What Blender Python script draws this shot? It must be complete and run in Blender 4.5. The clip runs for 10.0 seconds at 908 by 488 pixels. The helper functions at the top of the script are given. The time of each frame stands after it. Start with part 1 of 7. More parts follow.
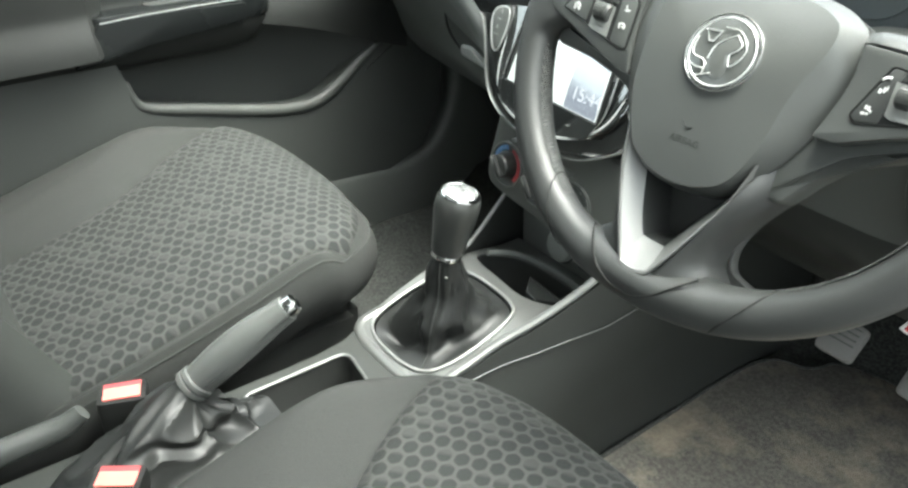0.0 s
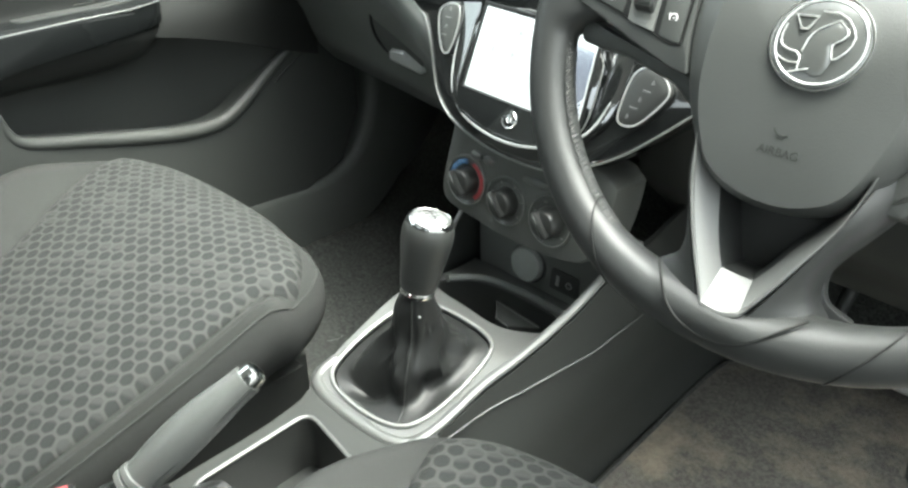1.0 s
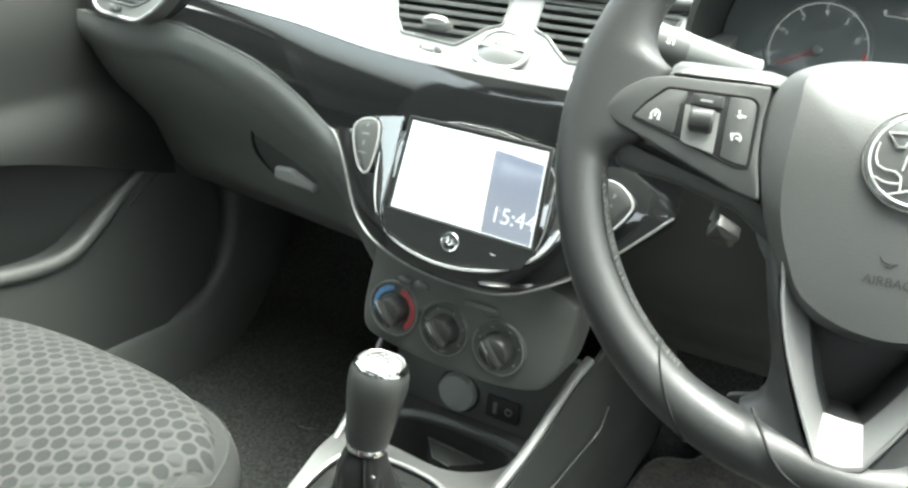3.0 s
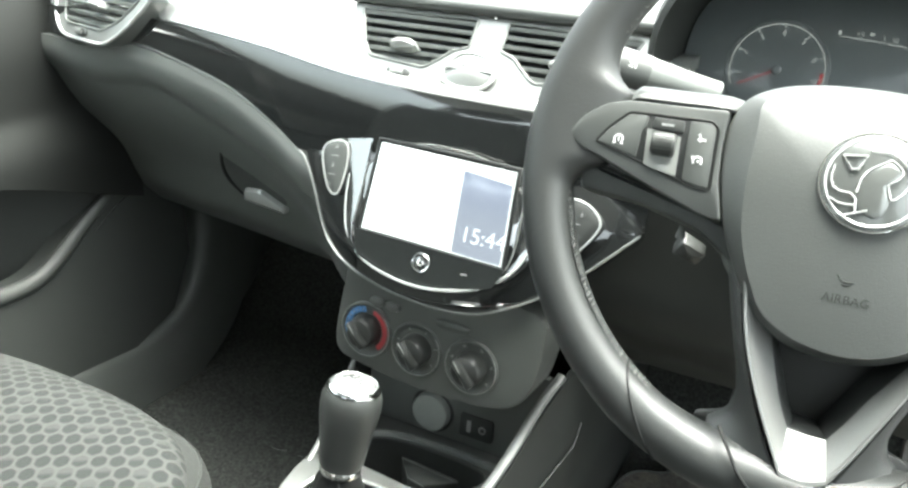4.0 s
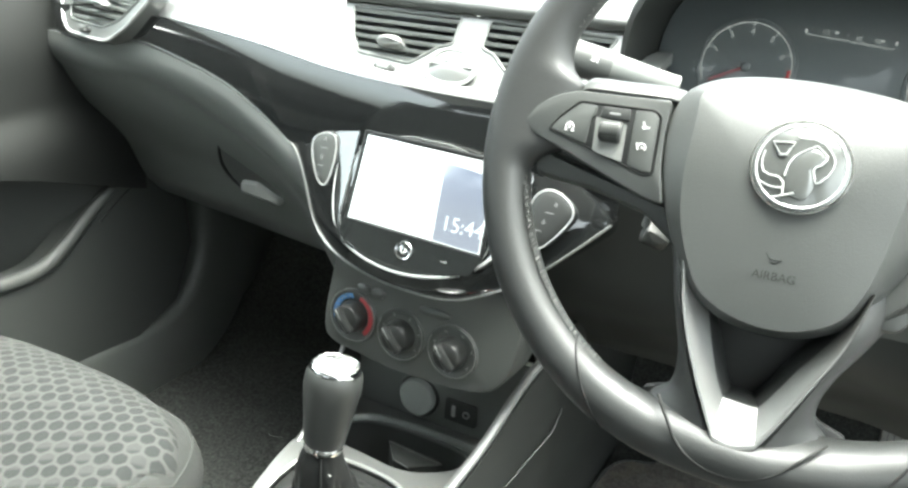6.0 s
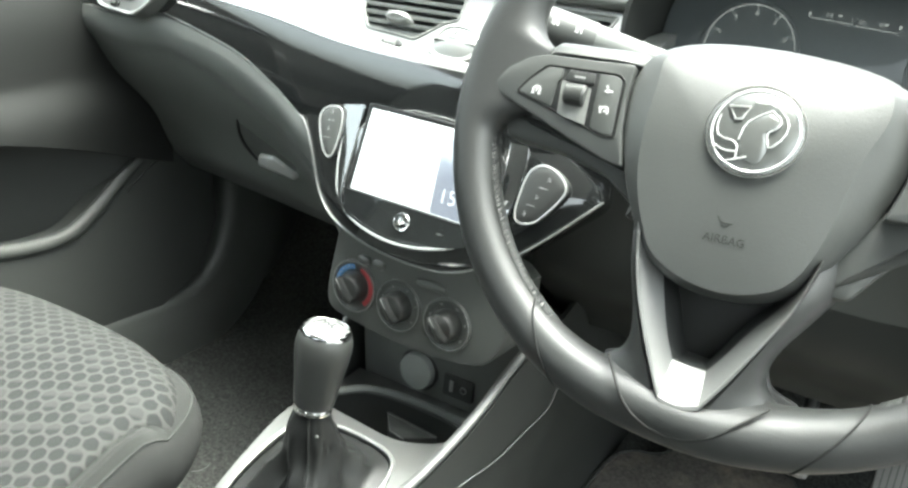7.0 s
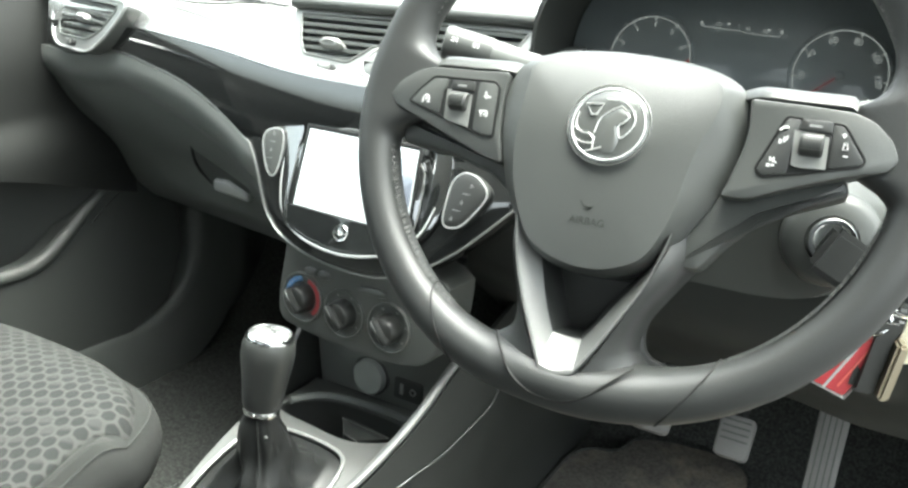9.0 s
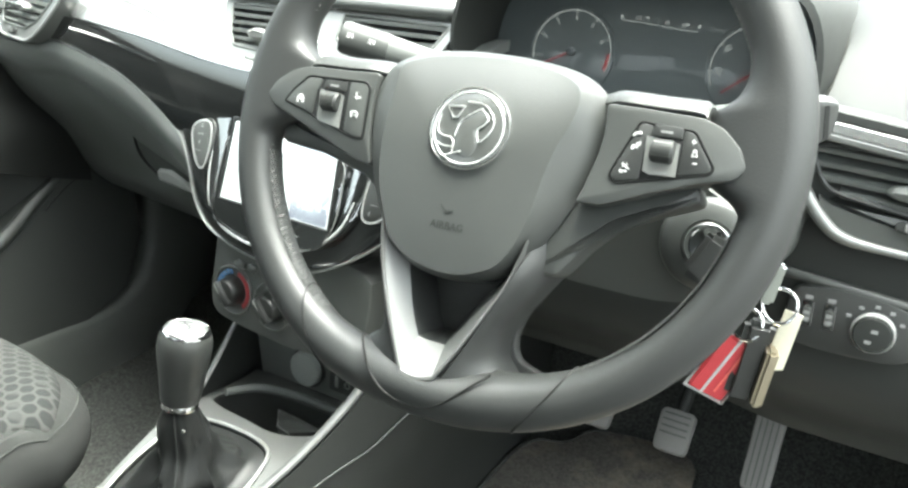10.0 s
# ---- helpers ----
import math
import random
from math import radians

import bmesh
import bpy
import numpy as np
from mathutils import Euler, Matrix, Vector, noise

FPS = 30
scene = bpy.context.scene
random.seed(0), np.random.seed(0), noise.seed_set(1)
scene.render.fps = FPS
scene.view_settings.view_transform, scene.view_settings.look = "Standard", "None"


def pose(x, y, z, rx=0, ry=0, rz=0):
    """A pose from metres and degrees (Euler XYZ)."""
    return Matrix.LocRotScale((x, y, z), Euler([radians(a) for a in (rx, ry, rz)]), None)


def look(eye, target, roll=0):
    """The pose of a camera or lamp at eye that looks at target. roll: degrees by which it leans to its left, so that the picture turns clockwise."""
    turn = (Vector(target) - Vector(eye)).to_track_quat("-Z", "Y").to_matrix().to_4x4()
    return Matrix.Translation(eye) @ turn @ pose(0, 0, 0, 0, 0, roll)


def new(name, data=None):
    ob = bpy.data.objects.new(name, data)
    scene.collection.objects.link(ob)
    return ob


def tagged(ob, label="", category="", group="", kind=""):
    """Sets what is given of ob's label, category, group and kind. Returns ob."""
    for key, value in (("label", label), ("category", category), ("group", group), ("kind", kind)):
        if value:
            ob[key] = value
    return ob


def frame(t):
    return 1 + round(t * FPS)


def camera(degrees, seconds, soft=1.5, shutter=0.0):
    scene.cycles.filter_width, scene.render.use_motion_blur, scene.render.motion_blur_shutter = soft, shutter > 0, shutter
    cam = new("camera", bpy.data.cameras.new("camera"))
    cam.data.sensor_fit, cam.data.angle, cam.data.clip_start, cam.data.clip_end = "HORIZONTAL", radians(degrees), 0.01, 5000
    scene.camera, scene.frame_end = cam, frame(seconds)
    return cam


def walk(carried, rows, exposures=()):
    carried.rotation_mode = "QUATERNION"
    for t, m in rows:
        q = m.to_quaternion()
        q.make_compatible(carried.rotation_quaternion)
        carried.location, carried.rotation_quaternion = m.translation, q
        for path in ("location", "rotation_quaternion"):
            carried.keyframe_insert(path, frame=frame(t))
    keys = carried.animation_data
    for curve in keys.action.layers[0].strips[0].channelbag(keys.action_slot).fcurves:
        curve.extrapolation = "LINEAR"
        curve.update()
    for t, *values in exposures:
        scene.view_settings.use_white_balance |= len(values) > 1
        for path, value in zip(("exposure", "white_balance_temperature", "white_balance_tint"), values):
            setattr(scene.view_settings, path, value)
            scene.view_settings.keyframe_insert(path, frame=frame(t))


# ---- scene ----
cam = camera(58.5, 10.0, soft=2.6)
PATH = [
    (0, (0.637, 0.004, 0.791), (-0.72, 1.032, -0.258), 1.0),
    (0.3, (0.5766, 0.0098, 0.7747), (-0.7583, 1.0611, -0.2801), 1.06),
    (0.5, (0.544, 0.008, 0.759), (-0.755, 1.109, -0.29), 1.9),
    (0.8, (0.5053, 0.0094, 0.7541), (-0.696, 1.2163, -0.2948), 1.72),
    (1, (0.488, 0.011, 0.756), (-0.681, 1.252, -0.289), 0.9),
    (1.2, (0.4796, 0.0105, 0.7545), (-0.6481, 1.3014, -0.2759), 1.18),
    (1.5, (0.453, 0.016, 0.761), (-0.651, 1.377, -0.203), 0.6),
    (1.8, (0.4159, 0.0099, 0.7626), (-0.682, 1.4238, -0.1294), 1.09),
    (2, (0.395, 0.005, 0.759), (-0.698, 1.431, -0.121), 1.0),
    (2.5, (0.345, -0.002, 0.754), (-0.694, 1.48, -0.098), 1.6),
    (3, (0.329, 0.009, 0.742), (-0.538, 1.61, -0.085), 3.0),
    (3.2, (0.325, 0.0062, 0.7448), (-0.5182, 1.6303, -0.0622), 3.31),
    (4.3, (0.3357, 0.0089, 0.7491), (-0.4757, 1.6567, -0.0423), 2.73),
    (4.5, (0.339, 0.009, 0.747), (-0.47, 1.657, -0.045), 2.7),
    (5, (0.352, 0.005, 0.747), (-0.457, 1.654, -0.045), 2.8),
    (5.5, (0.361, -0.003, 0.751), (-0.459, 1.642, -0.039), 2.7),
    (5.7, (0.3645, -0.0051, 0.7518), (-0.4654, 1.6353, -0.036), 2.7),
    (6.8, (0.4135, -0.0104, 0.7417), (-0.5005, 1.5788, -0.0577), 3.92),
    (7, (0.426, 0.0, 0.736), (-0.516, 1.574, -0.063), 3.8),
    (7.3, (0.4424, 0.0115, 0.7199), (-0.4954, 1.58, -0.0929), 3.44),
    (7.5, (0.452, 0.012, 0.711), (-0.485, 1.582, -0.1), 4.1),
    (7.7, (0.4605, 0.0093, 0.7117), (-0.4752, 1.5898, -0.0798), 5.08),
    (8, (0.466, 0.007, 0.724), (-0.467, 1.608, -0.027), 5.3),
    (8.2, (0.4699, 0.0005, 0.7288), (-0.4604, 1.6078, -0.0136), 4.71),
    (8.5, (0.479, -0.004, 0.734), (-0.456, 1.604, -0.002), 3.6),
    (9, (0.504, -0.02, 0.74), (-0.431, 1.587, 0.002), 1.4),
    (9.5, (0.543, 0.001, 0.745), (-0.377, 1.618, 0.009), 0.5),
    (9.7, (0.555, 0.0227, 0.7447), (-0.3669, 1.6336, -0.0002), 0.5),
    (10, (0.573, 0.033, 0.752), (-0.368, 1.618, -0.027), 1.5),
]

walk(cam, [(t, look(eye, target, roll)) for t, eye, target, roll in PATH],
     exposures=[(t, e, 6400, 0) for t, e in ((0.0, 3.09), (0.5, 2.95), (1.5, 3.24), (1.7, 3.16), (2.1, 2.64), (2.5, 2.38), (2.7, 2.46), (3.0, 3.38), (3.2, 3.53), (5.5, 3.59), (7.0, 3.46), (7.5, 3.18), (8.0, 3.31), (8.5, 3.36), (9.0, 3.28), (9.5, 3.24), (10.0, 3.38))])

# ---- world and sun: a bright overcast day ----
world = bpy.data.worlds.new("overcast_sky")
scene.world = world
world.use_nodes = True
wn = world.node_tree.nodes
sky = wn.new("ShaderNodeTexSky")
sky.sky_type = 'NISHITA'
sky.sun_disc = False
sky.sun_elevation = radians(74)
sky.sun_rotation = radians(48)
sky.air_density, sky.dust_density, sky.ozone_density = 1.0, 10.0, 1.0
wn["Background"].inputs["Strength"].default_value = 0.15
grey = wn.new("ShaderNodeHueSaturation")     # an overcast sky is nearly grey
grey.inputs["Saturation"].default_value = 0.3
world.node_tree.links.new(sky.outputs[0], grey.inputs["Color"])
world.node_tree.links.new(grey.outputs[0], wn["Background"].inputs["Color"])

sun_data = bpy.data.lights.new("sun", 'SUN')
sun_data.energy, sun_data.angle, sun_data.color = 0.5, radians(60), (1.0, 0.98, 0.95)
sun = new("sun", sun_data)
sun.matrix_world = look((0.587, 0.529, 2.76), (0.0, 0.0, 0.0))


# ---- materials ----
def mat(name, color, rough=0.5, metal=0.0, grain=300.0, bump=0.15, vary=0.12, blotch=6.0, coat=0.0, spec=0.5, wear=0.06):
    """A plain surface with fine grain (bump) and broad, faint variation of colour and gloss."""
    m = bpy.data.materials.new(name)
    m.use_nodes = True
    nt = m.node_tree
    n, l = nt.nodes, nt.links
    b = n["Principled BSDF"]
    tc = n.new("ShaderNodeTexCoord")
    big = n.new("ShaderNodeTexNoise")
    big.inputs["Scale"].default_value, big.inputs["Detail"].default_value = blotch, 5
    fine = n.new("ShaderNodeTexNoise")
    fine.inputs["Scale"].default_value, fine.inputs["Detail"].default_value = grain, 3
    for q in (big, fine):
        l.new(tc.outputs["Object"], q.inputs["Vector"])
    add = n.new("ShaderNodeMix")
    add.data_type = 'RGBA'
    add.inputs["A"].default_value = (*[c * (1 - vary) for c in color], 1)
    add.inputs["B"].default_value = (*[min(1, c * (1 + vary)) for c in color], 1)
    mid = n.new("ShaderNodeMath")
    mid.operation = 'MULTIPLY_ADD'
    mid.inputs[1].default_value = 0.5
    half = n.new("ShaderNodeMath")
    half.operation = 'MULTIPLY'
    half.inputs[1].default_value = 0.5
    l.new(fine.outputs["Fac"], half.inputs[0])
    l.new(big.outputs["Fac"], mid.inputs[0])
    l.new(half.outputs[0], mid.inputs[2])
    l.new(mid.outputs[0], add.inputs["Factor"])
    l.new(add.outputs["Result"], b.inputs["Base Color"])
    rr = n.new("ShaderNodeMapRange")
    rr.inputs["To Min"].default_value, rr.inputs["To Max"].default_value = max(0.02, rough - wear), min(1, rough + wear)
    l.new(big.outputs["Fac"], rr.inputs["Value"])
    l.new(rr.outputs["Result"], b.inputs["Roughness"])
    b.inputs["Metallic"].default_value = metal
    b.inputs["Coat Weight"].default_value = coat
    b.inputs["Coat Roughness"].default_value = 0.04
    b.inputs["Specular IOR Level"].default_value = spec
    if bump:
        bp = n.new("ShaderNodeBump")
        bp.inputs["Strength"].default_value, bp.inputs["Distance"].default_value = bump, 0.002
        l.new(fine.outputs["Fac"], bp.inputs["Height"])
        l.new(bp.outputs[0], b.inputs["Normal"])
    return m


def glow(name, color, strength, gloss=0.5):
    m = bpy.data.materials.new(name)
    m.use_nodes = True
    b = m.node_tree.nodes["Principled BSDF"]
    b.inputs["Base Color"].default_value = (0.02, 0.02, 0.02, 1)
    b.inputs["Roughness"].default_value = 0.12
    b.inputs["Emission Color"].default_value = (*color, 1)
    b.inputs["Emission Strength"].default_value = strength
    b.inputs["Specular IOR Level"].default_value = gloss
    b.inputs["IOR"].default_value = 2.6 if gloss > 0.5 else 1.5
    b.inputs["Coat Weight"].default_value = max(0.0, gloss - 0.5) * 2
    b.inputs["Coat Roughness"].default_value = 0.04
    return m


def honeycomb(name, ground, dark, light, cell=0.0162):
    """Woven seat cloth: a pale net round hexagons, some all dark, some dark on one side only, with a fine weave."""
    m = mat(name, ground, 0.9, grain=900, bump=0.35, vary=0.15, spec=0.2)
    nt = m.node_tree
    n, l = nt.nodes, nt.links
    b = n["Principled BSDF"]
    base = b.inputs["Base Color"].links[0].from_socket

    def op(kind, a, c=None, d=None):
        q = n.new("ShaderNodeMath")
        q.operation = kind
        for i, v in enumerate((a, c, d)):
            if v is None:
                continue
            if isinstance(v, (int, float)):
                q.inputs[i].default_value = v
            else:
                l.new(v, q.inputs[i])
        return q.outputs[0]

    def remap(v, f0, f1, t0, t1):
        q = n.new("ShaderNodeMapRange")
        for k, w in (("From Min", f0), ("From Max", f1), ("To Min", t0), ("To Max", t1)):
            if isinstance(w, (int, float)):
                q.inputs[k].default_value = w
            else:
                l.new(w, q.inputs[k])
        l.new(v, q.inputs["Value"])
        return q.outputs["Result"]

    def choose(f, a, c):
        q = n.new("ShaderNodeMix")
        q.data_type = 'RGBA'
        for k, v in (("Factor", f), ("A", a), ("B", c)):
            if isinstance(v, tuple):
                q.inputs[k].default_value = (*v, 1)
            else:
                l.new(v, q.inputs[k])
        return q.outputs["Result"]

    tc = n.new("ShaderNodeTexCoord")
    sep = n.new("ShaderNodeSeparateXYZ")
    l.new(tc.outputs["Object"], sep.inputs[0])
    px, py = op('DIVIDE', sep.outputs[1], cell), op('DIVIDE', sep.outputs[0], cell)
    h = 3 ** 0.5

    def local(ox, oy, k):
        sx, sy = op('ADD', px, ox), op('ADD', py, oy)
        ax = op('SUBTRACT', op('FLOORED_MODULO', sx, 1.0), 0.5)
        ay = op('SUBTRACT', op('FLOORED_MODULO', sy, h), h / 2)
        cid = n.new("ShaderNodeCombineXYZ")
        l.new(op('FLOOR', sx), cid.inputs[0])
        l.new(op('FLOOR', op('DIVIDE', sy, h)), cid.inputs[1])
        cid.inputs[2].default_value = k
        wn0 = n.new("ShaderNodeTexWhiteNoise")
        l.new(cid.outputs[0], wn0.inputs["Vector"])
        aax, aay = op('ABSOLUTE', ax), op('ABSOLUTE', ay)
        six = op('MAXIMUM', aax, op('ADD', op('MULTIPLY', aax, 0.5), op('MULTIPLY', aay, h / 2)))
        disc = op('SQRT', op('ADD', op('MULTIPLY', aax, aax), op('MULTIPLY', aay, aay)))
        dist = op('ADD', op('MULTIPLY', six, 0.55), op('MULTIPLY', disc, 0.43))
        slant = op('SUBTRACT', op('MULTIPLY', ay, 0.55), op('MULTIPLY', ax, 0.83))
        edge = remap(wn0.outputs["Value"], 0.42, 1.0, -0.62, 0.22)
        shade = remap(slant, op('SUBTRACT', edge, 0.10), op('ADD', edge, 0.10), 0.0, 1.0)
        return dist, shade

    da, sa = local(0.0, 0.0, 0.0)
    dc, sc = local(0.5, h / 2, 7.0)
    first = op('LESS_THAN', da, dc)
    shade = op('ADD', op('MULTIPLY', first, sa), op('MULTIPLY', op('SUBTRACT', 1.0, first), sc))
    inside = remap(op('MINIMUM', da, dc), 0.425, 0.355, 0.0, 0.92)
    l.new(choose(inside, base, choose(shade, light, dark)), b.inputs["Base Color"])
    return m


def carpet(name, color, deep=0.35, high=1.7):
    """Looped pile: dark gaps between paler tufts, at the size of the yarn, over broad patches of wear."""
    m = mat(name, color, 0.95, grain=420, bump=1.0, vary=0.25, blotch=17, spec=0.1)
    n, l = m.node_tree.nodes, m.node_tree.links
    b = n["Principled BSDF"]
    base = b.inputs["Base Color"].links[0].from_socket
    tc, tuft, rng, mul = n.new("ShaderNodeTexCoord"), n.new("ShaderNodeTexNoise"), n.new("ShaderNodeMapRange"), n.new("ShaderNodeMix")
    tuft.inputs["Scale"].default_value, tuft.inputs["Detail"].default_value, tuft.inputs["Roughness"].default_value = 210, 4, 0.75
    rng.inputs["From Min"].default_value, rng.inputs["From Max"].default_value = 0.40, 0.64
    rng.inputs["To Min"].default_value, rng.inputs["To Max"].default_value = deep, high
    mul.data_type, mul.blend_type = 'RGBA', 'MULTIPLY'
    mul.inputs["Factor"].default_value = 1.0
    l.new(tc.outputs["Object"], tuft.inputs["Vector"])
    l.new(tuft.outputs["Fac"], rng.inputs["Value"])
    l.new(base, mul.inputs["A"])
    l.new(rng.outputs["Result"], mul.inputs["B"])
    l.new(mul.outputs["Result"], b.inputs["Base Color"])
    return m

SURROUND = mat("grey_metallic_paint", (0.106, 0.109, 0.105), 0.36, 0.35, grain=500, bump=0.03)
GRIP = mat("grey_worn_leather", (0.085, 0.089, 0.085), 0.33, grain=700, bump=0.15)
BADGE = mat("dark_silver_badge", (0.10, 0.105, 0.10), 0.2, 0.4, bump=0.0, coat=0.5)
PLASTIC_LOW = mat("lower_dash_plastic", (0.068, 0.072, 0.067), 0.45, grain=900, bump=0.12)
# Same plastic as the door, paler to carry light missing on this face.
GLOVE = mat("glovebox_plastic_lit", (0.105, 0.111, 0.104), 0.45, grain=900, bump=0.12)
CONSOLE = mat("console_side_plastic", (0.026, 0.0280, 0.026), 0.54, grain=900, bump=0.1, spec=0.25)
PLASTIC = mat("dark_grained_plastic", (0.050, 0.0535, 0.050), 0.45, grain=1500, bump=0.06)
PLASTIC_MID = mat("grey_grained_plastic", (0.10, 0.107, 0.100), 0.45, grain=900, bump=0.12)
# Windscreen light is lifted into this pale base colour.
DASH_TOP = mat("dash_top_plastic_lit", (0.16, 0.166, 0.158), 0.40, grain=500, bump=0.15)
# Darkened below the real plastic to offset surplus light on the door.
DOOR_MAT = mat("door_panel_plastic_dimmed", (0.0165, 0.0176, 0.0165), 0.55, grain=900, bump=0.15, spec=0.20)
BUCKLE_BLACK = mat("matt_black_buckle_plastic", (0.010, 0.0107, 0.010), 0.5, grain=300, bump=0.1, spec=0.25)
BLACK = mat("black_plastic", (0.028, 0.0296, 0.028), 0.42, grain=300, bump=0.08)
GLOSS = mat("gloss_black_trim", (0.012, 0.013, 0.013), 0.09, grain=60, bump=0.0, coat=1.0, wear=0.04, spec=1.0)
TOUCH = mat("dark_touch_glass", (0.008, 0.009, 0.009), 0.05, grain=60, bump=0.0, spec=1.0, coat=1.0, wear=0.02)
PIANO = mat("piano_black_lacquer", (0.010, 0.011, 0.011), 0.06, grain=60, bump=0.0, coat=1.0, wear=0.03, spec=1.0)
for lacquer in (PIANO, TOUCH):
    lacquer.node_tree.nodes["Principled BSDF"].inputs["IOR"].default_value = 2.0
KNOB_BLACK = mat("polished_black_knob", (0.018, 0.0190, 0.018), 0.30, grain=300, bump=0.02, coat=0.1)
ARM_GLOSS = mat("polished_black_armrest_trim", (0.008, 0.009, 0.009), 0.26, grain=60, bump=0.0, spec=0.15)
SATIN = mat("satin_silver_trim", (0.50, 0.51, 0.495), 0.30, 0.5, grain=500, bump=0.03)
BRIGHT_BAND = mat("bright_silver_lacquer", (0.72, 0.73, 0.715), 0.24, 0.75, grain=500, bump=0.02, coat=0.4)
SILVER = mat("silver_paint_trim", (0.22, 0.226, 0.217), 0.34, 0.5, grain=500, bump=0.03)
KNOB_CAP = mat("satin_chrome_cap", (0.36, 0.367, 0.36), 0.40, 0.9, grain=300, bump=0.0)
CHROME = mat("chrome", (0.85, 0.86, 0.85), 0.07, 1.0, grain=80, bump=0.0, wear=0.03)
LEATHER = mat("black_leather", (0.024, 0.0255, 0.0245), 0.46, grain=900, bump=0.08, spec=0.5)
PAD = mat("airbag_soft_plastic", (0.050, 0.053, 0.050), 0.36, grain=1100, bump=0.10)
V_SILVER = mat("satin_metal_insert", (0.185, 0.188, 0.183), 0.44, 0.6, grain=700, bump=0.02)
GAITER = mat("soft_black_leather", (0.013, 0.0138, 0.0134), 0.42, grain=420, bump=0.12, spec=0.3)
KNOB_LEATHER = mat("smooth_grey_black_leather", (0.030, 0.032, 0.0305), 0.34, grain=900, bump=0.05)
CLOTH = mat("grey_bolster_cloth", (0.0255, 0.0266, 0.0253), 0.92, grain=900, bump=0.35, spec=0.2)
CLOTH_DARK = mat("dark_side_cloth", (0.028, 0.030, 0.028), 0.92, grain=900, bump=0.3, spec=0.2)
HEX = honeycomb("honeycomb_seat_cloth", (0.0385, 0.0399, 0.0380), (0.0150, 0.0160, 0.0155), (0.0292, 0.0305, 0.0292))
CARPET = carpet("black_carpet", (0.055, 0.0575, 0.0535), 0.55, 1.40)
MAT_CLOTH = carpet("worn_floor_mat_cloth", (0.148, 0.141, 0.125), 0.72, 1.30)
wn2, wl2 = MAT_CLOTH.node_tree.nodes, MAT_CLOTH.node_tree.links
w_tc, w_noise, w_range, w_mix = wn2.new("ShaderNodeTexCoord"), wn2.new("ShaderNodeTexNoise"), wn2.new("ShaderNodeMapRange"), wn2.new("ShaderNodeMix")
w_noise.inputs["Scale"].default_value, w_noise.inputs["Detail"].default_value, w_noise.inputs["Roughness"].default_value = 7.0, 6.0, 0.7
w_range.inputs["From Min"].default_value, w_range.inputs["From Max"].default_value, w_range.inputs["To Max"].default_value = 0.47, 0.68, 0.7
w_mix.data_type = 'RGBA'
w_mix.inputs["B"].default_value = (0.42, 0.36, 0.27, 1)
worn = wn2["Principled BSDF"].inputs["Base Color"]
wl2.new(w_tc.outputs["Object"], w_noise.inputs["Vector"])
wl2.new(w_noise.outputs["Fac"], w_range.inputs["Value"])
wl2.new(w_range.outputs["Result"], w_mix.inputs["Factor"])
wl2.new(worn.links[0].from_socket, w_mix.inputs["A"])
wl2.new(w_mix.outputs["Result"], worn)
RED = mat("red_plastic", (0.50, 0.05, 0.06), 0.4, bump=0.05)
BUCKLE_RED = mat("salmon_red_plastic", (0.75, 0.16, 0.13), 0.4, bump=0.05)
RED_PRINT = mat("red_print", (0.26, 0.035, 0.04), 0.5, bump=0.0)
BLUE = mat("blue_print", (0.06, 0.15, 0.30), 0.5, bump=0.0)
BRASS = mat("tarnished_brass", (0.36, 0.32, 0.24), 0.34, 0.85, grain=300, bump=0.05)
CREAM = mat("cream_paper", (0.55, 0.53, 0.42), 0.7, bump=0.05)
PRINT = mat("white_print", (0.75, 0.76, 0.74), 0.5, bump=0.0)
ICON_PRINT = mat("pale_grey_print", (0.48, 0.49, 0.48), 0.5, bump=0.0)
PRINT_DIM = mat("grey_print", (0.22, 0.225, 0.22), 0.5, bump=0.0)
THREAD = mat("grey_thread", (0.11, 0.114, 0.107), 0.8, bump=0.1)
RUBBER = mat("worn_pedal_rubber", (0.17, 0.168, 0.16), 0.7, grain=200, bump=0.3)
CAP = mat("grey_socket_cap", (0.20, 0.21, 0.20), 0.5, bump=0.1)
ASPHALT = mat("asphalt", (0.06, 0.06, 0.06), 0.9, grain=80, bump=0.5)
# Door plastic made paler in place of light missing low down.
DOOR_LOW = mat("lower_door_plastic_lit", (0.050, 0.0535, 0.050), 0.50, grain=900, bump=0.12, spec=0.3)
# Raised base colour stands for light missing in the footwell.
SILL = mat("sill_plastic_lit", (0.112, 0.119, 0.111), 0.45, grain=900, bump=0.12)
HEADLINER = mat("pale_headliner_cloth", (0.62, 0.62, 0.59), 0.95, grain=600, bump=0.2)
BODY = mat("car_body_paint", (0.30, 0.31, 0.30), 0.3, coat=0.6, bump=0.0)
SCREEN_WHITE = glow("lit_screen_white", (0.93, 0.97, 0.95), 0.150, 1.0)
PAGE = glow("lit_screen_blue_page", (0.05, 0.065, 0.11), 0.333, 1.0)
pgn, pgl = PAGE.node_tree.nodes, PAGE.node_tree.links
page_tc, page_sep, page_ramp = pgn.new("ShaderNodeTexCoord"), pgn.new("ShaderNodeSeparateXYZ"), pgn.new("ShaderNodeMapRange")
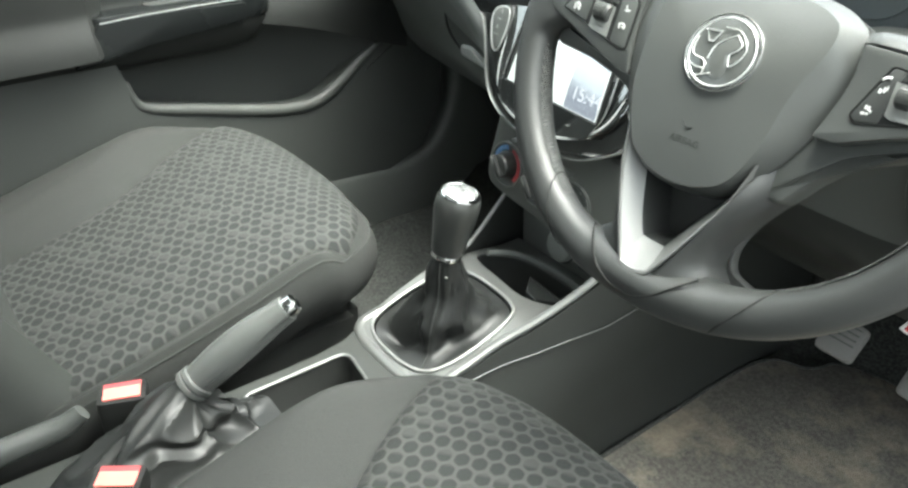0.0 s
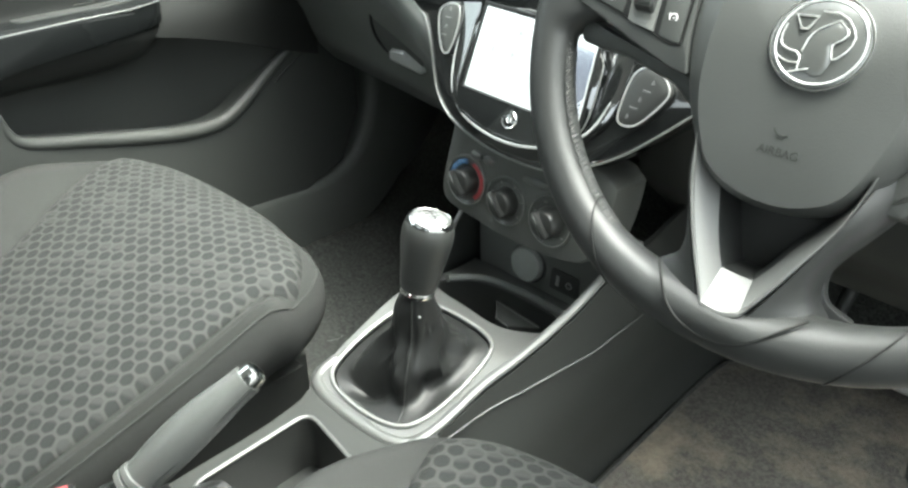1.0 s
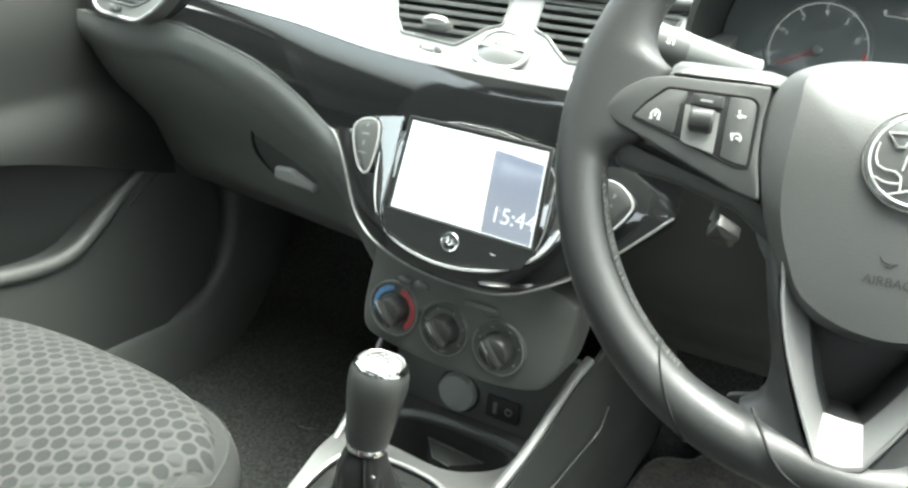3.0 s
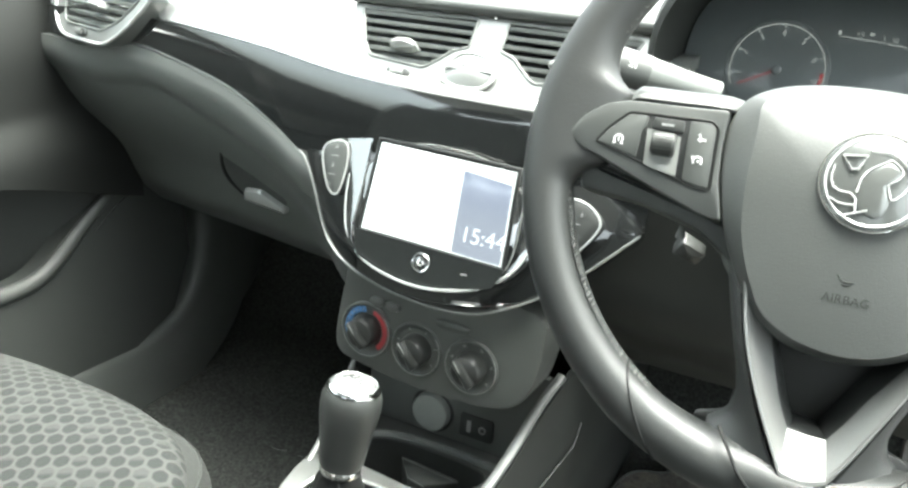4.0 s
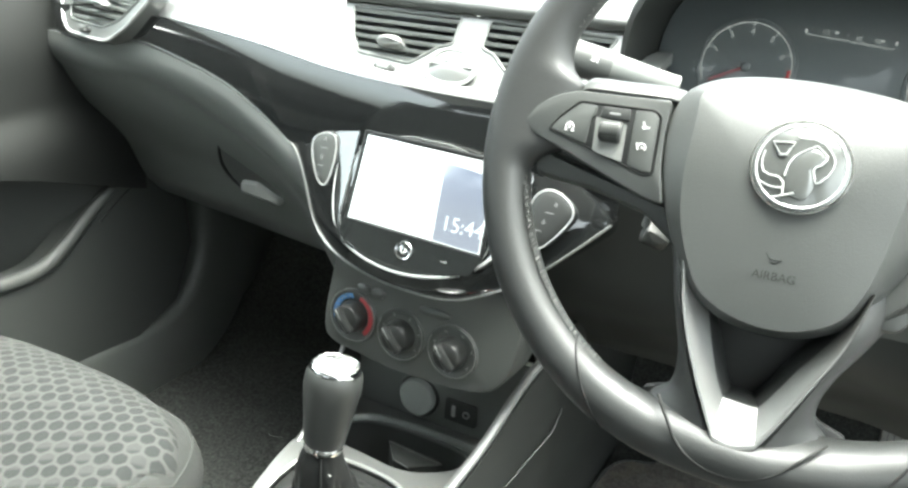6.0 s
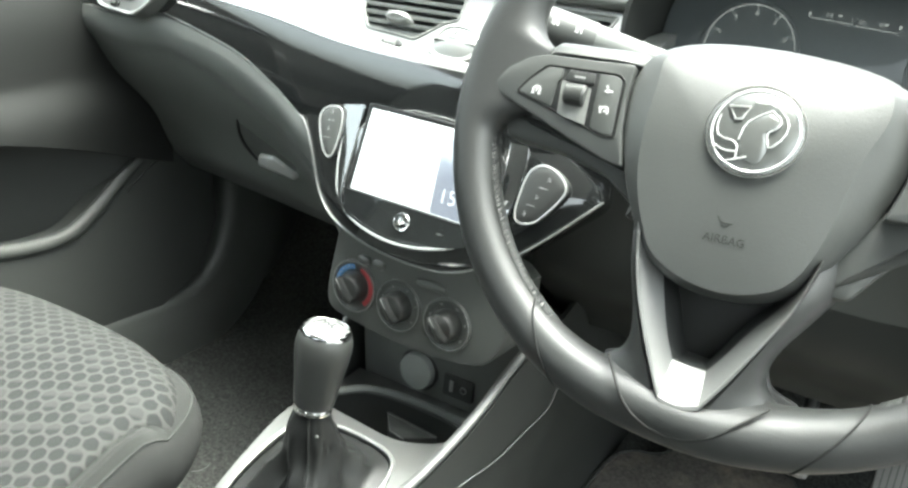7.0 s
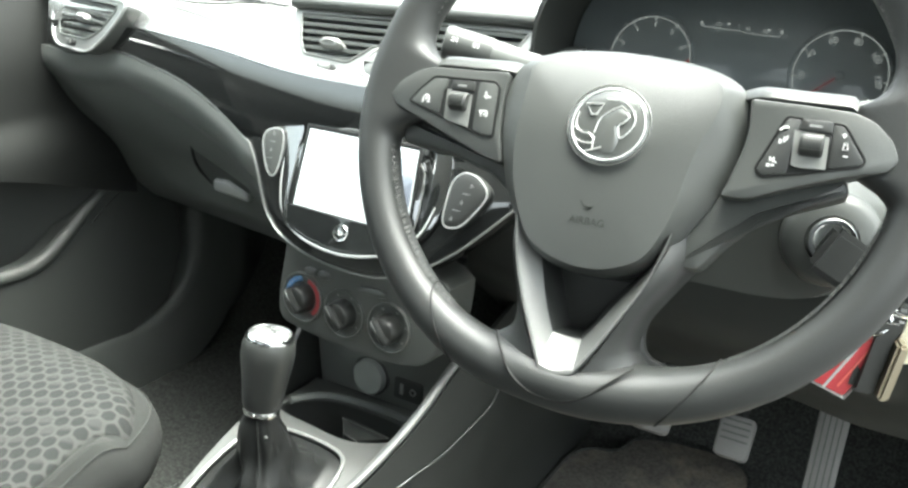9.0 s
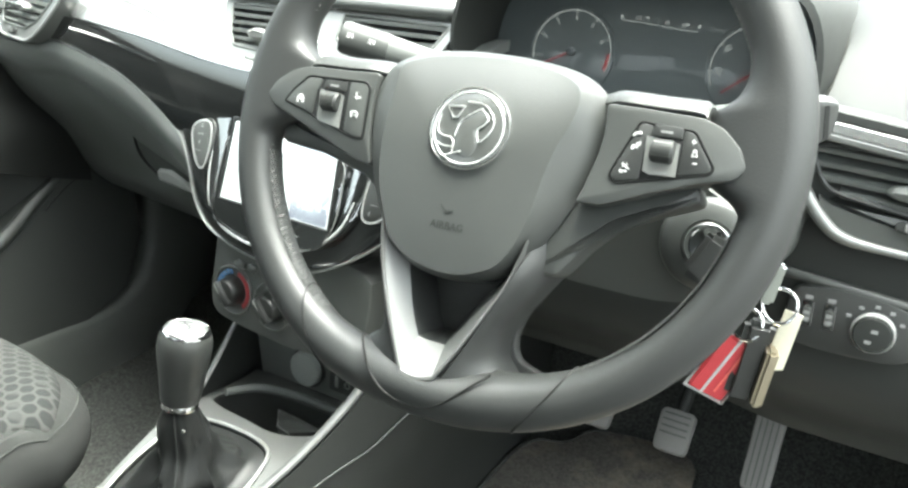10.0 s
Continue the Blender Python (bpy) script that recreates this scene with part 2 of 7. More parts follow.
page_mix = pgn.new("ShaderNodeMix")
page_mix.data_type = 'RGBA'
page_mix.inputs["A"].default_value, page_mix.inputs["B"].default_value = (0.115, 0.125, 0.155, 1), (0.075, 0.088, 0.13, 1)
page_ramp.inputs["From Min"].default_value, page_ramp.inputs["From Max"].default_value = 0.475, 0.520
pgl.new(page_tc.outputs["Object"], page_sep.inputs[0])
pgl.new(page_sep.outputs[2], page_ramp.inputs["Value"])
pgl.new(page_ramp.outputs["Result"], page_mix.inputs["Factor"])
pgl.new(page_mix.outputs["Result"], pgn["Principled BSDF"].inputs["Emission Color"])
SCREEN_GREY = glow("lit_screen_pale_grey", (0.86, 0.88, 0.88), 0.108)
SCREEN_TEXT = glow("lit_screen_digits", (0.88, 0.92, 1.0), 0.133)
# Black dial faces, greyed to hold the haze and cover-glass glare.
DIAL = mat("dial_black_hazed", (0.085, 0.097, 0.100), 0.35, bump=0.0, coat=0.5)
DIAL_MARK = glow("dial_marks", (0.75, 0.78, 0.75), 0.042)
NEEDLE = glow("red_needle", (0.8, 0.06, 0.07), 0.025)
WARNING = glow("red_warning_light", (1.0, 0.05, 0.08), 0.146)
glass = bpy.data.materials.new("window_glass")
glass.use_nodes = True
g = glass.node_tree.nodes["Principled BSDF"]
g.inputs["Transmission Weight"].default_value, g.inputs["Roughness"].default_value, g.inputs["IOR"].default_value = 1.0, 0.0, 1.0
g.inputs["Base Color"].default_value = (0.93, 0.97, 0.94, 1)


# ---- mesh helpers ----
def part(name, bm, material, parent=None, label="", smooth=True, fold=38):
    bmesh.ops.recalc_face_normals(bm, faces=bm.faces[:])
    me = bpy.data.meshes.new(name)
    bm.to_mesh(me)
    bm.free()
    me.materials.append(material)
    if smooth:
        me.shade_smooth()
        me.set_sharp_from_angle(angle=radians(fold))
    ob = new(name, me)
    if parent:
        ob.parent = parent
    if label:
        tagged(ob, label)
    return ob


def thing(name, label, category, group="", kind=""):
    return tagged(new(name), label, category, group, kind)


def basis(o, x, y):
    """A frame at o with its x axis along x and its y axis near y."""
    x = Vector(x).normalized()
    z = x.cross(Vector(y)).normalized()
    y = z.cross(x)
    m = Matrix((x, y, z)).transposed().to_4x4()
    m.translation = o
    return m


def loft(rings, closed=True, caps=True, m=None):
    bm = bmesh.new()
    rows = [[bm.verts.new((m @ Vector(p)) if m else p) for p in ring] for ring in rings]
    k = len(rows[0])
    for a, b in zip(rows, rows[1:]):
        for i in range(k if closed else k - 1):
            j = (i + 1) % k
            bm.faces.new((a[i], a[j], b[j], b[i]))
    if caps and closed:
        bm.faces.new(rows[0][::-1])
        bm.faces.new(rows[-1])
    return bm


def chaikin(poly, times=2, closed=True):
    for _ in range(times):
        out = []
        n = len(poly)
        for i in range(n if closed else n - 1):
            a, b = Vector(poly[i]), Vector(poly[(i + 1) % n])
            out += [a * 0.75 + b * 0.25, a * 0.25 + b * 0.75]
        if not closed:
            out = [Vector(poly[0])] + out + [Vector(poly[-1])]
        poly = out
    return [tuple(p) for p in poly]


def rounded(poly, r, n=4):
    """The outline with each corner turned into an arc that starts r before it."""
    out = []
    k = len(poly)
    for i in range(k):
        a, b, c = (Vector(poly[j % k]) for j in (i - 1, i, i + 1))
        p = b + (a - b).normalized() * min(r, (a - b).length * 0.48)
        q = b + (c - b).normalized() * min(r, (c - b).length * 0.48)
        for j in range(n + 1):
            t = j / n
            out.append(tuple(p * (1 - t) ** 2 + b * 2 * t * (1 - t) + q * t * t))
    return out


def inset(poly, d):
    n = len(poly)
    area = sum(poly[i][0] * poly[(i + 1) % n][1] - poly[(i + 1) % n][0] * poly[i][1] for i in range(n))
    s = 1 if area > 0 else -1
    out = []
    for i in range(n):
        a, b, c = (Vector(poly[j % n][:2]) for j in (i - 1, i, i + 1))
        t = (c - a)
        t = t.normalized() if t.length > 1e-9 else Vector((1, 0))
        out.append((b.x - s * t.y * d, b.y + s * t.x * d))
    return out


def slab(poly, h0, h1, m=None, bevel=0.0015, steps=2):
    """A plate with the outline poly (x, y), from h0 to h1 along z, its upper edge rounded."""
    rings = [[(x, y, h0) for x, y in poly]]
    for i in range(steps + 1):
        a = i / steps * math.pi / 2
        q = inset(poly, bevel * (1 - math.cos(a)))
        rings.append([(x, y, h1 - bevel + bevel * math.sin(a)) for x, y in q])
    return loft(rings, m=m)


def pillow(poly, h0, h1, dome, m=None, edge=0.004, steps=6):
    """A plate whose top swells by dome above h1 towards its middle."""
    cx, cy = sum(p[0] for p in poly) / len(poly), sum(p[1] for p in poly) / len(poly)
    rings = [[(x, y, h0) for x, y in poly], [(x, y, h1 - edge) for x, y in poly]]
    rings.append([(x, y, h1 - edge * 0.3) for x, y in inset(poly, edge * 0.3)])
    ins = inset(poly, edge)
    for i in range(steps):
        s = 1 - i / steps
        rings.append([(cx + (x - cx) * s, cy + (y - cy) * s, h1 + dome * (1 - s * s)) for x, y in ins])
    return loft(rings, m=m)


def sweep(path, radius, n=10, closed=False, flat=1.0, up=(0, 0, 1)):
    """A rod along path; radius is a number or a function of 0..1; flat squeezes it along up."""
    pts = [Vector(p) for p in path]
    k = len(pts)
    rings = []
    for i, p in enumerate(pts):
        a = pts[(i - 1) % k] if closed or i else p
        b = pts[(i + 1) % k] if closed or i < k - 1 else p
        t = (b - a).normalized()
        u = Vector(up) - t * Vector(up).dot(t)
        if u.length < 1e-4:
            u = Vector((1, 0, 0)) - t * t.x
        u.normalize()
        v = t.cross(u)
        r = radius(i / (k - 1)) if callable(radius) else radius
        rings.append([p + v * r * math.cos(2 * math.pi * j / n) + u * r * flat * math.sin(2 * math.pi * j / n) for j in range(n)])
    if closed:
        rings.append(rings[0])
        bm = loft(rings, caps=False)
        bmesh.ops.remove_doubles(bm, verts=bm.verts[:], dist=1e-6)
        return bm
    return loft(rings)


def lathe(profile, m=None, n=28):
    """Turned round z: profile rows of (radius, height)."""
    return loft([[(r * math.cos(2 * math.pi * j / n), r * math.sin(2 * math.pi * j / n), h) for j in range(n)] for r, h in profile], m=m)


def box(x0, x1, y0, y1, z0, z1, b=0.003, m=None):
    r = [(x0, y0), (x1, y0), (x1, y1), (x0, y1)]
    bm = loft([[(x, y, z) for x, y in r] for z in (z0, z1)], m=m)
    if b:
        bmesh.ops.bevel(bm, geom=bm.edges[:], offset=b, segments=2, affect='EDGES')
    return bm


def join(*bms):
    out = bms[0]
    for b in bms[1:]:
        me = bpy.data.meshes.new("join")
        b.to_mesh(me)
        b.free()
        out.from_mesh(me)
        bpy.data.meshes.remove(me)
    return out


def sheet(fn, us, vs, thick=0.004, m=None):
    """A surface fn(u, v) -> (x, y, z) over two lists of parameters, with some thickness behind it."""
    bm = bmesh.new()
    g1 = [[bm.verts.new(fn(u, v)) for v in vs] for u in us]
    for i in range(len(us) - 1):
        for j in range(len(vs) - 1):
            bm.faces.new((g1[i][j], g1[i + 1][j], g1[i + 1][j + 1], g1[i][j + 1]))
    if thick:
        bmesh.ops.recalc_face_normals(bm, faces=bm.faces[:])
        bmesh.ops.solidify(bm, geom=bm.faces[:], thickness=thick)
    if m:
        bm.transform(m)
    return bm


def plate_with_holes(outer, holes, fz, depth, m=None):
    """A plate filled between its outline and its holes, at height fz(x, y), with walls going down by depth(i)."""
    bm = bmesh.new()
    loops = []
    for poly in (outer, *holes):
        vs = [bm.verts.new((x, y, fz(x, y))) for x, y in poly]
        loops.append(vs)
        for i in range(len(vs)):
            bm.edges.new((vs[i], vs[(i + 1) % len(vs)]))
    bmesh.ops.triangle_fill(bm, edges=bm.edges[:], use_beauty=True)
    for k, vs in enumerate(loops):
        low = [bm.verts.new((v.co.x, v.co.y, v.co.z - depth[k])) for v in vs]
        n = len(vs)
        for i in range(n):
            bm.faces.new((vs[i], vs[(i + 1) % n], low[(i + 1) % n], low[i]))
    if m:
        bm.transform(m)
    return bm


def lettering(name, body, size, m, material, parent, label="", depth=0.0003, align='CENTER'):
    cu = bpy.data.curves.new(name, 'FONT')
    cu.body, cu.size, cu.extrude, cu.align_x, cu.align_y = body, size, depth, align, 'CENTER'
    tmp = new("tmp", cu)
    me = bpy.data.meshes.new_from_object(tmp.evaluated_get(bpy.context.evaluated_depsgraph_get()))
    bpy.data.objects.remove(tmp)
    bpy.data.curves.remove(cu)
    me.name = name
    me.transform(m)
    me.materials.clear()
    me.materials.append(material)
    ob = new(name, me)
    ob.parent = parent
    if label:
        tagged(ob, label)
    return ob


def lerp(a, b, t):
    return a + (b - a) * t


def smooth01(t):
    t = max(0.0, min(1.0, t))
    return t * t * (3 - 2 * t)


def table(rows, x):
    """A smooth curve through rows of (x, y)."""
    if x <= rows[0][0]:
        return rows[0][1]
    if x >= rows[-1][0]:
        return rows[-1][1]
    n = len(rows)
    slope = [(rows[min(i + 1, n - 1)][1] - rows[max(i - 1, 0)][1]) / (rows[min(i + 1, n - 1)][0] - rows[max(i - 1, 0)][0]) for i in range(n)]
    for i in range(n - 1):
        (x0, y0), (x1, y1) = rows[i], rows[i + 1]
        if x <= x1:
            w = x1 - x0
            t = (x - x0) / w
            return (2 * t ** 3 - 3 * t * t + 1) * y0 + (t ** 3 - 2 * t * t + t) * w * slope[i] + (3 * t * t - 2 * t ** 3) * y1 + (t ** 3 - t * t) * w * slope[i + 1]


def span(a, b, n):
    return [a + (b - a) * i / n for i in range(n + 1)]


# ---- setting: car floor, shell, ground ----
ground = part("ground", box(-400, 400, -400, 400, -0.9, -0.34, 0), ASPHALT)
tagged(ground, "grey asphalt ground outside the car", "ground", kind="structure")


def floor_z(x, y):
    return -0.045 + 0.42 * smooth01((y - 1.08) / 0.42)


floor = part("floor", sheet(lambda x, y: (x, y, floor_z(x, y) + 0.004 * noise.noise((x * 9, y * 9, 0))), span(-0.72, 0.72, 60), span(-1.3, 1.5, 90), 0.02), CARPET)
tagged(floor, "black carpet on the car floor and footwells", "floor", kind="structure")

sill_line = chaikin([(-1.2, 0.085), (0.3, 0.090), (0.60, 0.092), (0.70, 0.086), (0.79, 0.077), (0.85, 0.080), (0.893, 0.104), (0.915, 0.140), (0.930, 0.185), (0.938, 0.24), (0.942, 0.30)], 3, False)
sill_rows = []
for i, (y, z) in enumerate(sill_line):
    (y0, z0), (y1, z1) = sill_line[max(0, i - 1)], sill_line[min(len(sill_line) - 1, i + 1)]
    ln = math.hypot(y1 - y0, z1 - z0)
    ny, nz = -(z1 - z0) / ln, (y1 - y0) / ln
    sill_rows.append([(-0.602 + dx, y + ny * dn, z + nz * dn) for dx, dn in ((-0.12, -0.030), (-0.09, -0.016), (-0.06, -0.006), (-0.03, -0.001), (-0.014, 0.0), (-0.004, -0.003), (0.002, -0.010), (0.004, -0.022), (0.004, -0.06), (0.002, -0.14), (-0.12, -0.14))])
sill = part("door_sill", loft(sill_rows), SILL)
tagged(sill, "dark plastic sill trim curving up at the footwell", "door sill", kind="structure")
sill_r = part("door_sill", sweep([(0.74, y, z) for y, z in ((-1.2, -0.02), (0.3, -0.02), (0.8, -0.02), (0.95, 0.1))], 0.05, 14), PLASTIC)
tagged(sill_r, "dark plastic sill trim under the open doorway", "door sill", kind="structure")

firewall = part("wall_front", box(-0.76, 0.76, 1.46, 1.5, -0.1, 0.72, 0.0), CARPET)
tagged(firewall, "black carpeted bulkhead ahead of the footwells", "wall", kind="structure")
rear_wall = part("wall_rear", box(-0.76, 0.76, -1.34, -1.3, -0.1, 0.85, 0.0), CLOTH_DARK)
tagged(rear_wall, "dark cloth rear seat bulkhead", "wall", kind="structure")
roof = part("ceiling", box(-0.72, 0.72, -1.3, 0.27, 1.15, 1.19, 0.01), HEADLINER)
tagged(roof, "pale cloth headliner under the car roof", "ceiling", kind="structure")
for sx in (-1, 1):
    pillar = part("pillar_trim", sweep([(sx * 0.70, 0.27, 1.16), (sx * 0.70, 0.78, 0.94), (sx * 0.72, 1.25, 0.68)], 0.035, 10), PLASTIC_MID)
    tagged(pillar, "grey windscreen pillar trim", "pillar", kind="structure")
    # Unseen pillars: left set back for screen reflections, right thickened to block side light.
    py = -0.80 if sx < 0 else -0.24
    post = part("pillar_trim", sweep([(sx * 0.72, py, -0.05), (sx * 0.74, py, 0.6), (sx * 0.69, py - 0.05, 1.14)], 0.05 if sx < 0 else 0.075, 12), PLASTIC_MID)
    tagged(post, "unseen grey door pillar trim, placed to shape side light", "pillar", kind="structure")
for sx, nm in ((-1, "wall_left"), (1, "wall_right")):
    kick = part(nm, box(*sorted((sx * 0.70, sx * 0.76)), 0.62 if sx < 0 else 0.84, 1.5, -0.12, 0.62, 0.0), SILL)
    tagged(kick, "dark plastic kick panel beside the footwell", "wall", kind="structure")
low_left = part("wall_left", box(-0.76, -0.70, -0.62, 0.62, -0.12, 0.40, 0.0), DOOR_MAT)
tagged(low_left, "dark inner skin under the passenger door card", "wall", kind="structure")
rear_side = part("wall_left", box(-0.78, -0.72, -1.3, -0.45, -0.1, 0.62, 0.01), DOOR_MAT)
tagged(rear_side, "unseen dark rear side trim panel", "wall", kind="structure")
# Unseen panel, raised to block light from the right rear.
rear_side_r = part("wall_right", box(0.72, 0.78, -1.3, -0.24, -0.1, 0.86, 0.01), DOOR_MAT)
tagged(rear_side_r, "unseen dark rear side trim panel", "wall", kind="structure")
bonnet = part("car_bonnet", sheet(lambda x, y: (x, y, 0.70 - 0.12 * ((y - 1.3) / 0.9) ** 2 - 0.05 * (x / 0.7) ** 2), span(-0.74, 0.74, 14), span(1.3, 2.2, 10), 0.01), BODY)
tagged(bonnet, "grey painted bonnet beyond the windscreen", "bonnet", kind="structure")

# ---- passenger door ----
door = thing("passenger_door", "closed dark grey passenger door with a chrome-lined armrest", "car door")
DX = basis((-0.60, 0, 0), (0, 1, 0), (0, 0, 1))     # local x = car y, local y = car z, local z = into the cabin
LIP = [(0.312, 0.345), (0.316, 0.318), (0.330, 0.298), (0.370, 0.287), (0.413, 0.277), (0.48, 0.260), (0.55, 0.244), (0.600, 0.2385), (0.640, 0.243), (0.680, 0.267), (0.715, 0.294), (0.755, 0.321), (0.780, 0.334), (0.800, 0.340)]
lip_path = chaikin(LIP, 2, False)
lower = [(-0.62, 0.06), (0.66, 0.05), (0.76, 0.062), (0.86, 0.10), (0.905, 0.19), (0.90, 0.28), (0.875, 0.36)] + lip_path[::-1] + [(0.29, 0.412), (-0.62, 0.412)]
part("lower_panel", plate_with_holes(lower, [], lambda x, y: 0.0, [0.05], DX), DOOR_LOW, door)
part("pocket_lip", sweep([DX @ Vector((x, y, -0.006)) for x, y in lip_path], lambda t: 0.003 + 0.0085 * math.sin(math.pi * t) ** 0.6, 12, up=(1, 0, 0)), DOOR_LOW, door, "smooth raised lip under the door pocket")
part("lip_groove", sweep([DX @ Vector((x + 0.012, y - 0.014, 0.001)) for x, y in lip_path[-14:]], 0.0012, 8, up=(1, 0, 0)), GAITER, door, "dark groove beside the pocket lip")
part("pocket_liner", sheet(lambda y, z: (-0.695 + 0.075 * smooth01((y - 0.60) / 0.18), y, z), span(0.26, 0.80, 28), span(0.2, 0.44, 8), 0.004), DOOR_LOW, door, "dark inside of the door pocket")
PANEL_LOW = [(-0.62, 0.392), (0.30, 0.398), (0.45, 0.402), (0.55, 0.396), (0.655, 0.369), (0.755, 0.333), (0.82, 0.312)]


def crease_z(y):
    return 0.559 - 0.123 * (max(y, 0.30) - 0.468)

def door_card(y, z):
    x = -0.645 - 0.03 * smooth01((z - 0.52) / 0.16) + 0.02 * smooth01((0.46 - z) / 0.06)
    x += 0.043 * smooth01((0.285 - y) / 0.035) * smooth01((0.62 - z) / 0.12)
    return (x, y, z)


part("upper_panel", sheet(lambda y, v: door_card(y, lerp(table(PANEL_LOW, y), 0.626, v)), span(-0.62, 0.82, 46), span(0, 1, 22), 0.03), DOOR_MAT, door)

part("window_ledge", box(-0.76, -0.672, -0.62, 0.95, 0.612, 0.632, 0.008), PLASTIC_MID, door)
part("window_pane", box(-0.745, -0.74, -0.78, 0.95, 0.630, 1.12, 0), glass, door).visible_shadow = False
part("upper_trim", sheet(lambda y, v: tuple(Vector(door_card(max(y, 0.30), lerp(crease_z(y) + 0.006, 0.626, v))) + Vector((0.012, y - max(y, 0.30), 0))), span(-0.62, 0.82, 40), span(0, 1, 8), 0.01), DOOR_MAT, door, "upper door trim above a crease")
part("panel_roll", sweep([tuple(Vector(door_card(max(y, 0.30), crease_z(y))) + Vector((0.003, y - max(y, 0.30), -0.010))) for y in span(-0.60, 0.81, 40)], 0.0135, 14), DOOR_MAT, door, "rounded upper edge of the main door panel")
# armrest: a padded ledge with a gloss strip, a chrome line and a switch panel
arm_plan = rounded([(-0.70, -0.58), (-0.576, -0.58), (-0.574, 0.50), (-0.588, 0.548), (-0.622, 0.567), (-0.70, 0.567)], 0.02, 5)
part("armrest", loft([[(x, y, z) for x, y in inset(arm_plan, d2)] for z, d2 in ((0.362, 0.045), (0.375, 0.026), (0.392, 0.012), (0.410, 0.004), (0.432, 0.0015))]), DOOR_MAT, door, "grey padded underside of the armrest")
cap_plan = rounded([(-0.70, 0.272), (-0.576, 0.272), (-0.573, 0.50), (-0.587, 0.549), (-0.622, 0.569), (-0.70, 0.569)], 0.02, 5)
part("gloss_cap", loft([[(x, y, z) for x, y in inset(cap_plan, d2)] for z, d2 in ((0.418, 0.002), (0.424, 0.0), (0.446, 0.0), (0.452, 0.0025), (0.4545, 0.007))]), ARM_GLOSS, door, "gloss black cap along the armrest")
wedge = [(0.240, 0.386), (0.30, 0.394), (0.344, 0.404), (0.44, 0.412), (0.505, 0.419), (0.505, 0.446), (0.40, 0.449), (0.283, 0.447)]
WX = basis((-0.574, 0, 0), (0, 1, 0), (0, 0, 1))
part("gloss_wedge", slab(rounded(wedge, 0.004), -0.04, 0.0035, WX, 0.002), ARM_GLOSS, door, "gloss black wedge on the armrest side")
part("chrome_line", sweep([(-0.5715, y, z) for y, z in ((0.285, 0.447), (0.34, 0.450), (0.42, 0.4515), (0.50, 0.4515))] + [(-0.586, 0.546, 0.4515), (-0.618, 0.566, 0.4515)], 0.0010, 8), SILVER, door, "thin bright line on the armrest")
part("switch_panel", slab(rounded([(-0.652, 0.36), (-0.596, 0.36), (-0.594, 0.50), (-0.61, 0.53), (-0.652, 0.53)], 0.012), 0.45, 0.4562, None, 0.001), BLACK, door)
part("window_switch", box(-0.636, -0.612, 0.44, 0.475, 0.455, 0.463, 0.003), BLACK, door)
# inner handle in its recess
recess = chaikin([(0.28, 0.563), (0.56, 0.5605), (0.61, 0.562), (0.655, 0.574), (0.670, 0.598), (0.655, 0.620), (0.28, 0.624)], 2)
part("handle_recess", slab(recess, -0.052, -0.036, DX, 0.003), BLACK, door, "black recess behind the handle")
part("recess_rim", sweep([DX @ Vector((x, y, -0.035)) for x, y in recess], 0.0035, 8, True, up=(1, 0, 0)), DOOR_MAT, door, "raised rim of the handle recess")
part("door_handle", sweep([(-0.634, 0.33, 0.602), (-0.626, 0.40, 0.599), (-0.622, 0.475, 0.593), (-0.622, 0.54, 0.587), (-0.632, 0.60, 0.581)], lambda t: 0.011 - 0.003 * t, 12, flat=0.7), CHROME, door, "chrome inner door handle")

# ---- dashboard ----
dash = thing("dashboard", "grey moulded dashboard with gloss black trim band", "dashboard")
ZL = [(-0.62, 0.566), (-0.52, 0.562), (-0.428, 0.575), (-0.349, 0.567), (-0.267, 0.551), (-0.206, 0.524), (-0.165, 0.498), (-0.125, 0.486), (0.0, 0.486), (0.19, 0.490)]
ZT = [(-0.62, 0.645), (-0.50, 0.645), (-0.384, 0.636), (-0.262, 0.618), (-0.158, 0.598), (-0.05, 0.586), (0.06, 0.584), (0.19, 0.590)]
YB = [(-0.62, 0.715), (-0.43, 0.690), (-0.2, 0.660), (0.0, 0.655), (0.19, 0.665)]


def band(x, v):
    a = v * math.pi / 2
    return (x, table(YB, x) + 0.020 * (1 - math.cos(a)), lerp(table(ZL, x), table(ZT, x), math.sin(a)))


ZM = [(-0.62, 0.597), (-0.45, 0.606), (-0.25, 0.598), (-0.12, 0.582), (0.0, 0.576), (0.19, 0.575)]


def border(x):
    k = (table(ZM, x) - table(ZL, x)) / (table(ZT, x) - table(ZL, x))
    return math.asin(max(0.05, min(0.97, k))) * 2 / math.pi


part("trim_band", sheet(lambda x, v: band(x, v * border(x)), span(-0.60, 0.19, 80), span(0, 1, 10), 0.006), GLOSS, dash, "gloss black trim band that mirrors the sky")
part("silver_band", sheet(lambda x, v: tuple(Vector(band(x, lerp(border(x) + 0.004, 1.0, v))) + Vector((0, -0.001, 0.001))), span(-0.60, 0.19, 80), span(0, 1, 10), 0.006), BRIGHT_BAND, dash, "bright satin silver band above the black trim")


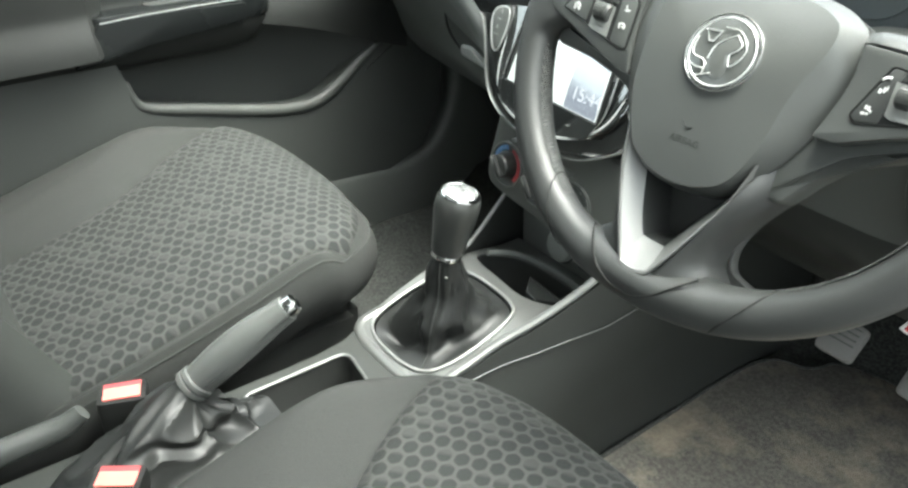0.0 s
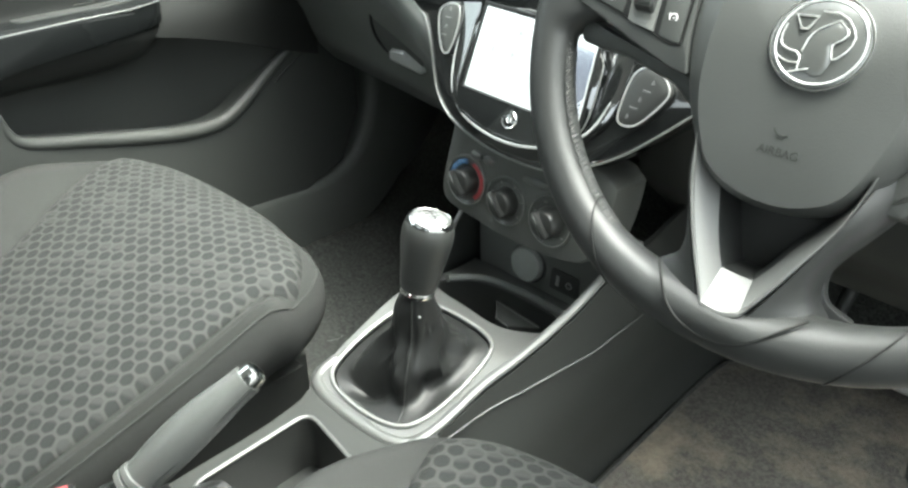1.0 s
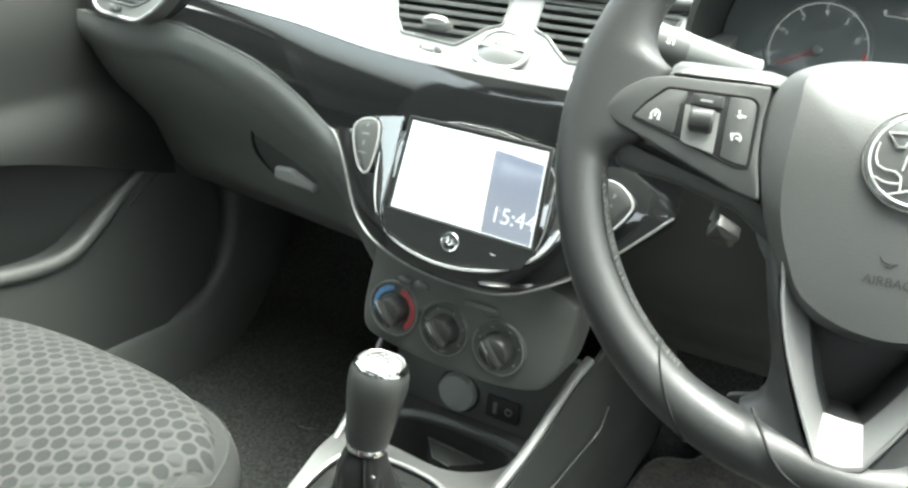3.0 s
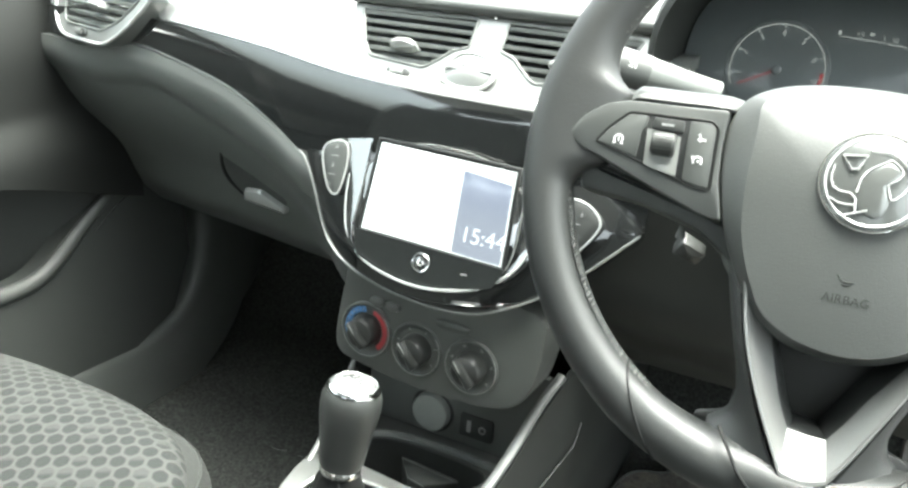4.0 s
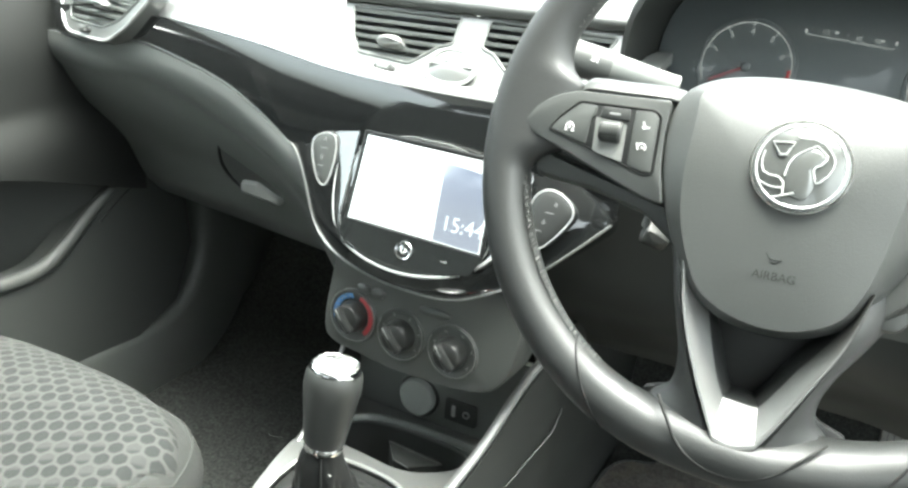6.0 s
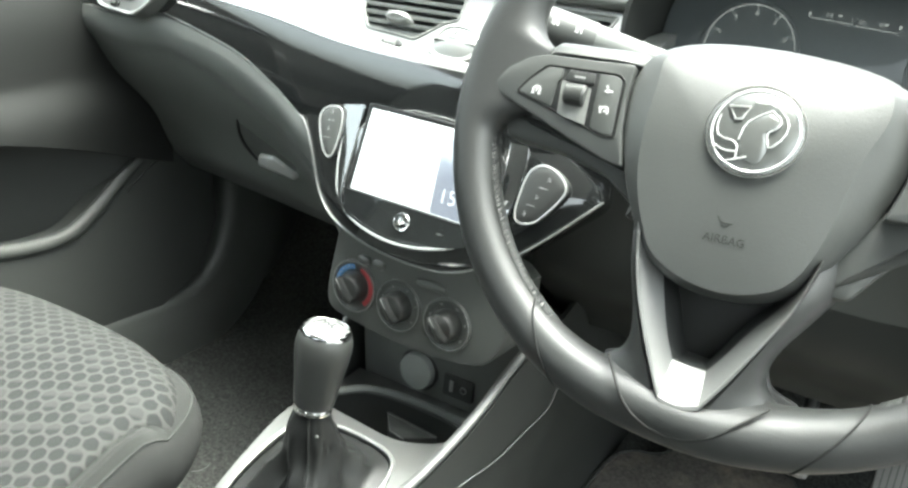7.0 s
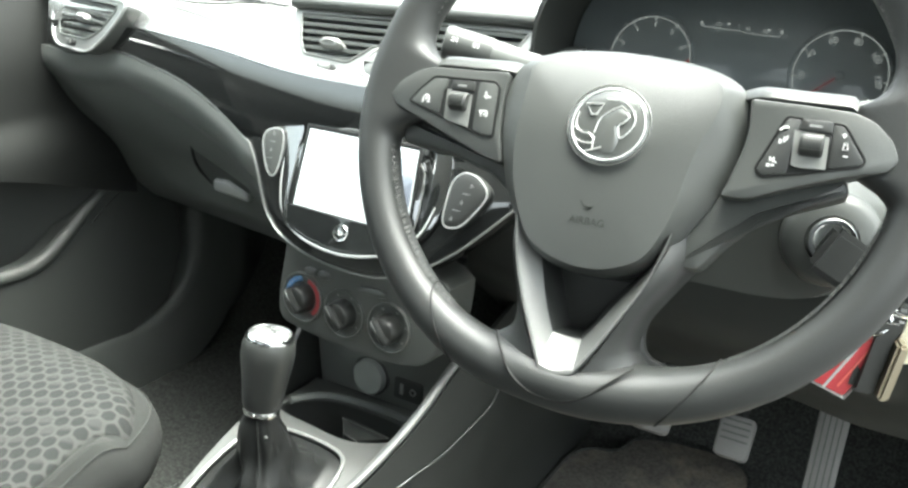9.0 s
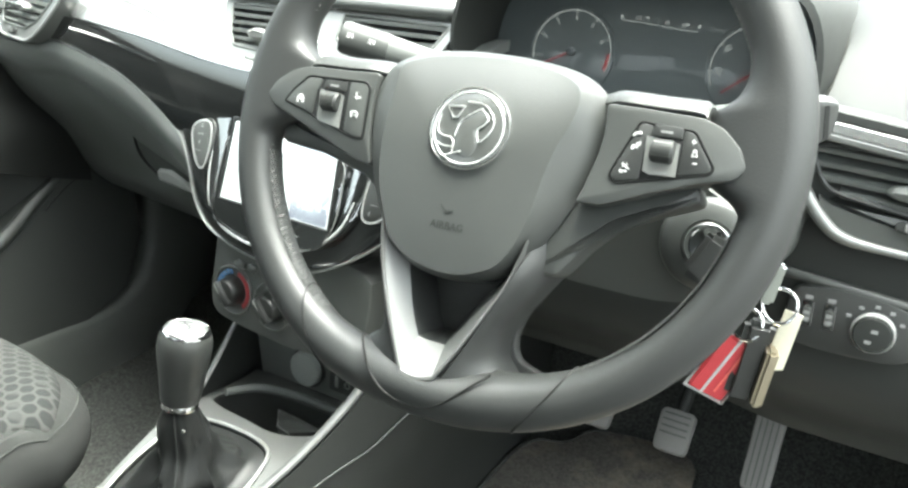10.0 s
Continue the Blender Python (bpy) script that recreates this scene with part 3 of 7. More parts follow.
def top_pad(x, v):
    y0 = table(YB, x) + 0.015
    z0 = table(ZT, x) - 0.004
    lip = 0.03 * smooth01(v / 0.12)
    return (x, lerp(y0, 1.32, v), z0 + lip + 0.05 * v - 0.03 * smooth01((v - 0.6) / 0.4))


part("top_pad", sheet(top_pad, span(-0.68, 0.19, 40), [0, 0.03, 0.06, 0.09, 0.12, 0.2, 0.35, 0.5, 0.7, 0.85, 1], 0.01), DASH_TOP, dash, "soft dashboard top, windscreen light in its pale colour")


def on_pad(x, v, lift):
    return Vector(top_pad(x, v)) + Vector((0, -0.6, 0.8)) * lift


PAD_SEAM = [(-0.50, 0.003), (-0.475, 0.009), (-0.425, 0.027), (-0.375, 0.048), (-0.28, 0.081), (-0.235, 0.115), (-0.195, 0.150)]
for dv, r in ((0.0, 0.0016), (-0.011, 0.0009)):
    part("pad_seam", sweep([on_pad(x, max(0.0, table(PAD_SEAM, x) + dv * smooth01((x + 0.50) / 0.1)), 0.0004) for x in span(-0.495, -0.197, 40)], r, 8), BLACK, dash, "dark seam along the dashboard top")
# The scoop's shade is drawn as a thin panel of darker plastic.
SCOOP_HI = [(-0.353, 0.0275), (-0.310, 0.046), (-0.265, 0.061), (-0.215, 0.066), (-0.180, 0.047), (-0.152, 0.0275)]
SCOOP_LO = [(-0.353, 0.0268), (-0.272, 0.034), (-0.210, 0.0275), (-0.152, 0.0268)]
part("scoop_shade", loft([[on_pad(x, lerp(table(SCOOP_LO, x), table(SCOOP_HI, x), k), h) for k, h in ((0, -0.002), (0, 0.0009), (0.25, 0.0011), (0.5, 0.0011), (0.75, 0.0011), (1, 0.0009), (1, -0.002))] for x in span(-0.352, -0.153, 30)]), PLASTIC_LOW, dash, "thin panel darkened as the shade of a scoop in the dashboard top")


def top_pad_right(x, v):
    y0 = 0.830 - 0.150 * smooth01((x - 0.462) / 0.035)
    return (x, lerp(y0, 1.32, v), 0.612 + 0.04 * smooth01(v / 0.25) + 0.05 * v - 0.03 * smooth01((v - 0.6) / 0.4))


# Same dash plastic as on the left; shade is put into its darker colour.
part("top_pad", sheet(top_pad_right, span(0.19, 0.68, 30), [0, 0.03, 0.06, 0.09, 0.12, 0.2, 0.35, 0.5, 0.7, 0.85, 1], 0.01), CONSOLE, dash, "soft dashboard top beside the dials, shade in its colour")

GY = [(0.0, 0.0), (0.12, 0.006), (0.3, 0.03), (0.6, 0.085), (0.85, 0.115), (1.0, 0.15)]


def fold_v(x):
    return 0.16 + 0.09 * smooth01((x + 0.42) / 0.20)


def glove(x, v):
    z = lerp(table(ZL, max(x, -0.6)) - 0.004, 0.305, v)
    shoulder = 0.005 * smooth01((fold_v(x) - v) / 0.07) * smooth01(v / 0.06)
    return (x, table(YB, x) + 0.004 - shoulder + table(GY, v) * (1 - 0.55 * smooth01((x + 0.24) / 0.12)), z)


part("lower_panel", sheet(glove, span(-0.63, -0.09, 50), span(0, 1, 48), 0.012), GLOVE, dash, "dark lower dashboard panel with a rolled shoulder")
part("under_panel", sheet(lambda x, v: (x, lerp(0.835, 1.45, v), lerp(0.33, 0.40, v)), span(-0.58, 0.66, 10), span(0, 1, 4), 0.01), PLASTIC, dash)

# glovebox lid set into the lower panel
lid = thing("glovebox", "dark grey glovebox lid with a recessed pale handle", "glovebox")
part("lid", sheet(lambda x, v: tuple(Vector(glove(x, lerp(fold_v(x) + 0.012, 0.99, v))) + Vector((0, -0.005, 0.002))), span(-0.575, -0.200, 36), span(0, 1, 24), 0.008), GLOVE, lid)
part("lid_gap", sweep([tuple(Vector(glove(x, fold_v(x) + 0.006)) + Vector((0, -0.001, 0))) for x in span(-0.575, -0.200, 30)], 0.0022, 8), GAITER, lid, "dark gap along the top of the lid")
HB = basis((-0.308, 0.752, 0.402), (1, 0, -0.1), (0, -0.45, 1))
# Shading of the recess is put into a darker plate and a crescent.
part("handle_recess", slab(chaikin([(-0.040, 0.055), (-0.053, 0.020), (-0.040, -0.010), (-0.027, -0.0205), (0.043, -0.0215), (0.048, 0.038)], 2), -0.006, 0.0045, HB @ Matrix.Translation((0, 0, 0.003)), 0.003), PLASTIC, lid, "recess behind the handle, its shade in a darker plastic")
part("recess_edge_shade", sweep([HB @ Vector((x, y, 0.0075)) for x, y in chaikin([(-0.041, 0.055), (-0.050, 0.022), (-0.043, 0.0), (-0.028, -0.016)], 2, False)], lambda t: 0.0008 + 0.0022 * math.sin(math.pi * t), 8, up=tuple(HB.col[2][:3])), GAITER, lid, "shade at the recess edge, drawn as a dark crescent")
part("handle", slab(rounded([(-0.025, -0.0175), (0.0425, -0.0185), (0.0400, -0.0085), (0.0090, 0.0075), (-0.0190, 0.0010)], 0.004), 0.0, 0.015, HB, 0.005), SATIN, lid, "pale grey pull handle")

# ---- vents ----
def slats(parent, poly, m, count, deep=0.02, tilt=25, material=BLACK):
    """Louvres across an outline; each is cut to the outline's width at its height."""
    ys = [p[1] for p in poly]
    y0, y1 = min(ys), max(ys)
    for i in range(count):
        y = y0 + (y1 - y0) * (i + 0.6) / count
        xs = []
        for a, b in zip(poly, poly[1:] + poly[:1]):
            if (a[1] - y) * (b[1] - y) < 0:
                xs.append(a[0] + (b[0] - a[0]) * (y - a[1]) / (b[1] - a[1]))
        if len(xs) < 2:
            continue
        part("slat", box(min(xs), max(xs), -0.0022, 0.0022, -deep, 0.004, 0.001, m @ Matrix.Translation((0, y, -0.004)) @ Matrix.Rotation(radians(tilt), 4, 'X')), material, parent)


def vent(name, label, poly, m, count, tab_at, surround=None, wheel_at=None, tab_mat=SILVER):
    v = thing(name, label, "air vent")
    part("duct", slab(inset(poly, -0.001), -0.045, -0.026, m, 0.001), BLACK, v)
    slats(v, poly, m, count, material=PLASTIC_MID)
    part("vent_ring", sweep([m @ Vector((x, y, 0)) for x, y in poly], 0.0016, 8, True, up=tuple(m.col[2][:3])), PLASTIC_MID if surround is None else surround, v)
    part("tab", pillow(chaikin([(tab_at[0] - 0.017, tab_at[1] - 0.006), (tab_at[0] + 0.017, tab_at[1] - 0.006), (tab_at[0] + 0.012, tab_at[1] + 0.006), (tab_at[0] - 0.012, tab_at[1] + 0.006)], 2), -0.012, 0.010, 0.002, m), tab_mat, v, "grey direction tab")
    if wheel_at:
        part("thumbwheel_slot", slab(chaikin([(wheel_at[0] - 0.014, wheel_at[1] - 0.005), (wheel_at[0] + 0.014, wheel_at[1] - 0.005), (wheel_at[0] + 0.012, wheel_at[1] + 0.005), (wheel_at[0] - 0.012, wheel_at[1] + 0.005)], 2), -0.006, 0.003, m, 0.001), BLACK, v)
        part("thumbwheel", slab([(wheel_at[0] - 0.007, wheel_at[1] - 0.003), (wheel_at[0] + 0.007, wheel_at[1] - 0.003), (wheel_at[0] + 0.007, wheel_at[1] + 0.003), (wheel_at[0] - 0.007, wheel_at[1] + 0.003)], -0.004, 0.006, m, 0.001), SILVER, v)
    return v


VM = basis((0.0, 0.703, 0.612), (1, 0, 0), (0, 0.60, 0.80))
open_l = rounded([(-0.138, 0.034), (-0.124, 0.0), (-0.112, -0.016), (-0.050, -0.021), (-0.036, -0.010), (-0.024, 0.001), (-0.009, 0.006), (-0.009, 0.036)], 0.004, 4)
open_r = [(0.014 - x, y) for x, y in open_l][::-1]
half_l = rounded([(0.007, 0.042), (-0.151, 0.042), (-0.144, 0.020), (-0.128, -0.018), (-0.112, -0.032), (-0.037, -0.050), (0.007, -0.054)], 0.006, 4)
for half, hole in ((half_l, open_l), ([(0.014 - x, y) for x, y in half_l], [(0.014 - x, y) for x, y in open_l])):
    part("vent_surround", plate_with_holes(half, [hole], lambda x, y: 0.0, [0.03, 0.03], VM), SILVER, dash, "satin silver surround of the centre vent")
vent("centre_vent", "slatted grey centre air vent with a silver tab", open_l, VM, 6, (-0.076, -0.002), wheel_at=(-0.074, -0.030))
vent("centre_vent", "slatted grey centre air vent with a silver tab", open_r, VM, 6, (0.090, -0.002), wheel_at=(0.088, -0.030))
# Dark bar added in place of the dark slot above the slats.
part("vent_slot_bar", sweep([VM @ Vector((x, 0.0445 + 0.004 * (x + 0.15), 0.004)) for x in span(-0.152, 0.166, 12)], 0.0065, 10), PLASTIC, dash, "dark bar in place of the slot above the centre vents")

hazard = thing("hazard_switch", "silver hazard warning switch with a bright rim", "switch")
hz = chaikin([(-0.027, -0.008), (-0.022, 0.010), (-0.011, 0.019), (0.013, 0.018), (0.026, 0.005), (0.027, -0.008), (0.014, -0.018), (-0.015, -0.017)][::-1], 2)
HM = VM @ Matrix.Translation((0.0, -0.020, 0.001))
part("button", pillow(hz, -0.004, 0.004, 0.003, HM), SILVER, hazard)
part("bright_rim", sweep([HM @ Vector((x, y, 0.003)) for x, y in hz], 0.0018, 8, True, up=tuple(HM.col[2][:3])), SATIN, hazard)
part("button_line", box(-0.024, 0.024, -0.0004, 0.0004, 0.004, 0.0066, 0, HM), PLASTIC_MID, hazard)
part("triangle_mark", sweep([HM @ Vector(p) for p in ((-0.006, 0.003, 0.0068), (0.006, 0.003, 0.0068), (0.0, 0.012, 0.0062))], 0.0006, 6, True), PLASTIC_MID, hazard)

LVM = basis((-0.512, 0.694, 0.605), (1, -0.25, 0), (0, 0.35, 0.93))
lv = rounded([(-0.058, 0.030), (-0.050, -0.010), (-0.044, -0.022), (0.041, -0.022), (0.076, -0.008), (0.108, 0.018), (0.116, 0.030)], 0.008, 4)
vent("side_vent", "slatted grey side air vent in a silver ring", lv, LVM, 5, (0.03, 0.006), wheel_at=(0.0, -0.0285))
lf = rounded([(-0.088, 0.036), (-0.074, -0.016), (-0.048, -0.038), (0.055, -0.038), (0.090, -0.018), (0.125, 0.014), (0.140, 0.036)], 0.018, 5)
part("vent_frame", plate_with_holes(lf, [lv], lambda x, y: 0.0, [0.03, 0.03], LVM), SILVER, dash, "satin silver surround of the side vent")
part("vent_edge", sweep([LVM @ Vector((x, y, 0.0)) for x, y in lf], 0.0022, 8, True, up=tuple(LVM.col[2][:3])), SATIN, dash)
part("vent_back", slab(lf, -0.07, -0.028, LVM, 0.002), PLASTIC, dash)

RVM = basis((0.575, 0.685, 0.556), (1, 0.1, 0), (0, 0.25, 0.96))
rv = chaikin([(-0.079, 0.034), (-0.071, 0.014), (-0.062, 0.001), (-0.050, -0.0055), (0.065, -0.013), (0.068, 0.026)], 2)
vent("side_vent", "black slatted side air vent in a silver ring", rv, RVM @ Matrix.Rotation(radians(-4.5), 4, "Z"), 4, (-0.004, 0.0065), BLACK, wheel_at=(0.006, -0.0175), tab_mat=PLASTIC_MID)
part("vent_frame", sweep([RVM @ Vector((x, y, -0.001)) for x, y in chaikin([(-0.090, 0.034), (-0.078, 0.004), (-0.062, -0.018), (-0.045, -0.033), (-0.015, -0.037), (0.078, -0.042)], 3, False)], lambda t: 0.0032 + 0.0022 * math.sin(math.pi * min(1, t * 1.3)), 10, up=tuple(RVM.col[2][:3])), SILVER, dash, "silver swoosh under the side vent")
part("vent_lip", slab(rounded([(-0.064, -0.002), (-0.051, -0.0085), (0.066, -0.016), (0.078, -0.040), (-0.015, -0.036), (-0.045, -0.032), (-0.062, -0.017)][::-1], 0.003), -0.02, -0.002, RVM, 0.002), PLASTIC_LOW, dash, "grey lip under the side vent")
for name, d0, d1, stuff, lab in (("vent_strip", 0.0, 0.0085, BRIGHT_BAND, "bright silver strip above the side vent"), ("strip_base", 0.0092, 0.0145, SILVER, "satin lower half of the strip"), ("strip_gap", -0.0085, -0.001, PLASTIC, "dark gap above the strip")):
    part(name, loft([[(x, 0.674 + dy + 0.03 * (x - 0.51), table([(0.47, 0.6155), (0.515, 0.6103), (0.562, 0.6045), (0.68, 0.590)], x) - dz) for dz, dy in ((d0, 0.020), (d0, 0.0008), (d0 + 0.0010, 0.0), (d1 - 0.0010, 0.0), (d1, 0.0008), (d1, 0.020))] for x in span(0.478, 0.68, 12)]), stuff, dash, lab)
part("vent_face", slab(chaikin([(-0.09, 0.05), (-0.08, -0.02), (-0.05, -0.052), (0.05, -0.064), (0.09, -0.04), (0.09, 0.05)], 1), -0.07, -0.018, RVM, 0.002), PLASTIC, dash)


# ---- driver's side lower dashboard ----
def knee(x, v):
    z = lerp(0.575, 0.285, v)
    y = 0.715 + 0.03 * smooth01((z - 0.5) / 0.1) + 0.10 * smooth01((0.40 - z) / 0.12)
    y -= 0.02 * smooth01((x - 0.42) / 0.1)
    return (x, y, z)


# Lower dash panel, its colour darkened to carry the shade under the column.
part("knee_panel", sheet(knee, span(0.10, 0.69, 40), span(0, 1, 20), 0.012), CONSOLE, dash, "knee panel under the steering column, shade in its colour")


part("knee_ledge", sweep([(0.44, 0.690, 0.487), (0.50, 0.684, 0.484), (0.55, 0.680, 0.481), (0.62, 0.680, 0.475), (0.67, 0.682, 0.470)], 0.0045, 10), PLASTIC, dash, "rounded ledge above the light switch")

# ---- infotainment unit ----
FM = basis((0.0, 0.6505, 0.50), (1, 0, 0), (0, 0.35, 1))
unit = thing("infotainment_unit", "gloss black infotainment panel with a lit touchscreen", "car stereo")
bez = chaikin([(-0.170, 0.012), (-0.130, 0.038), (-0.06, 0.046), (0.04, 0.044), (0.125, 0.034), (0.158, 0.018), (0.196, -0.008), (0.163, -0.040), (0.125, -0.074), (0.085, -0.104), (0.01, -0.119), (-0.06, -0.1145), (-0.098, -0.098), (-0.125, -0.072), (-0.145, -0.035)], 2)
part("bezel", pillow(bez, -0.03, 0.001, 0.003, FM, 0.004), GLOSS, unit)
bez_line = chaikin([(-0.163, -0.002), (-0.152, -0.016), (-0.139, -0.039), (-0.129, -0.060), (-0.117, -0.080), (-0.092, -0.100), (-0.0465, -0.1135), (0.0067, -0.1185), (0.056, -0.1155), (0.096, -0.0955), (0.128, -0.074), (0.160, -0.042), (0.190, -0.010)], 2, False)
trim_path = [(x, table(YB, x) - 0.005, table(ZL, x) - 0.001) for x in span(-0.60, -0.172, 40)] + [FM @ Vector((x, y, 0.0015)) for x, y in bez_line]
part("trim_line", sweep(trim_path, 0.0012, 8), SILVER, dash, "thin bright line along the trim band and round the screen panel")
FRAME_OUT = [(-0.111, 0.030), (-0.104, 0.038), (-0.080, 0.0395), (-0.030, 0.0405), (0.0675, 0.0365), (0.100, 0.0300), (0.112, 0.018), (0.109, -0.035), (0.099, -0.059), (0.080, -0.0785), (0.049, -0.0945), (0.0056, -0.1025), (-0.042, -0.0985), (-0.078, -0.0855), (-0.094, -0.067), (-0.101, -0.027), (-0.108, 0.010)]
FRAME_IN = [(-0.0800, 0.0270), (-0.0770, 0.0330), (-0.065, 0.0350), (-0.025, 0.0350), (0.066, 0.0325), (0.085, 0.0295), (0.090, 0.018), (0.0905, -0.035), (0.087, -0.059), (0.074, -0.078), (0.047, -0.0895), (0.0, -0.0963), (-0.042, -0.0908), (-0.070, -0.0815), (-0.0825, -0.068), (-0.0805, -0.027), (-0.0800, 0.005)]
fr_out, fr_in = chaikin(FRAME_OUT, 2), chaikin(FRAME_IN, 2)
fr_rows = [[FM @ Vector((lerp(a[0], b[0], k), lerp(a[1], b[1], k), h * (1 - 0.55 * smooth01((a[0] - 0.03) / 0.05)) - 0.075 * (lerp(a[1], b[1], k) - 0.02))) for a, b in zip(fr_out, fr_in)] for k, h in ((0, -0.006), (0, 0.0062), (0.02, 0.0074), (0.07, 0.0080), (0.92, 0.0098), (0.97, 0.0098), (1.0, 0.0090), (1.0, 0.0050))]
part("screen_frame", loft(fr_rows), PIANO, unit, "gloss black sloping frame round the screen")

glass_out = chaikin([(-0.0735, 0.033), (0.084, 0.0305), (0.089, -0.05), (0.075, -0.079), (0.045, -0.0915), (-0.004, -0.0995), (-0.055, -0.0895), (-0.081, -0.069), (-0.083, -0.05)][::-1], 2)
part("screen_glass", slab(glass_out, 0.004, 0.0142, FM, 0.0015), TOUCH, unit, "gloss black glass with touch keys")

u_line = chaikin([(-0.0985, -0.010), (-0.0965, -0.040), (-0.086, -0.0715), (-0.059, -0.0920), (-0.005, -0.1020), (0.049, -0.0930), (0.079, -0.0765), (0.0955, -0.057), (0.103, -0.03)], 2, False)
part("chrome_line", sweep([FM @ Vector((x, y, 0.0078 - 0.075 * (y - 0.02))) for x, y in u_line], lambda t: 0.0007 + 0.0012 * math.sin(math.pi * t), 8, up=tuple(FM.col[2][:3]), flat=0.8), SATIN, unit, "bright line under the screen")
part("glass_edge", sweep([FM @ Vector((x, y, 0.0138)) for x, y in glass_out], 0.0007, 8, True, up=tuple(FM.col[2][:3])), SILVER, unit, "thin bright edge of the screen glass")
part("display", slab([(-0.0715, -0.0588), (0.0775, -0.0630), (0.0745, 0.0225), (-0.0660, 0.0255)], 0.012, 0.0152, FM, 0.0002), SCREEN_WHITE, unit, "lit white menu page", smooth=False)
part("clock_page", slab(rounded([(0.0268, -0.0605), (0.0765, -0.0622), (0.0738, 0.0100), (0.0245, 0.0150)], 0.0015, 3), 0.0150, 0.0154, FM, 0.0001), PAGE, unit, "blue-grey clock page", smooth=False)
part("display_edge", sweep([FM @ Vector(p) for p in ((-0.0742, -0.0608, 0.0146), (0.0030, -0.0628, 0.0146), (0.0802, -0.0652, 0.0146), (0.0772, 0.0252, 0.0146), (0.0050, 0.0272, 0.0146), (-0.0687, 0.0285, 0.0146))], 0.0026, 8, True, flat=0.35, up=tuple(FM.col[2][:3])), GAITER, unit, "matt black edge round the display")
lettering("clock_digits", "15:44", 0.0205, FM @ Matrix.Translation((0.0555, -0.0425, 0.0155)), SCREEN_TEXT, unit, depth=0.0001)
for ix, iy in ((-0.0154, 0.0075), (0.0101, 0.0070), (-0.0453, -0.0145), (-0.0192, -0.0150)):
    part("menu_icon", lathe([(0.0036, 0), (0.0036, 0.0002), (0.0029, 0.0002), (0.0029, 0)], FM @ Matrix.Translation((ix, iy, 0.0152)), 16), SCREEN_GREY, unit)
    part("icon_dot", lathe([(0.0012, 0), (0.0012, 0.0002), (0.0004, 0.0002)], FM @ Matrix.Translation((ix, iy, 0.0152)), 10), SCREEN_GREY, unit)
    part("menu_caption", slab([(ix - 0.005, iy - 0.0085), (ix + 0.005, iy - 0.0085), (ix + 0.005, iy - 0.0073), (ix - 0.005, iy - 0.0073)], 0.0152, 0.0154, FM, 0.00002), SCREEN_GREY, unit)


def strip(u, v):
    x = lerp(-0.0775, 0.0815, u) * (1 - 0.10 * v * v)
    return FM @ Vector((x, lerp(-0.0622 - 0.03 * x, -0.0965 + 2.4 * x * x, v), 0.0158 - 0.0004 * v))


part("touch_strip", sheet(strip, span(0, 1, 24), span(0, 1, 8), 0.002), TOUCH, unit, "gloss black strip of touch keys")
KM = FM @ Matrix.Translation((0.0000, -0.0770, 0.0165)) @ Matrix.Rotation(radians(-4), 4, 'X')
part("power_ring", lathe([(0.0092, -0.002), (0.0092, 0.0020), (0.0086, 0.0028), (0.0078, 0.0026), (0.0072, 0.001), (0.0072, -0.002)], KM, 28), CHROME, unit, "chrome ring of the power key")
part("power_key", lathe([(0.0072, -0.002), (0.0068, 0.0012), (0.0040, 0.0022), (0.001, 0.0026)], KM, 24), TOUCH, unit)
part("power_mark", sweep([KM @ Vector((0.0026 * math.cos(a), 0.0026 * math.sin(a), 0.0024)) for a in span(radians(130), radians(410), 14)], 0.0004, 6), PRINT, unit)
HK = FM @ Matrix.Translation((0.0445, -0.0748, 0.0162))
part("home_key", sweep([HK @ Vector(p) for p in ((-0.0028, -0.0028, 0.0008), (0.0028, -0.0028, 0.0008), (0.0028, 0.0006, 0.0008), (0.0, 0.0032, 0.0008), (-0.0028, 0.0006, 0.0008))], 0.0007, 6, True), PRINT, unit)
for ox in (-0.055, 0.066):
    part("touch_mark", slab([(ox - 0.003, -0.0735), (ox + 0.003, -0.0735), (ox + 0.003, -0.0727), (ox - 0.003, -0.0727)], 0.016, 0.0172, FM, 0.0001), PRINT_DIM, unit)

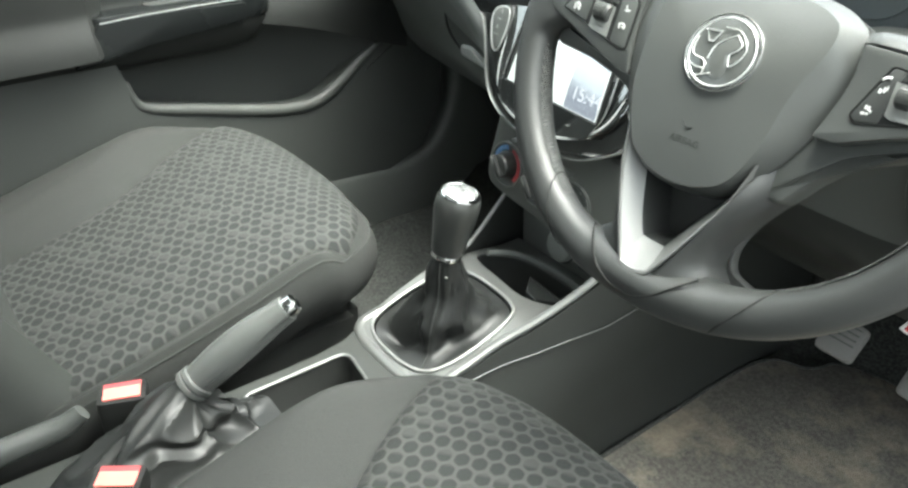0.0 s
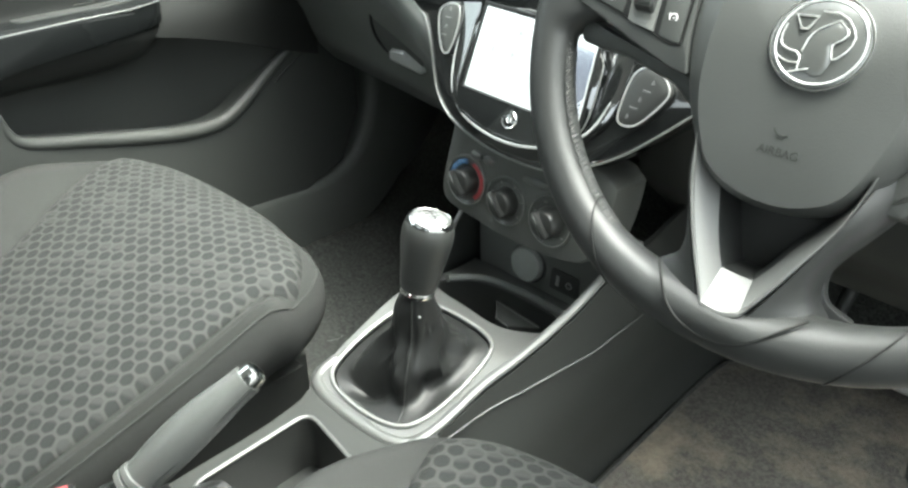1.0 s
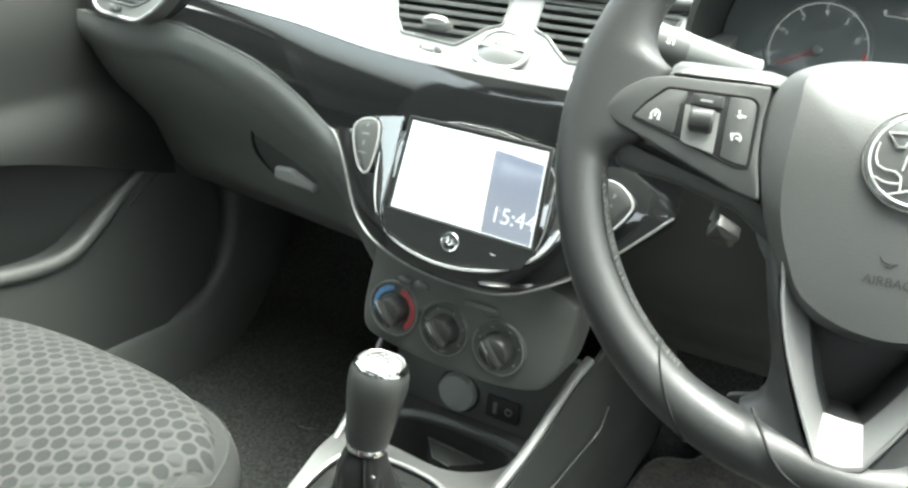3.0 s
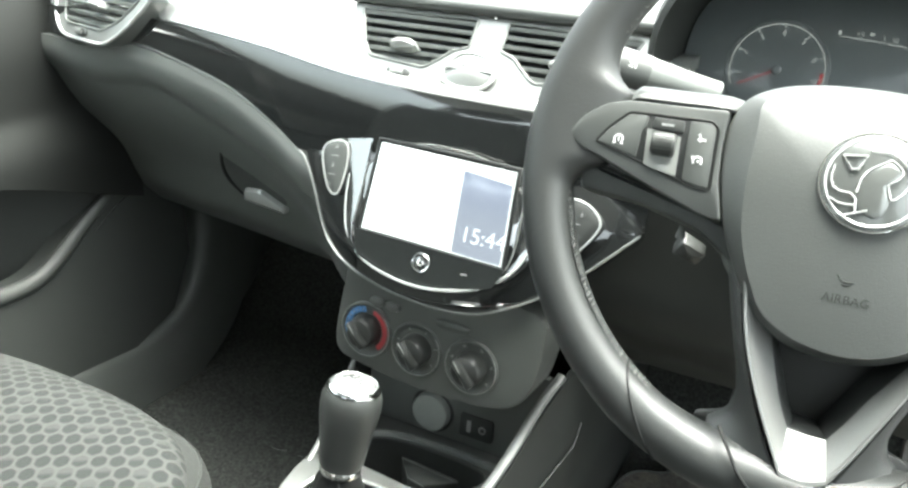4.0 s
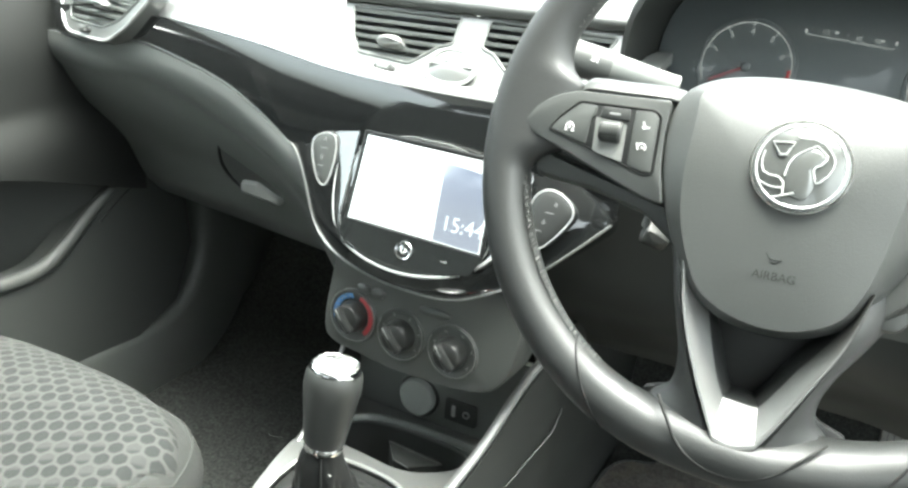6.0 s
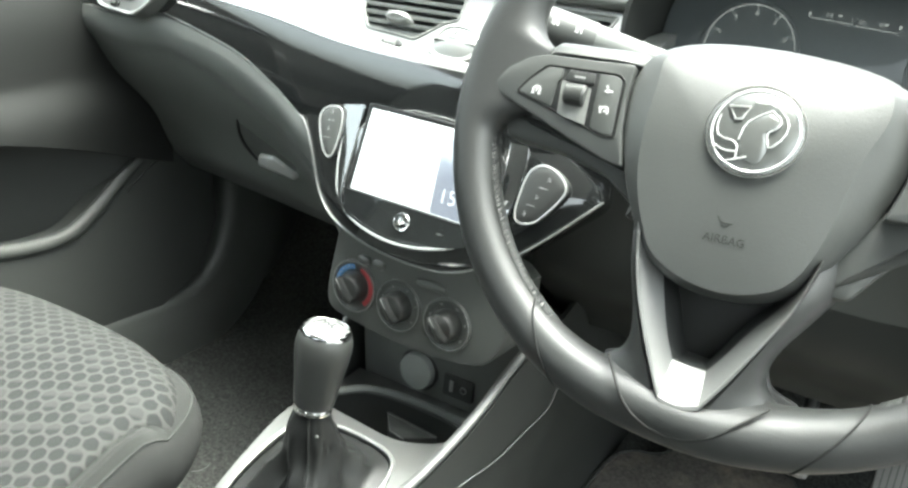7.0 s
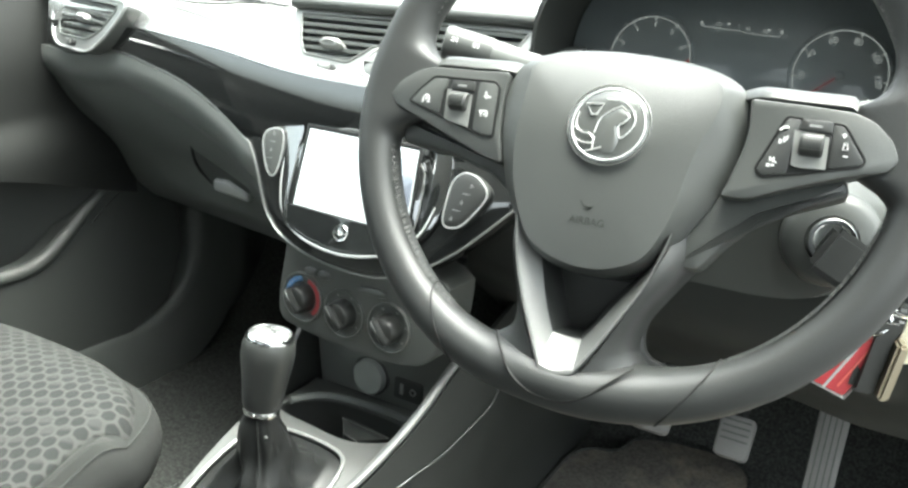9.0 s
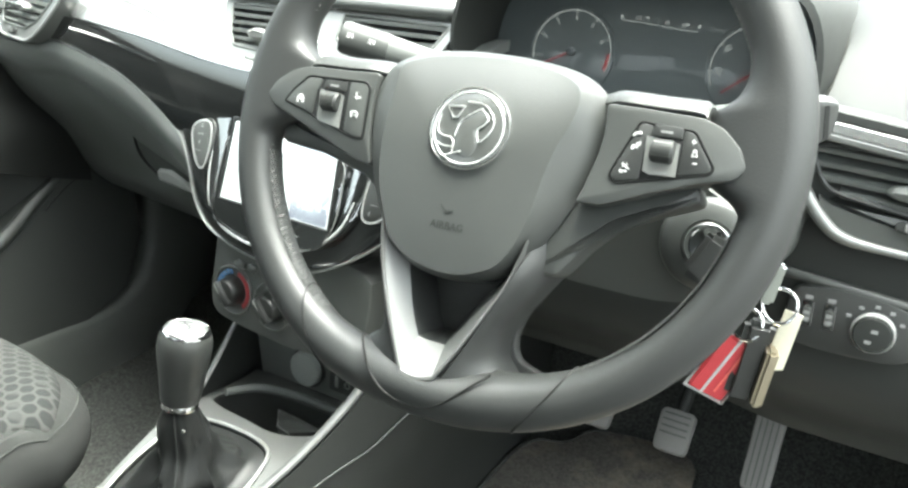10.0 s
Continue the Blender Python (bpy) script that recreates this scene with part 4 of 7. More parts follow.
for outline, marks, base in (([(-0.1300, 0.0155), (-0.1144, 0.0204), (-0.1055, 0.0165), (-0.1030, -0.0003), (-0.1050, -0.0237), (-0.1095, -0.0350), (-0.1188, -0.0317), (-0.1272, -0.0168), (-0.1350, 0.0049)], ((-0.1165, 0.0130), (-0.1185, -0.0240)), PLASTIC),
                             ([(0.1165, 0.0000), (0.1260, 0.0092), (0.1365, 0.0098), (0.1475, 0.0050), (0.1575, -0.0050), (0.1555, -0.0155), (0.1410, -0.0365), (0.1320, -0.0450), (0.1185, -0.0475), (0.1125, -0.0410), (0.1135, -0.0200)], ((0.1400, -0.0020), (0.1240, -0.0370)), BLACK)):
    o = chaikin(outline, 2)
    pad = part("side_keys", pillow(o, 0.002, 0.012, 0.0012, FM), base, unit, "dark rocker keys in a chrome rim")
    part("chrome_rim", sweep([FM @ Vector((x, y, 0.0105)) for x, y in o], 0.0009, 8, True, up=tuple(FM.col[2][:3])), SATIN, pad)
    for k in range(5):
        mm = FM @ Matrix.Translation((lerp(marks[0][0], marks[1][0], k / 4), lerp(marks[0][1], marks[1][1], k / 4), 0.0130))
        if k % 2:
            bm = box(-0.0040, 0.0040, -0.0004, 0.0004, 0, 0.0006, 0, mm)
        else:
            bm = join(box(-0.0016, 0.0012, -0.0018, -0.0010, 0, 0.0006, 0, mm), box(-0.0010, 0.0016, -0.0002, 0.0006, 0, 0.0006, 0, mm), box(-0.0006, 0.0002, 0.0010, 0.0020, 0, 0.0006, 0, mm))
        part("key_mark", bm, PRINT_DIM, pad)

# ---- climate panel ----
CM = basis((0.0, 0.628, 0.335), (1, 0, 0), (0, 0.12, 1))
clim = thing("climate_panel", "dark grey heater panel with three round dials", "heater controls")
cp = chaikin([(-0.100, 0.052), (-0.110, -0.012), (-0.105, -0.036), (-0.080, -0.043), (0.0, -0.051), (0.085, -0.046), (0.112, -0.026), (0.122, 0.02), (0.122, 0.075), (-0.098, 0.075)], 2)
part("face", pillow(cp, -0.05, 0.004, 0.003, CM, 0.005), PLASTIC_LOW, clim)
for i, (kx, ky, r) in enumerate(((-0.0678, 0.0, 0.0300), (-0.0085, -0.0045, 0.0288), (0.0525, -0.0055, 0.0288))):
    K = CM @ Matrix.Translation((kx, ky, 0.006))
    dial = part("dial", lathe([(r, -0.004), (r, 0.0015), (r - 0.0012, 0.0030), (r - 0.0030, 0.0030), (r - 0.0042, 0.0018), (0.021, 0.0006), (0.001, 0.0006)], K, 48), PLASTIC, clim, "round heater dial in a raised rim")
    part("rim_line", sweep([K @ Vector(((r - 0.002) * math.cos(a), (r - 0.002) * math.sin(a), 0.0031)) for a in span(radians(150), radians(400), 40)], 0.0005, 6), SILVER, dial, "bright edge of the dial rim")
    knob = part("knob", lathe([(0.0172, 0.0), (0.0172, 0.0030), (0.0162, 0.0085), (0.0158, 0.0130), (0.0140, 0.0162), (0.0100, 0.0178), (0.001, 0.0184)], K, 36), KNOB_BLACK, dial, "polished black turning knob")
    T = K @ Matrix.Rotation(radians(40), 4, 'Z')
    part("grip", pillow(rounded([(-0.0048, -0.0152), (0.0048, -0.0152), (0.0040, 0.0156), (-0.0040, 0.0156)], 0.003, 3), 0.012, 0.0225, 0.0008, T, 0.0022), KNOB_BLACK, knob, "raised grip bar across the knob")
    part("pointer", box(-0.0006, 0.0006, 0.002, 0.0146, 0.0222, 0.0236, 0.0, T), CAP, knob)
    part("grip_edge", sweep([T @ Vector((-0.0046, y, 0.0205)) for y in (-0.012, 0.0, 0.012)], 0.0005, 6), SILVER, knob)
    if i == 0:
        for k in range(9):
            a = radians(226 - 15.5 * k)
            part("cold_mark", slab([(-0.0030, -0.0026), (0.0030, -0.0029), (0.0030, 0.0029), (-0.0030, 0.0026)], 0.0006, 0.0022, K @ Matrix.Translation((0.0222 * math.cos(a), 0.0222 * math.sin(a), 0)) @ Matrix.Rotation(a, 4, 'Z'), 0.0003), BLUE, dial, "blue cold mark")
            part("mark", lathe([(0.0009, 0.0022), (0.0009, 0.0026), (0.0003, 0.0026)], K @ Matrix.Translation((0.0222 * math.cos(a), 0.0222 * math.sin(a), 0)), 8), PRINT_DIM, dial)
        part("warm_scale", sweep([K @ Vector((0.0222 * math.cos(radians(a)), 0.0222 * math.sin(radians(a)), 0.0010)) for a in span(72, -50, 24)], 0.0031, 6, flat=0.4, up=tuple(K.col[2][:3])), RED_PRINT, dial, "red warm scale")
    else:
        for j in range(6):
            a = radians(215 - 50 * j)
            J = K @ Matrix.Translation((0.0222 * math.cos(a), 0.0222 * math.sin(a), 0)) @ Matrix.Rotation(a - math.pi / 2, 4, 'Z')
            mark = [(-0.0014, 0.0, -0.0010, 0.0010), (0.0004, 0.0016, -0.0014, 0.0006)] if i == 2 else [(-0.0006, 0.0006, -0.0016, 0.0016)]
            part("mark", join(*[box(x0, x1, y0, y1, 0.0006, 0.0014, 0, J) for x0, x1, y0, y1 in mark]), CAP, dial)

for bx, by, w in ((-0.0575, 0.0335, 0.0080), (-0.0385, 0.0330, 0.0080), (0.0293, 0.0300, 0.0180)):
    part("button", pillow(chaikin([(bx - w, by - 0.005), (bx + w, by - 0.005), (bx + w, by + 0.005), (bx - w, by + 0.005)], 1), 0.0, 0.0095, 0.001, CM, 0.002), PLASTIC_LOW if bx > 0 else SURROUND, clim, "small heater button")


# ---- centre console ----
console = thing("centre_console", "dark centre console with silver gear surround and cup holders", "centre console")
CZ = [(-0.3, 0.17), (0.10, 0.165), (0.36, 0.165), (0.42, 0.170), (0.54, 0.199), (0.58, 0.197), (0.66, 0.182), (0.72, 0.18)]
XR = [(-0.3, 0.062), (0.24, 0.058), (0.36, 0.056), (0.43, 0.072), (0.495, 0.078), (0.54, 0.090), (0.60, 0.105), (0.65, 0.115), (0.70, 0.130)]
XL = [(-0.3, -0.072), (0.24, -0.070), (0.36, -0.072), (0.43, -0.094), (0.52, -0.103), (0.60, -0.106), (0.70, -0.114)]
RING = chaikin([(x - 0.011, y) for x, y in ((-0.060, 0.402), (0.045, 0.402), (0.068, 0.44), (0.066, 0.535), (0.04, 0.560), (-0.045, 0.560), (-0.072, 0.535), (-0.078, 0.45))], 3)
CUP = chaikin([(-0.096, 0.594), (-0.092, 0.630), (-0.062, 0.662), (0.040, 0.664), (0.070, 0.648), (0.062, 0.612), (0.036, 0.586), (0.010, 0.579), (-0.030, 0.584), (-0.070, 0.586)], 2)


def cz(x, y):
    return table(CZ, y)


front = chaikin([(table(XR, 0.430), 0.430), (0.064, 0.405), (0.044, 0.391), (-0.020, 0.388), (-0.070, 0.390), (-0.094, 0.404), (table(XL, 0.432), 0.432)], 2, False)
top_out = [(table(XR, y), y) for y in span(0.445, 0.69, 16)] + [(table(XL, y), y) for y in span(0.69, 0.447, 16)] + front[::-1]
part("gear_surround", plate_with_holes(top_out, [RING, CUP], cz, [0.012, 0.006, 0.004]), SURROUND, console, "satin grey top of the console round the gear lever")
part("cup_well", loft([[(x, y, cz(x, y) - d2) for x, y in inset(CUP, 0.001)] for d2 in (0.004, 0.05, 0.10)], caps=False), BLACK, console, "dark walls of the cup holders")
part("cup_floor", slab(inset(CUP, -0.003), 0.085, 0.10, None, 0.001), BLACK, console, "dark bottom of the cup holders")
part("cup_divider", slab([(-0.036, 0.646), (0.036, 0.641), (0.008, 0.616), (-0.014, 0.620)][::-1], 0.120, 0.170, None, 0.002), CONSOLE, console, "dark divider between the two cup wells")
part("divider_line", sweep([(0.008, 0.616, 0.1700), (-0.014, 0.620, 0.1700), (-0.036, 0.646, 0.1705), (0.036, 0.641, 0.1705)], 0.0009, 6), SURROUND, console, "pale edge of the divider")
part("shelf_lip", sweep(chaikin([(-0.088, 0.612, 0.196), (-0.070, 0.655, 0.188), (-0.02, 0.668, 0.184), (0.05, 0.668, 0.184), (0.098, 0.652, 0.190)], 2, False), 0.0050, 8), PLASTIC_MID, console, "rounded lip behind the cup holders")
part("surround_roll", sweep([(x * 0.955 - 0.0005, y + 0.004, cz(x, y) - 0.0055) for x, y in front], 0.0085, 12), SURROUND, console, "rounded front edge of the gear surround")
part("gear_ring", sweep([(x, y, cz(x, y) + 0.0015) for x, y in RING], 0.0025, 10, True), SILVER, console, "bright ring round the gear gaiter")
# oddments bin and rear tunnel
bin_hole = rounded([(-0.050, 0.225), (0.044, 0.225), (0.046, 0.352), (-0.050, 0.366)], 0.018, 4)
rear_out = [(table(XR, y) - 0.002, y) for y in span(-0.28, 0.410, 18)] + [(table(XL, y) + 0.002, y) for y in span(0.410, -0.28, 18)]
part("bin_edge", sweep([(x, y, cz(x, y) - 0.002) for x, y in bin_hole], 0.0024, 8, True), SURROUND, console, "silver edge round the open bin")
part("tunnel_top", plate_with_holes(rear_out, [bin_hole], lambda x, y: cz(x, y) - 0.003, [0.012, 0.006]), CONSOLE, console, "grey plastic tunnel top with an open bin")
part("bin_wall", loft([[(x, y, cz(x, y) - d2) for x, y in inset(bin_hole, 0.001)] for d2 in (0.006, 0.05, 0.085)], caps=False), BLACK, console, "dark walls of the open bin")
part("bin_floor", slab(inset(bin_hole, -0.002), 0.075, 0.092, None, 0.001), BLACK, console)
ZF = [(-0.3, 0.162), (0.36, 0.160), (0.42, 0.170), (0.50, 0.196), (0.56, 0.222), (0.62, 0.256), (0.69, 0.305), (0.78, 0.33)]
ZF_L = [(-0.3, 0.162), (0.36, 0.160), (0.47, 0.172), (0.55, 0.192), (0.59, 0.212), (0.62, 0.236), (0.656, 0.268), (0.70, 0.305), (0.78, 0.33)]
for sx, edge, foot, ridge in ((1, XR, 0.128, ZF), (-1, XL, -0.128, ZF_L)):
    def side(y, v, edge=edge, foot=foot, sx=sx, ridge=ridge):
        z = lerp(table(ridge, y) - 0.004, -0.05, v)
        x = table(edge, min(y, 0.7)) + sx * 0.002
        return (lerp(x, foot, smooth01(v * 1.2)) + sx * 0.008 * math.sin(math.pi * min(1, v * 1.6)) * smooth01((y - 0.3) / 0.2), y, z)
    if sx > 0:
        side_r = side
    part("side_panel", sheet(side, span(-0.28, 1.1, 60), span(0, 1, 14), 0.006), CONSOLE, console, "dark side of the console")
    path = [(table(edge, min(y, 0.7)) - sx * 0.004, y, table(ridge, y) + 0.001) for y in span(0.40, 0.69, 20)]
    part("edge_strip", sweep(path, 0.0056 if sx > 0 else 0.0034, 10, flat=0.7), SURROUND, console, "silver edge of the console")
part("crease_line", sweep([tuple(Vector(side_r(y, table([(0.44, 0.04), (0.52, 0.10), (0.58, 0.15), (0.64, 0.22), (0.70, 0.24), (0.74, 0.16)], y))) + Vector((0.0022, 0, 0.0004))) for y in span(0.43, 0.72, 40)], 0.0009, 8), PLASTIC, console, "raised crease along the console side")
part("recess_back", sheet(lambda x, v: (x, 0.693 + 0.01 * v, lerp(0.30, 0.13, v)), span(-0.105, 0.112, 8), span(0, 1, 5), 0.008), PLASTIC_MID, console, "back wall of the open shelf")
part("recess_floor", box(-0.100, 0.108, 0.664, 0.70, 0.165, 0.180, 0.003), PLASTIC, console)

socket = thing("power_socket", "grey round cap over the power socket", "power socket")
SM = basis((-0.022, 0.690, 0.214), (1, 0, 0), (0, 0.1, 1))
part("collar", lathe([(0.026, -0.002), (0.026, 0.003), (0.0235, 0.004), (0.022, 0.0)], SM, 32), BLACK, socket)
part("cap", lathe([(0.0225, 0.0), (0.0225, 0.009), (0.021, 0.011), (0.001, 0.012)], SM, 32), CAP, socket)
usb = thing("usb_socket", "black panel with USB and audio sockets", "socket")
UM = basis((0.033, 0.690, 0.210), (1, 0, 0), (0, 0.1, 1))
part("plate", slab(rounded([(-0.020, -0.014), (0.020, -0.014), (0.020, 0.014), (-0.020, 0.014)], 0.003), -0.002, 0.004, UM, 0.0015), BLACK, usb)
part("usb_slot", slab([(-0.011, -0.007), (-0.006, -0.007), (-0.006, 0.007), (-0.011, 0.007)], 0.004, 0.0048, UM, 0.0003), PRINT_DIM, usb)
part("audio_jack", lathe([(0.0045, 0.003), (0.0045, 0.0052), (0.003, 0.0056), (0.0028, 0.002)], UM @ Matrix.Translation((0.008, 0, 0)), 16), PRINT_DIM, usb)

# ---- gear lever ----
gear = thing("gear_lever", "black gear lever with silver-capped knob and leather gaiter", "gear lever")
axis_top, axis_low = Vector((0.006, 0.490, 0.371)), Vector((0.001, 0.476, 0.292))
gz = (axis_top - axis_low).normalized()
GM = Matrix.Translation(axis_low) @ gz.to_track_quat('Z', 'Y').to_matrix().to_4x4()
part("knob", lathe([(0.0172, 0.0), (0.0190, 0.003), (0.0203, 0.012), (0.0222, 0.028), (0.0248, 0.045), (0.0262, 0.058), (0.0258, 0.066), (0.0240, 0.073), (0.0205, 0.0775), (0.016, 0.0795), (0.001, 0.080)], GM, 40), KNOB_LEATHER, gear, "smooth black gear knob")
part("cap_ring", lathe([(0.0236, 0.0732), (0.0236, 0.0752), (0.0222, 0.0778), (0.0204, 0.0790), (0.0196, 0.0782), (0.0200, 0.0760)], GM, 40), CHROME, gear, "bright ring round the cap")
part("cap", lathe([(0.0200, 0.0770), (0.0190, 0.0790), (0.0160, 0.0808), (0.01, 0.0822), (0.001, 0.0828)], GM, 36), KNOB_CAP, gear, "bright cap with the gear pattern")
pat = GM @ Matrix.Translation((0, 0, 0.0824))
for bx, y0, y1 in ((-0.0100, 0.001, 0.0075), (-0.0045, -0.0065, 0.0065), (0.0015, -0.0065, 0.0065), (0.0075, -0.0065, 0.0065)):
    part("gear_mark", box(bx - 0.0007, bx + 0.0007, y0, y1, -0.0022, 0.0004, 0, pat), BLACK, gear)
part("gear_mark", box(-0.0107, 0.0082, -0.0007, 0.0007, -0.0022, 0.0005, 0, pat), BLACK, gear)
for bx, by in ((-0.0098, 0.0096), (-0.0045, 0.0090), (0.0015, 0.0092), (0.0075, 0.0090), (-0.0045, -0.0092), (0.0015, -0.0094), (0.0075, -0.0092)):
    part("gear_figure", box(bx - 0.0009, bx + 0.0009, by - 0.0012, by + 0.0012, -0.0030, -0.0004, 0, pat), BLACK, gear)

part("collar", lathe([(0.0165, -0.006), (0.0178, -0.005), (0.0178, 0.0), (0.0165, 0.002)], GM, 28), CHROME, gear, "thin chrome collar")
rings = []
for k in range(25):
    t = k / 24
    ring = []
    for x, y in inset(RING, 0.004):
        p = Vector((x, y, cz(x, y) - 0.002))
        top = axis_low + Vector((0, 0, -0.006))
        ang = math.atan2(y - 0.482, x + 0.003)
        ca, sa = math.cos(ang), math.sin(ang)
        tp = Vector((top.x + 0.0160 * ca, top.y + 0.0160 * sa, top.z))
        sag = 1.55 + 0.35 * ca
        body = math.sin(math.pi * min(1.0, t * 1.02)) ** 0.7
        crease = abs(noise.noise((2.1 * ca + 4, 2.1 * sa, 3.2 * t)))
        fold = (0.004 * math.sin(ang * 5 + 4 * t) + 0.016 * noise.noise((1.5 * ca, 1.5 * sa, 2.6 * t)) + 0.012 * (0.2 - crease)) * body
        pocket = 0.022 * math.exp(-((ang + 2.05) / 0.34) ** 2) * math.exp(-((t - 0.20) / 0.14) ** 2)
        w = t ** 0.56
        ring.append(Vector((lerp(p.x, tp.x, w) + (fold - 0.4 * pocket) * ca, lerp(p.y, tp.y, w) + (fold - 0.4 * pocket) * sa, lerp(p.z, tp.z, t ** sag) + 0.25 * fold - pocket)))
    rings.append(ring)

part("gaiter", loft(rings, caps=False), GAITER, gear, "folded black leather gaiter")
seam_at = max(range(len(rings[0])), key=lambda i: -rings[0][i].y + 0.55 * rings[0][i].x)
part("gaiter_seam", sweep([r[seam_at] + Vector((0.0006, -0.0012, 0.0004)) for r in rings], 0.0009, 6), LEATHER, gear, "stitched seam down the gaiter")
part("leather_tab", slab(rounded([(-0.014, -0.012), (0.018, -0.002), (0.008, 0.004), (-0.012, 0.013)], 0.002), -0.0012, 0.0012, basis((0.000, 0.463, 0.270), (1, 0.1, 0.0), (0.0, 0.25, 1)), 0.0006), PLASTIC_MID, gear, "pale stiff tab of the gaiter")

# ---- handbrake ----
hand_brake = thing("handbrake", "grey handbrake lever with a chrome button and leather gaiter", "handbrake")
h0, h1 = Vector((-0.024, 0.180, 0.232)), Vector((0.014, 0.268, 0.308))
d = (h1 - h0).normalized()
part("grip", sweep([h0.lerp(h1, t) + Vector((0, 0, 0.003 * math.sin(math.pi * t))) for t in span(0, 1, 14)], lambda t: 0.0150 + 0.0020 * math.sin(math.pi * min(1.0, t * 1.15)) - 0.0030 * t * t, 16, flat=1.2), GRIP, hand_brake, "leather-covered grip")
part("grip_seam", sweep([h0.lerp(h1, t) + Vector((0.0162 - 0.0035 * t, -0.002, 0.001)) for t in span(0.02, 0.98, 10)], 0.0012, 6), LEATHER, hand_brake)
for off in (-0.010, -0.002):
    part("collar", sweep([h0 + d * (off + q) for q in (-0.004, -0.0025, 0.0025, 0.004)], lambda t: (0.0150, 0.0170, 0.0168, 0.0145)[round(t * 3)], 18, flat=1.2), GRIP, hand_brake, "leather roll below the grip")
part("button", sweep([h1 - d * 0.004, h1 + d * 0.004, h1 + d * 0.010, h1 + d * 0.012], lambda t: (0.0118, 0.0118, 0.010, 0.006)[round(t * 3)], 16), CHROME, hand_brake, "chrome release button")
hb_rings = []
hb_e1 = (Vector((1, 0, 0)) - d * d.x).normalized()
hb_e2 = d.cross(hb_e1)
HB_RIDGES = ((1.86, 0.16, 0.016), (1.30, 0.14, 0.012), (0.35, 0.30, 0.012), (-1.0, 0.4, 0.012), (-2.3, 0.4, 0.012), (2.75, 0.28, 0.010))
for k in range(49):
    t = k / 48
    body = math.sin(math.pi * min(1.0, 0.04 + t * 0.97)) ** 0.7
    ring = []
    for a in span(0, 2 * math.pi * 95 / 96, 95):
        ca, sa = math.cos(a), math.sin(a)
        r = (abs(ca) ** 5 + abs(sa) ** 5) ** -0.2
        low = Vector((-0.002 + 0.047 * r * ca, 0.135 + 0.117 * r * sa, 0.166))
        high = h0 - d * 0.014 + hb_e1 * 0.0150 * ca + hb_e2 * 0.0165 * sa
        ang = math.atan2(low.y - 0.15, low.x)
        out = Vector((ca, sa, 0))
        ridge = sum(amp * math.exp(-abs(math.remainder(ang + 0.35 * noise.noise((ca, sa, 2.2 * t)) - at, 2 * math.pi)) / wd) for at, wd, amp in HB_RIDGES) - 0.006
        roll = 0.0065 * math.sin(11.0 * t + 2.4 * noise.noise((1.2 * ca + 2, 1.2 * sa, 0.4))) * smooth01((t - 0.30) / 0.3)
        crease = 0.012 * (0.2 - abs(noise.noise((1.9 * ca + 7, 1.9 * sa, 3.5 * t))))
        fwd = smooth01((sa + 0.1) / 0.8)
        p = low.lerp(high, t ** lerp(1.15, 0.62, fwd))
        p.z = lerp(low.z, high.z, t ** lerp(0.95, 1.6, fwd))
        ring.append(p + out * (roll + crease) * body + Vector((0, 0, 1.1)) * (ridge + 0.5 * crease) * body)
    hb_rings.append(ring)

part("gaiter", loft(hb_rings), GAITER, hand_brake, "crumpled black leather gaiter")


# ---- seats ----
def polygon_gap(poly):
    """A function of x, y: the distance from the outline, positive outside it."""
    a = np.array(poly)
    b = np.roll(a, -1, axis=0)
    ab = b - a

    def gap(x, y):
        p = np.array((x, y))
        t = np.clip(((p - a) * ab).sum(1) / (ab * ab).sum(1), 0, 1)
        d = np.sqrt(((a + ab * t[:, None] - p) ** 2).sum(1)).min()
        crosses = ((a[:, 1] > y) != (b[:, 1] > y)) & (x < a[:, 0] + ab[:, 0] * (y - a[:, 1]) / np.where(ab[:, 1] == 0, 1e-9, ab[:, 1]))
        return -d if crosses.sum() % 2 else d
    return gap


# the patterned panel of a cushion: from the cushion's middle towards the tunnel, and along the car
PANEL = [(0.212, -0.05), (0.220, 0.12), (0.224, 0.25), (0.220, 0.31), (0.215, 0.345), (0.213, 0.372), (0.216, 0.392), (0.228, 0.404), (0.222, 0.418), (0.195, 0.445), (0.155, 0.470), (0.105, 0.488), (0.038, 0.500), (-0.028, 0.506), (-0.095, 0.502), (-0.150, 0.486), (-0.184, 0.462), (-0.205, 0.428), (-0.194, 0.402), (-0.178, 0.362), (-0.148, 0.310), (-0.118, 0.265), (-0.098, 0.22), (-0.088, 0.10), (-0.082, -0.05)]
CUSHION_DROP = [(0.0, 0.0), (0.84, 0.0), (0.87, 0.001), (0.90, 0.003), (0.925, 0.006), (0.95, 0.012), (0.97, 0.020), (0.985, 0.030), (1.0, 0.042)]


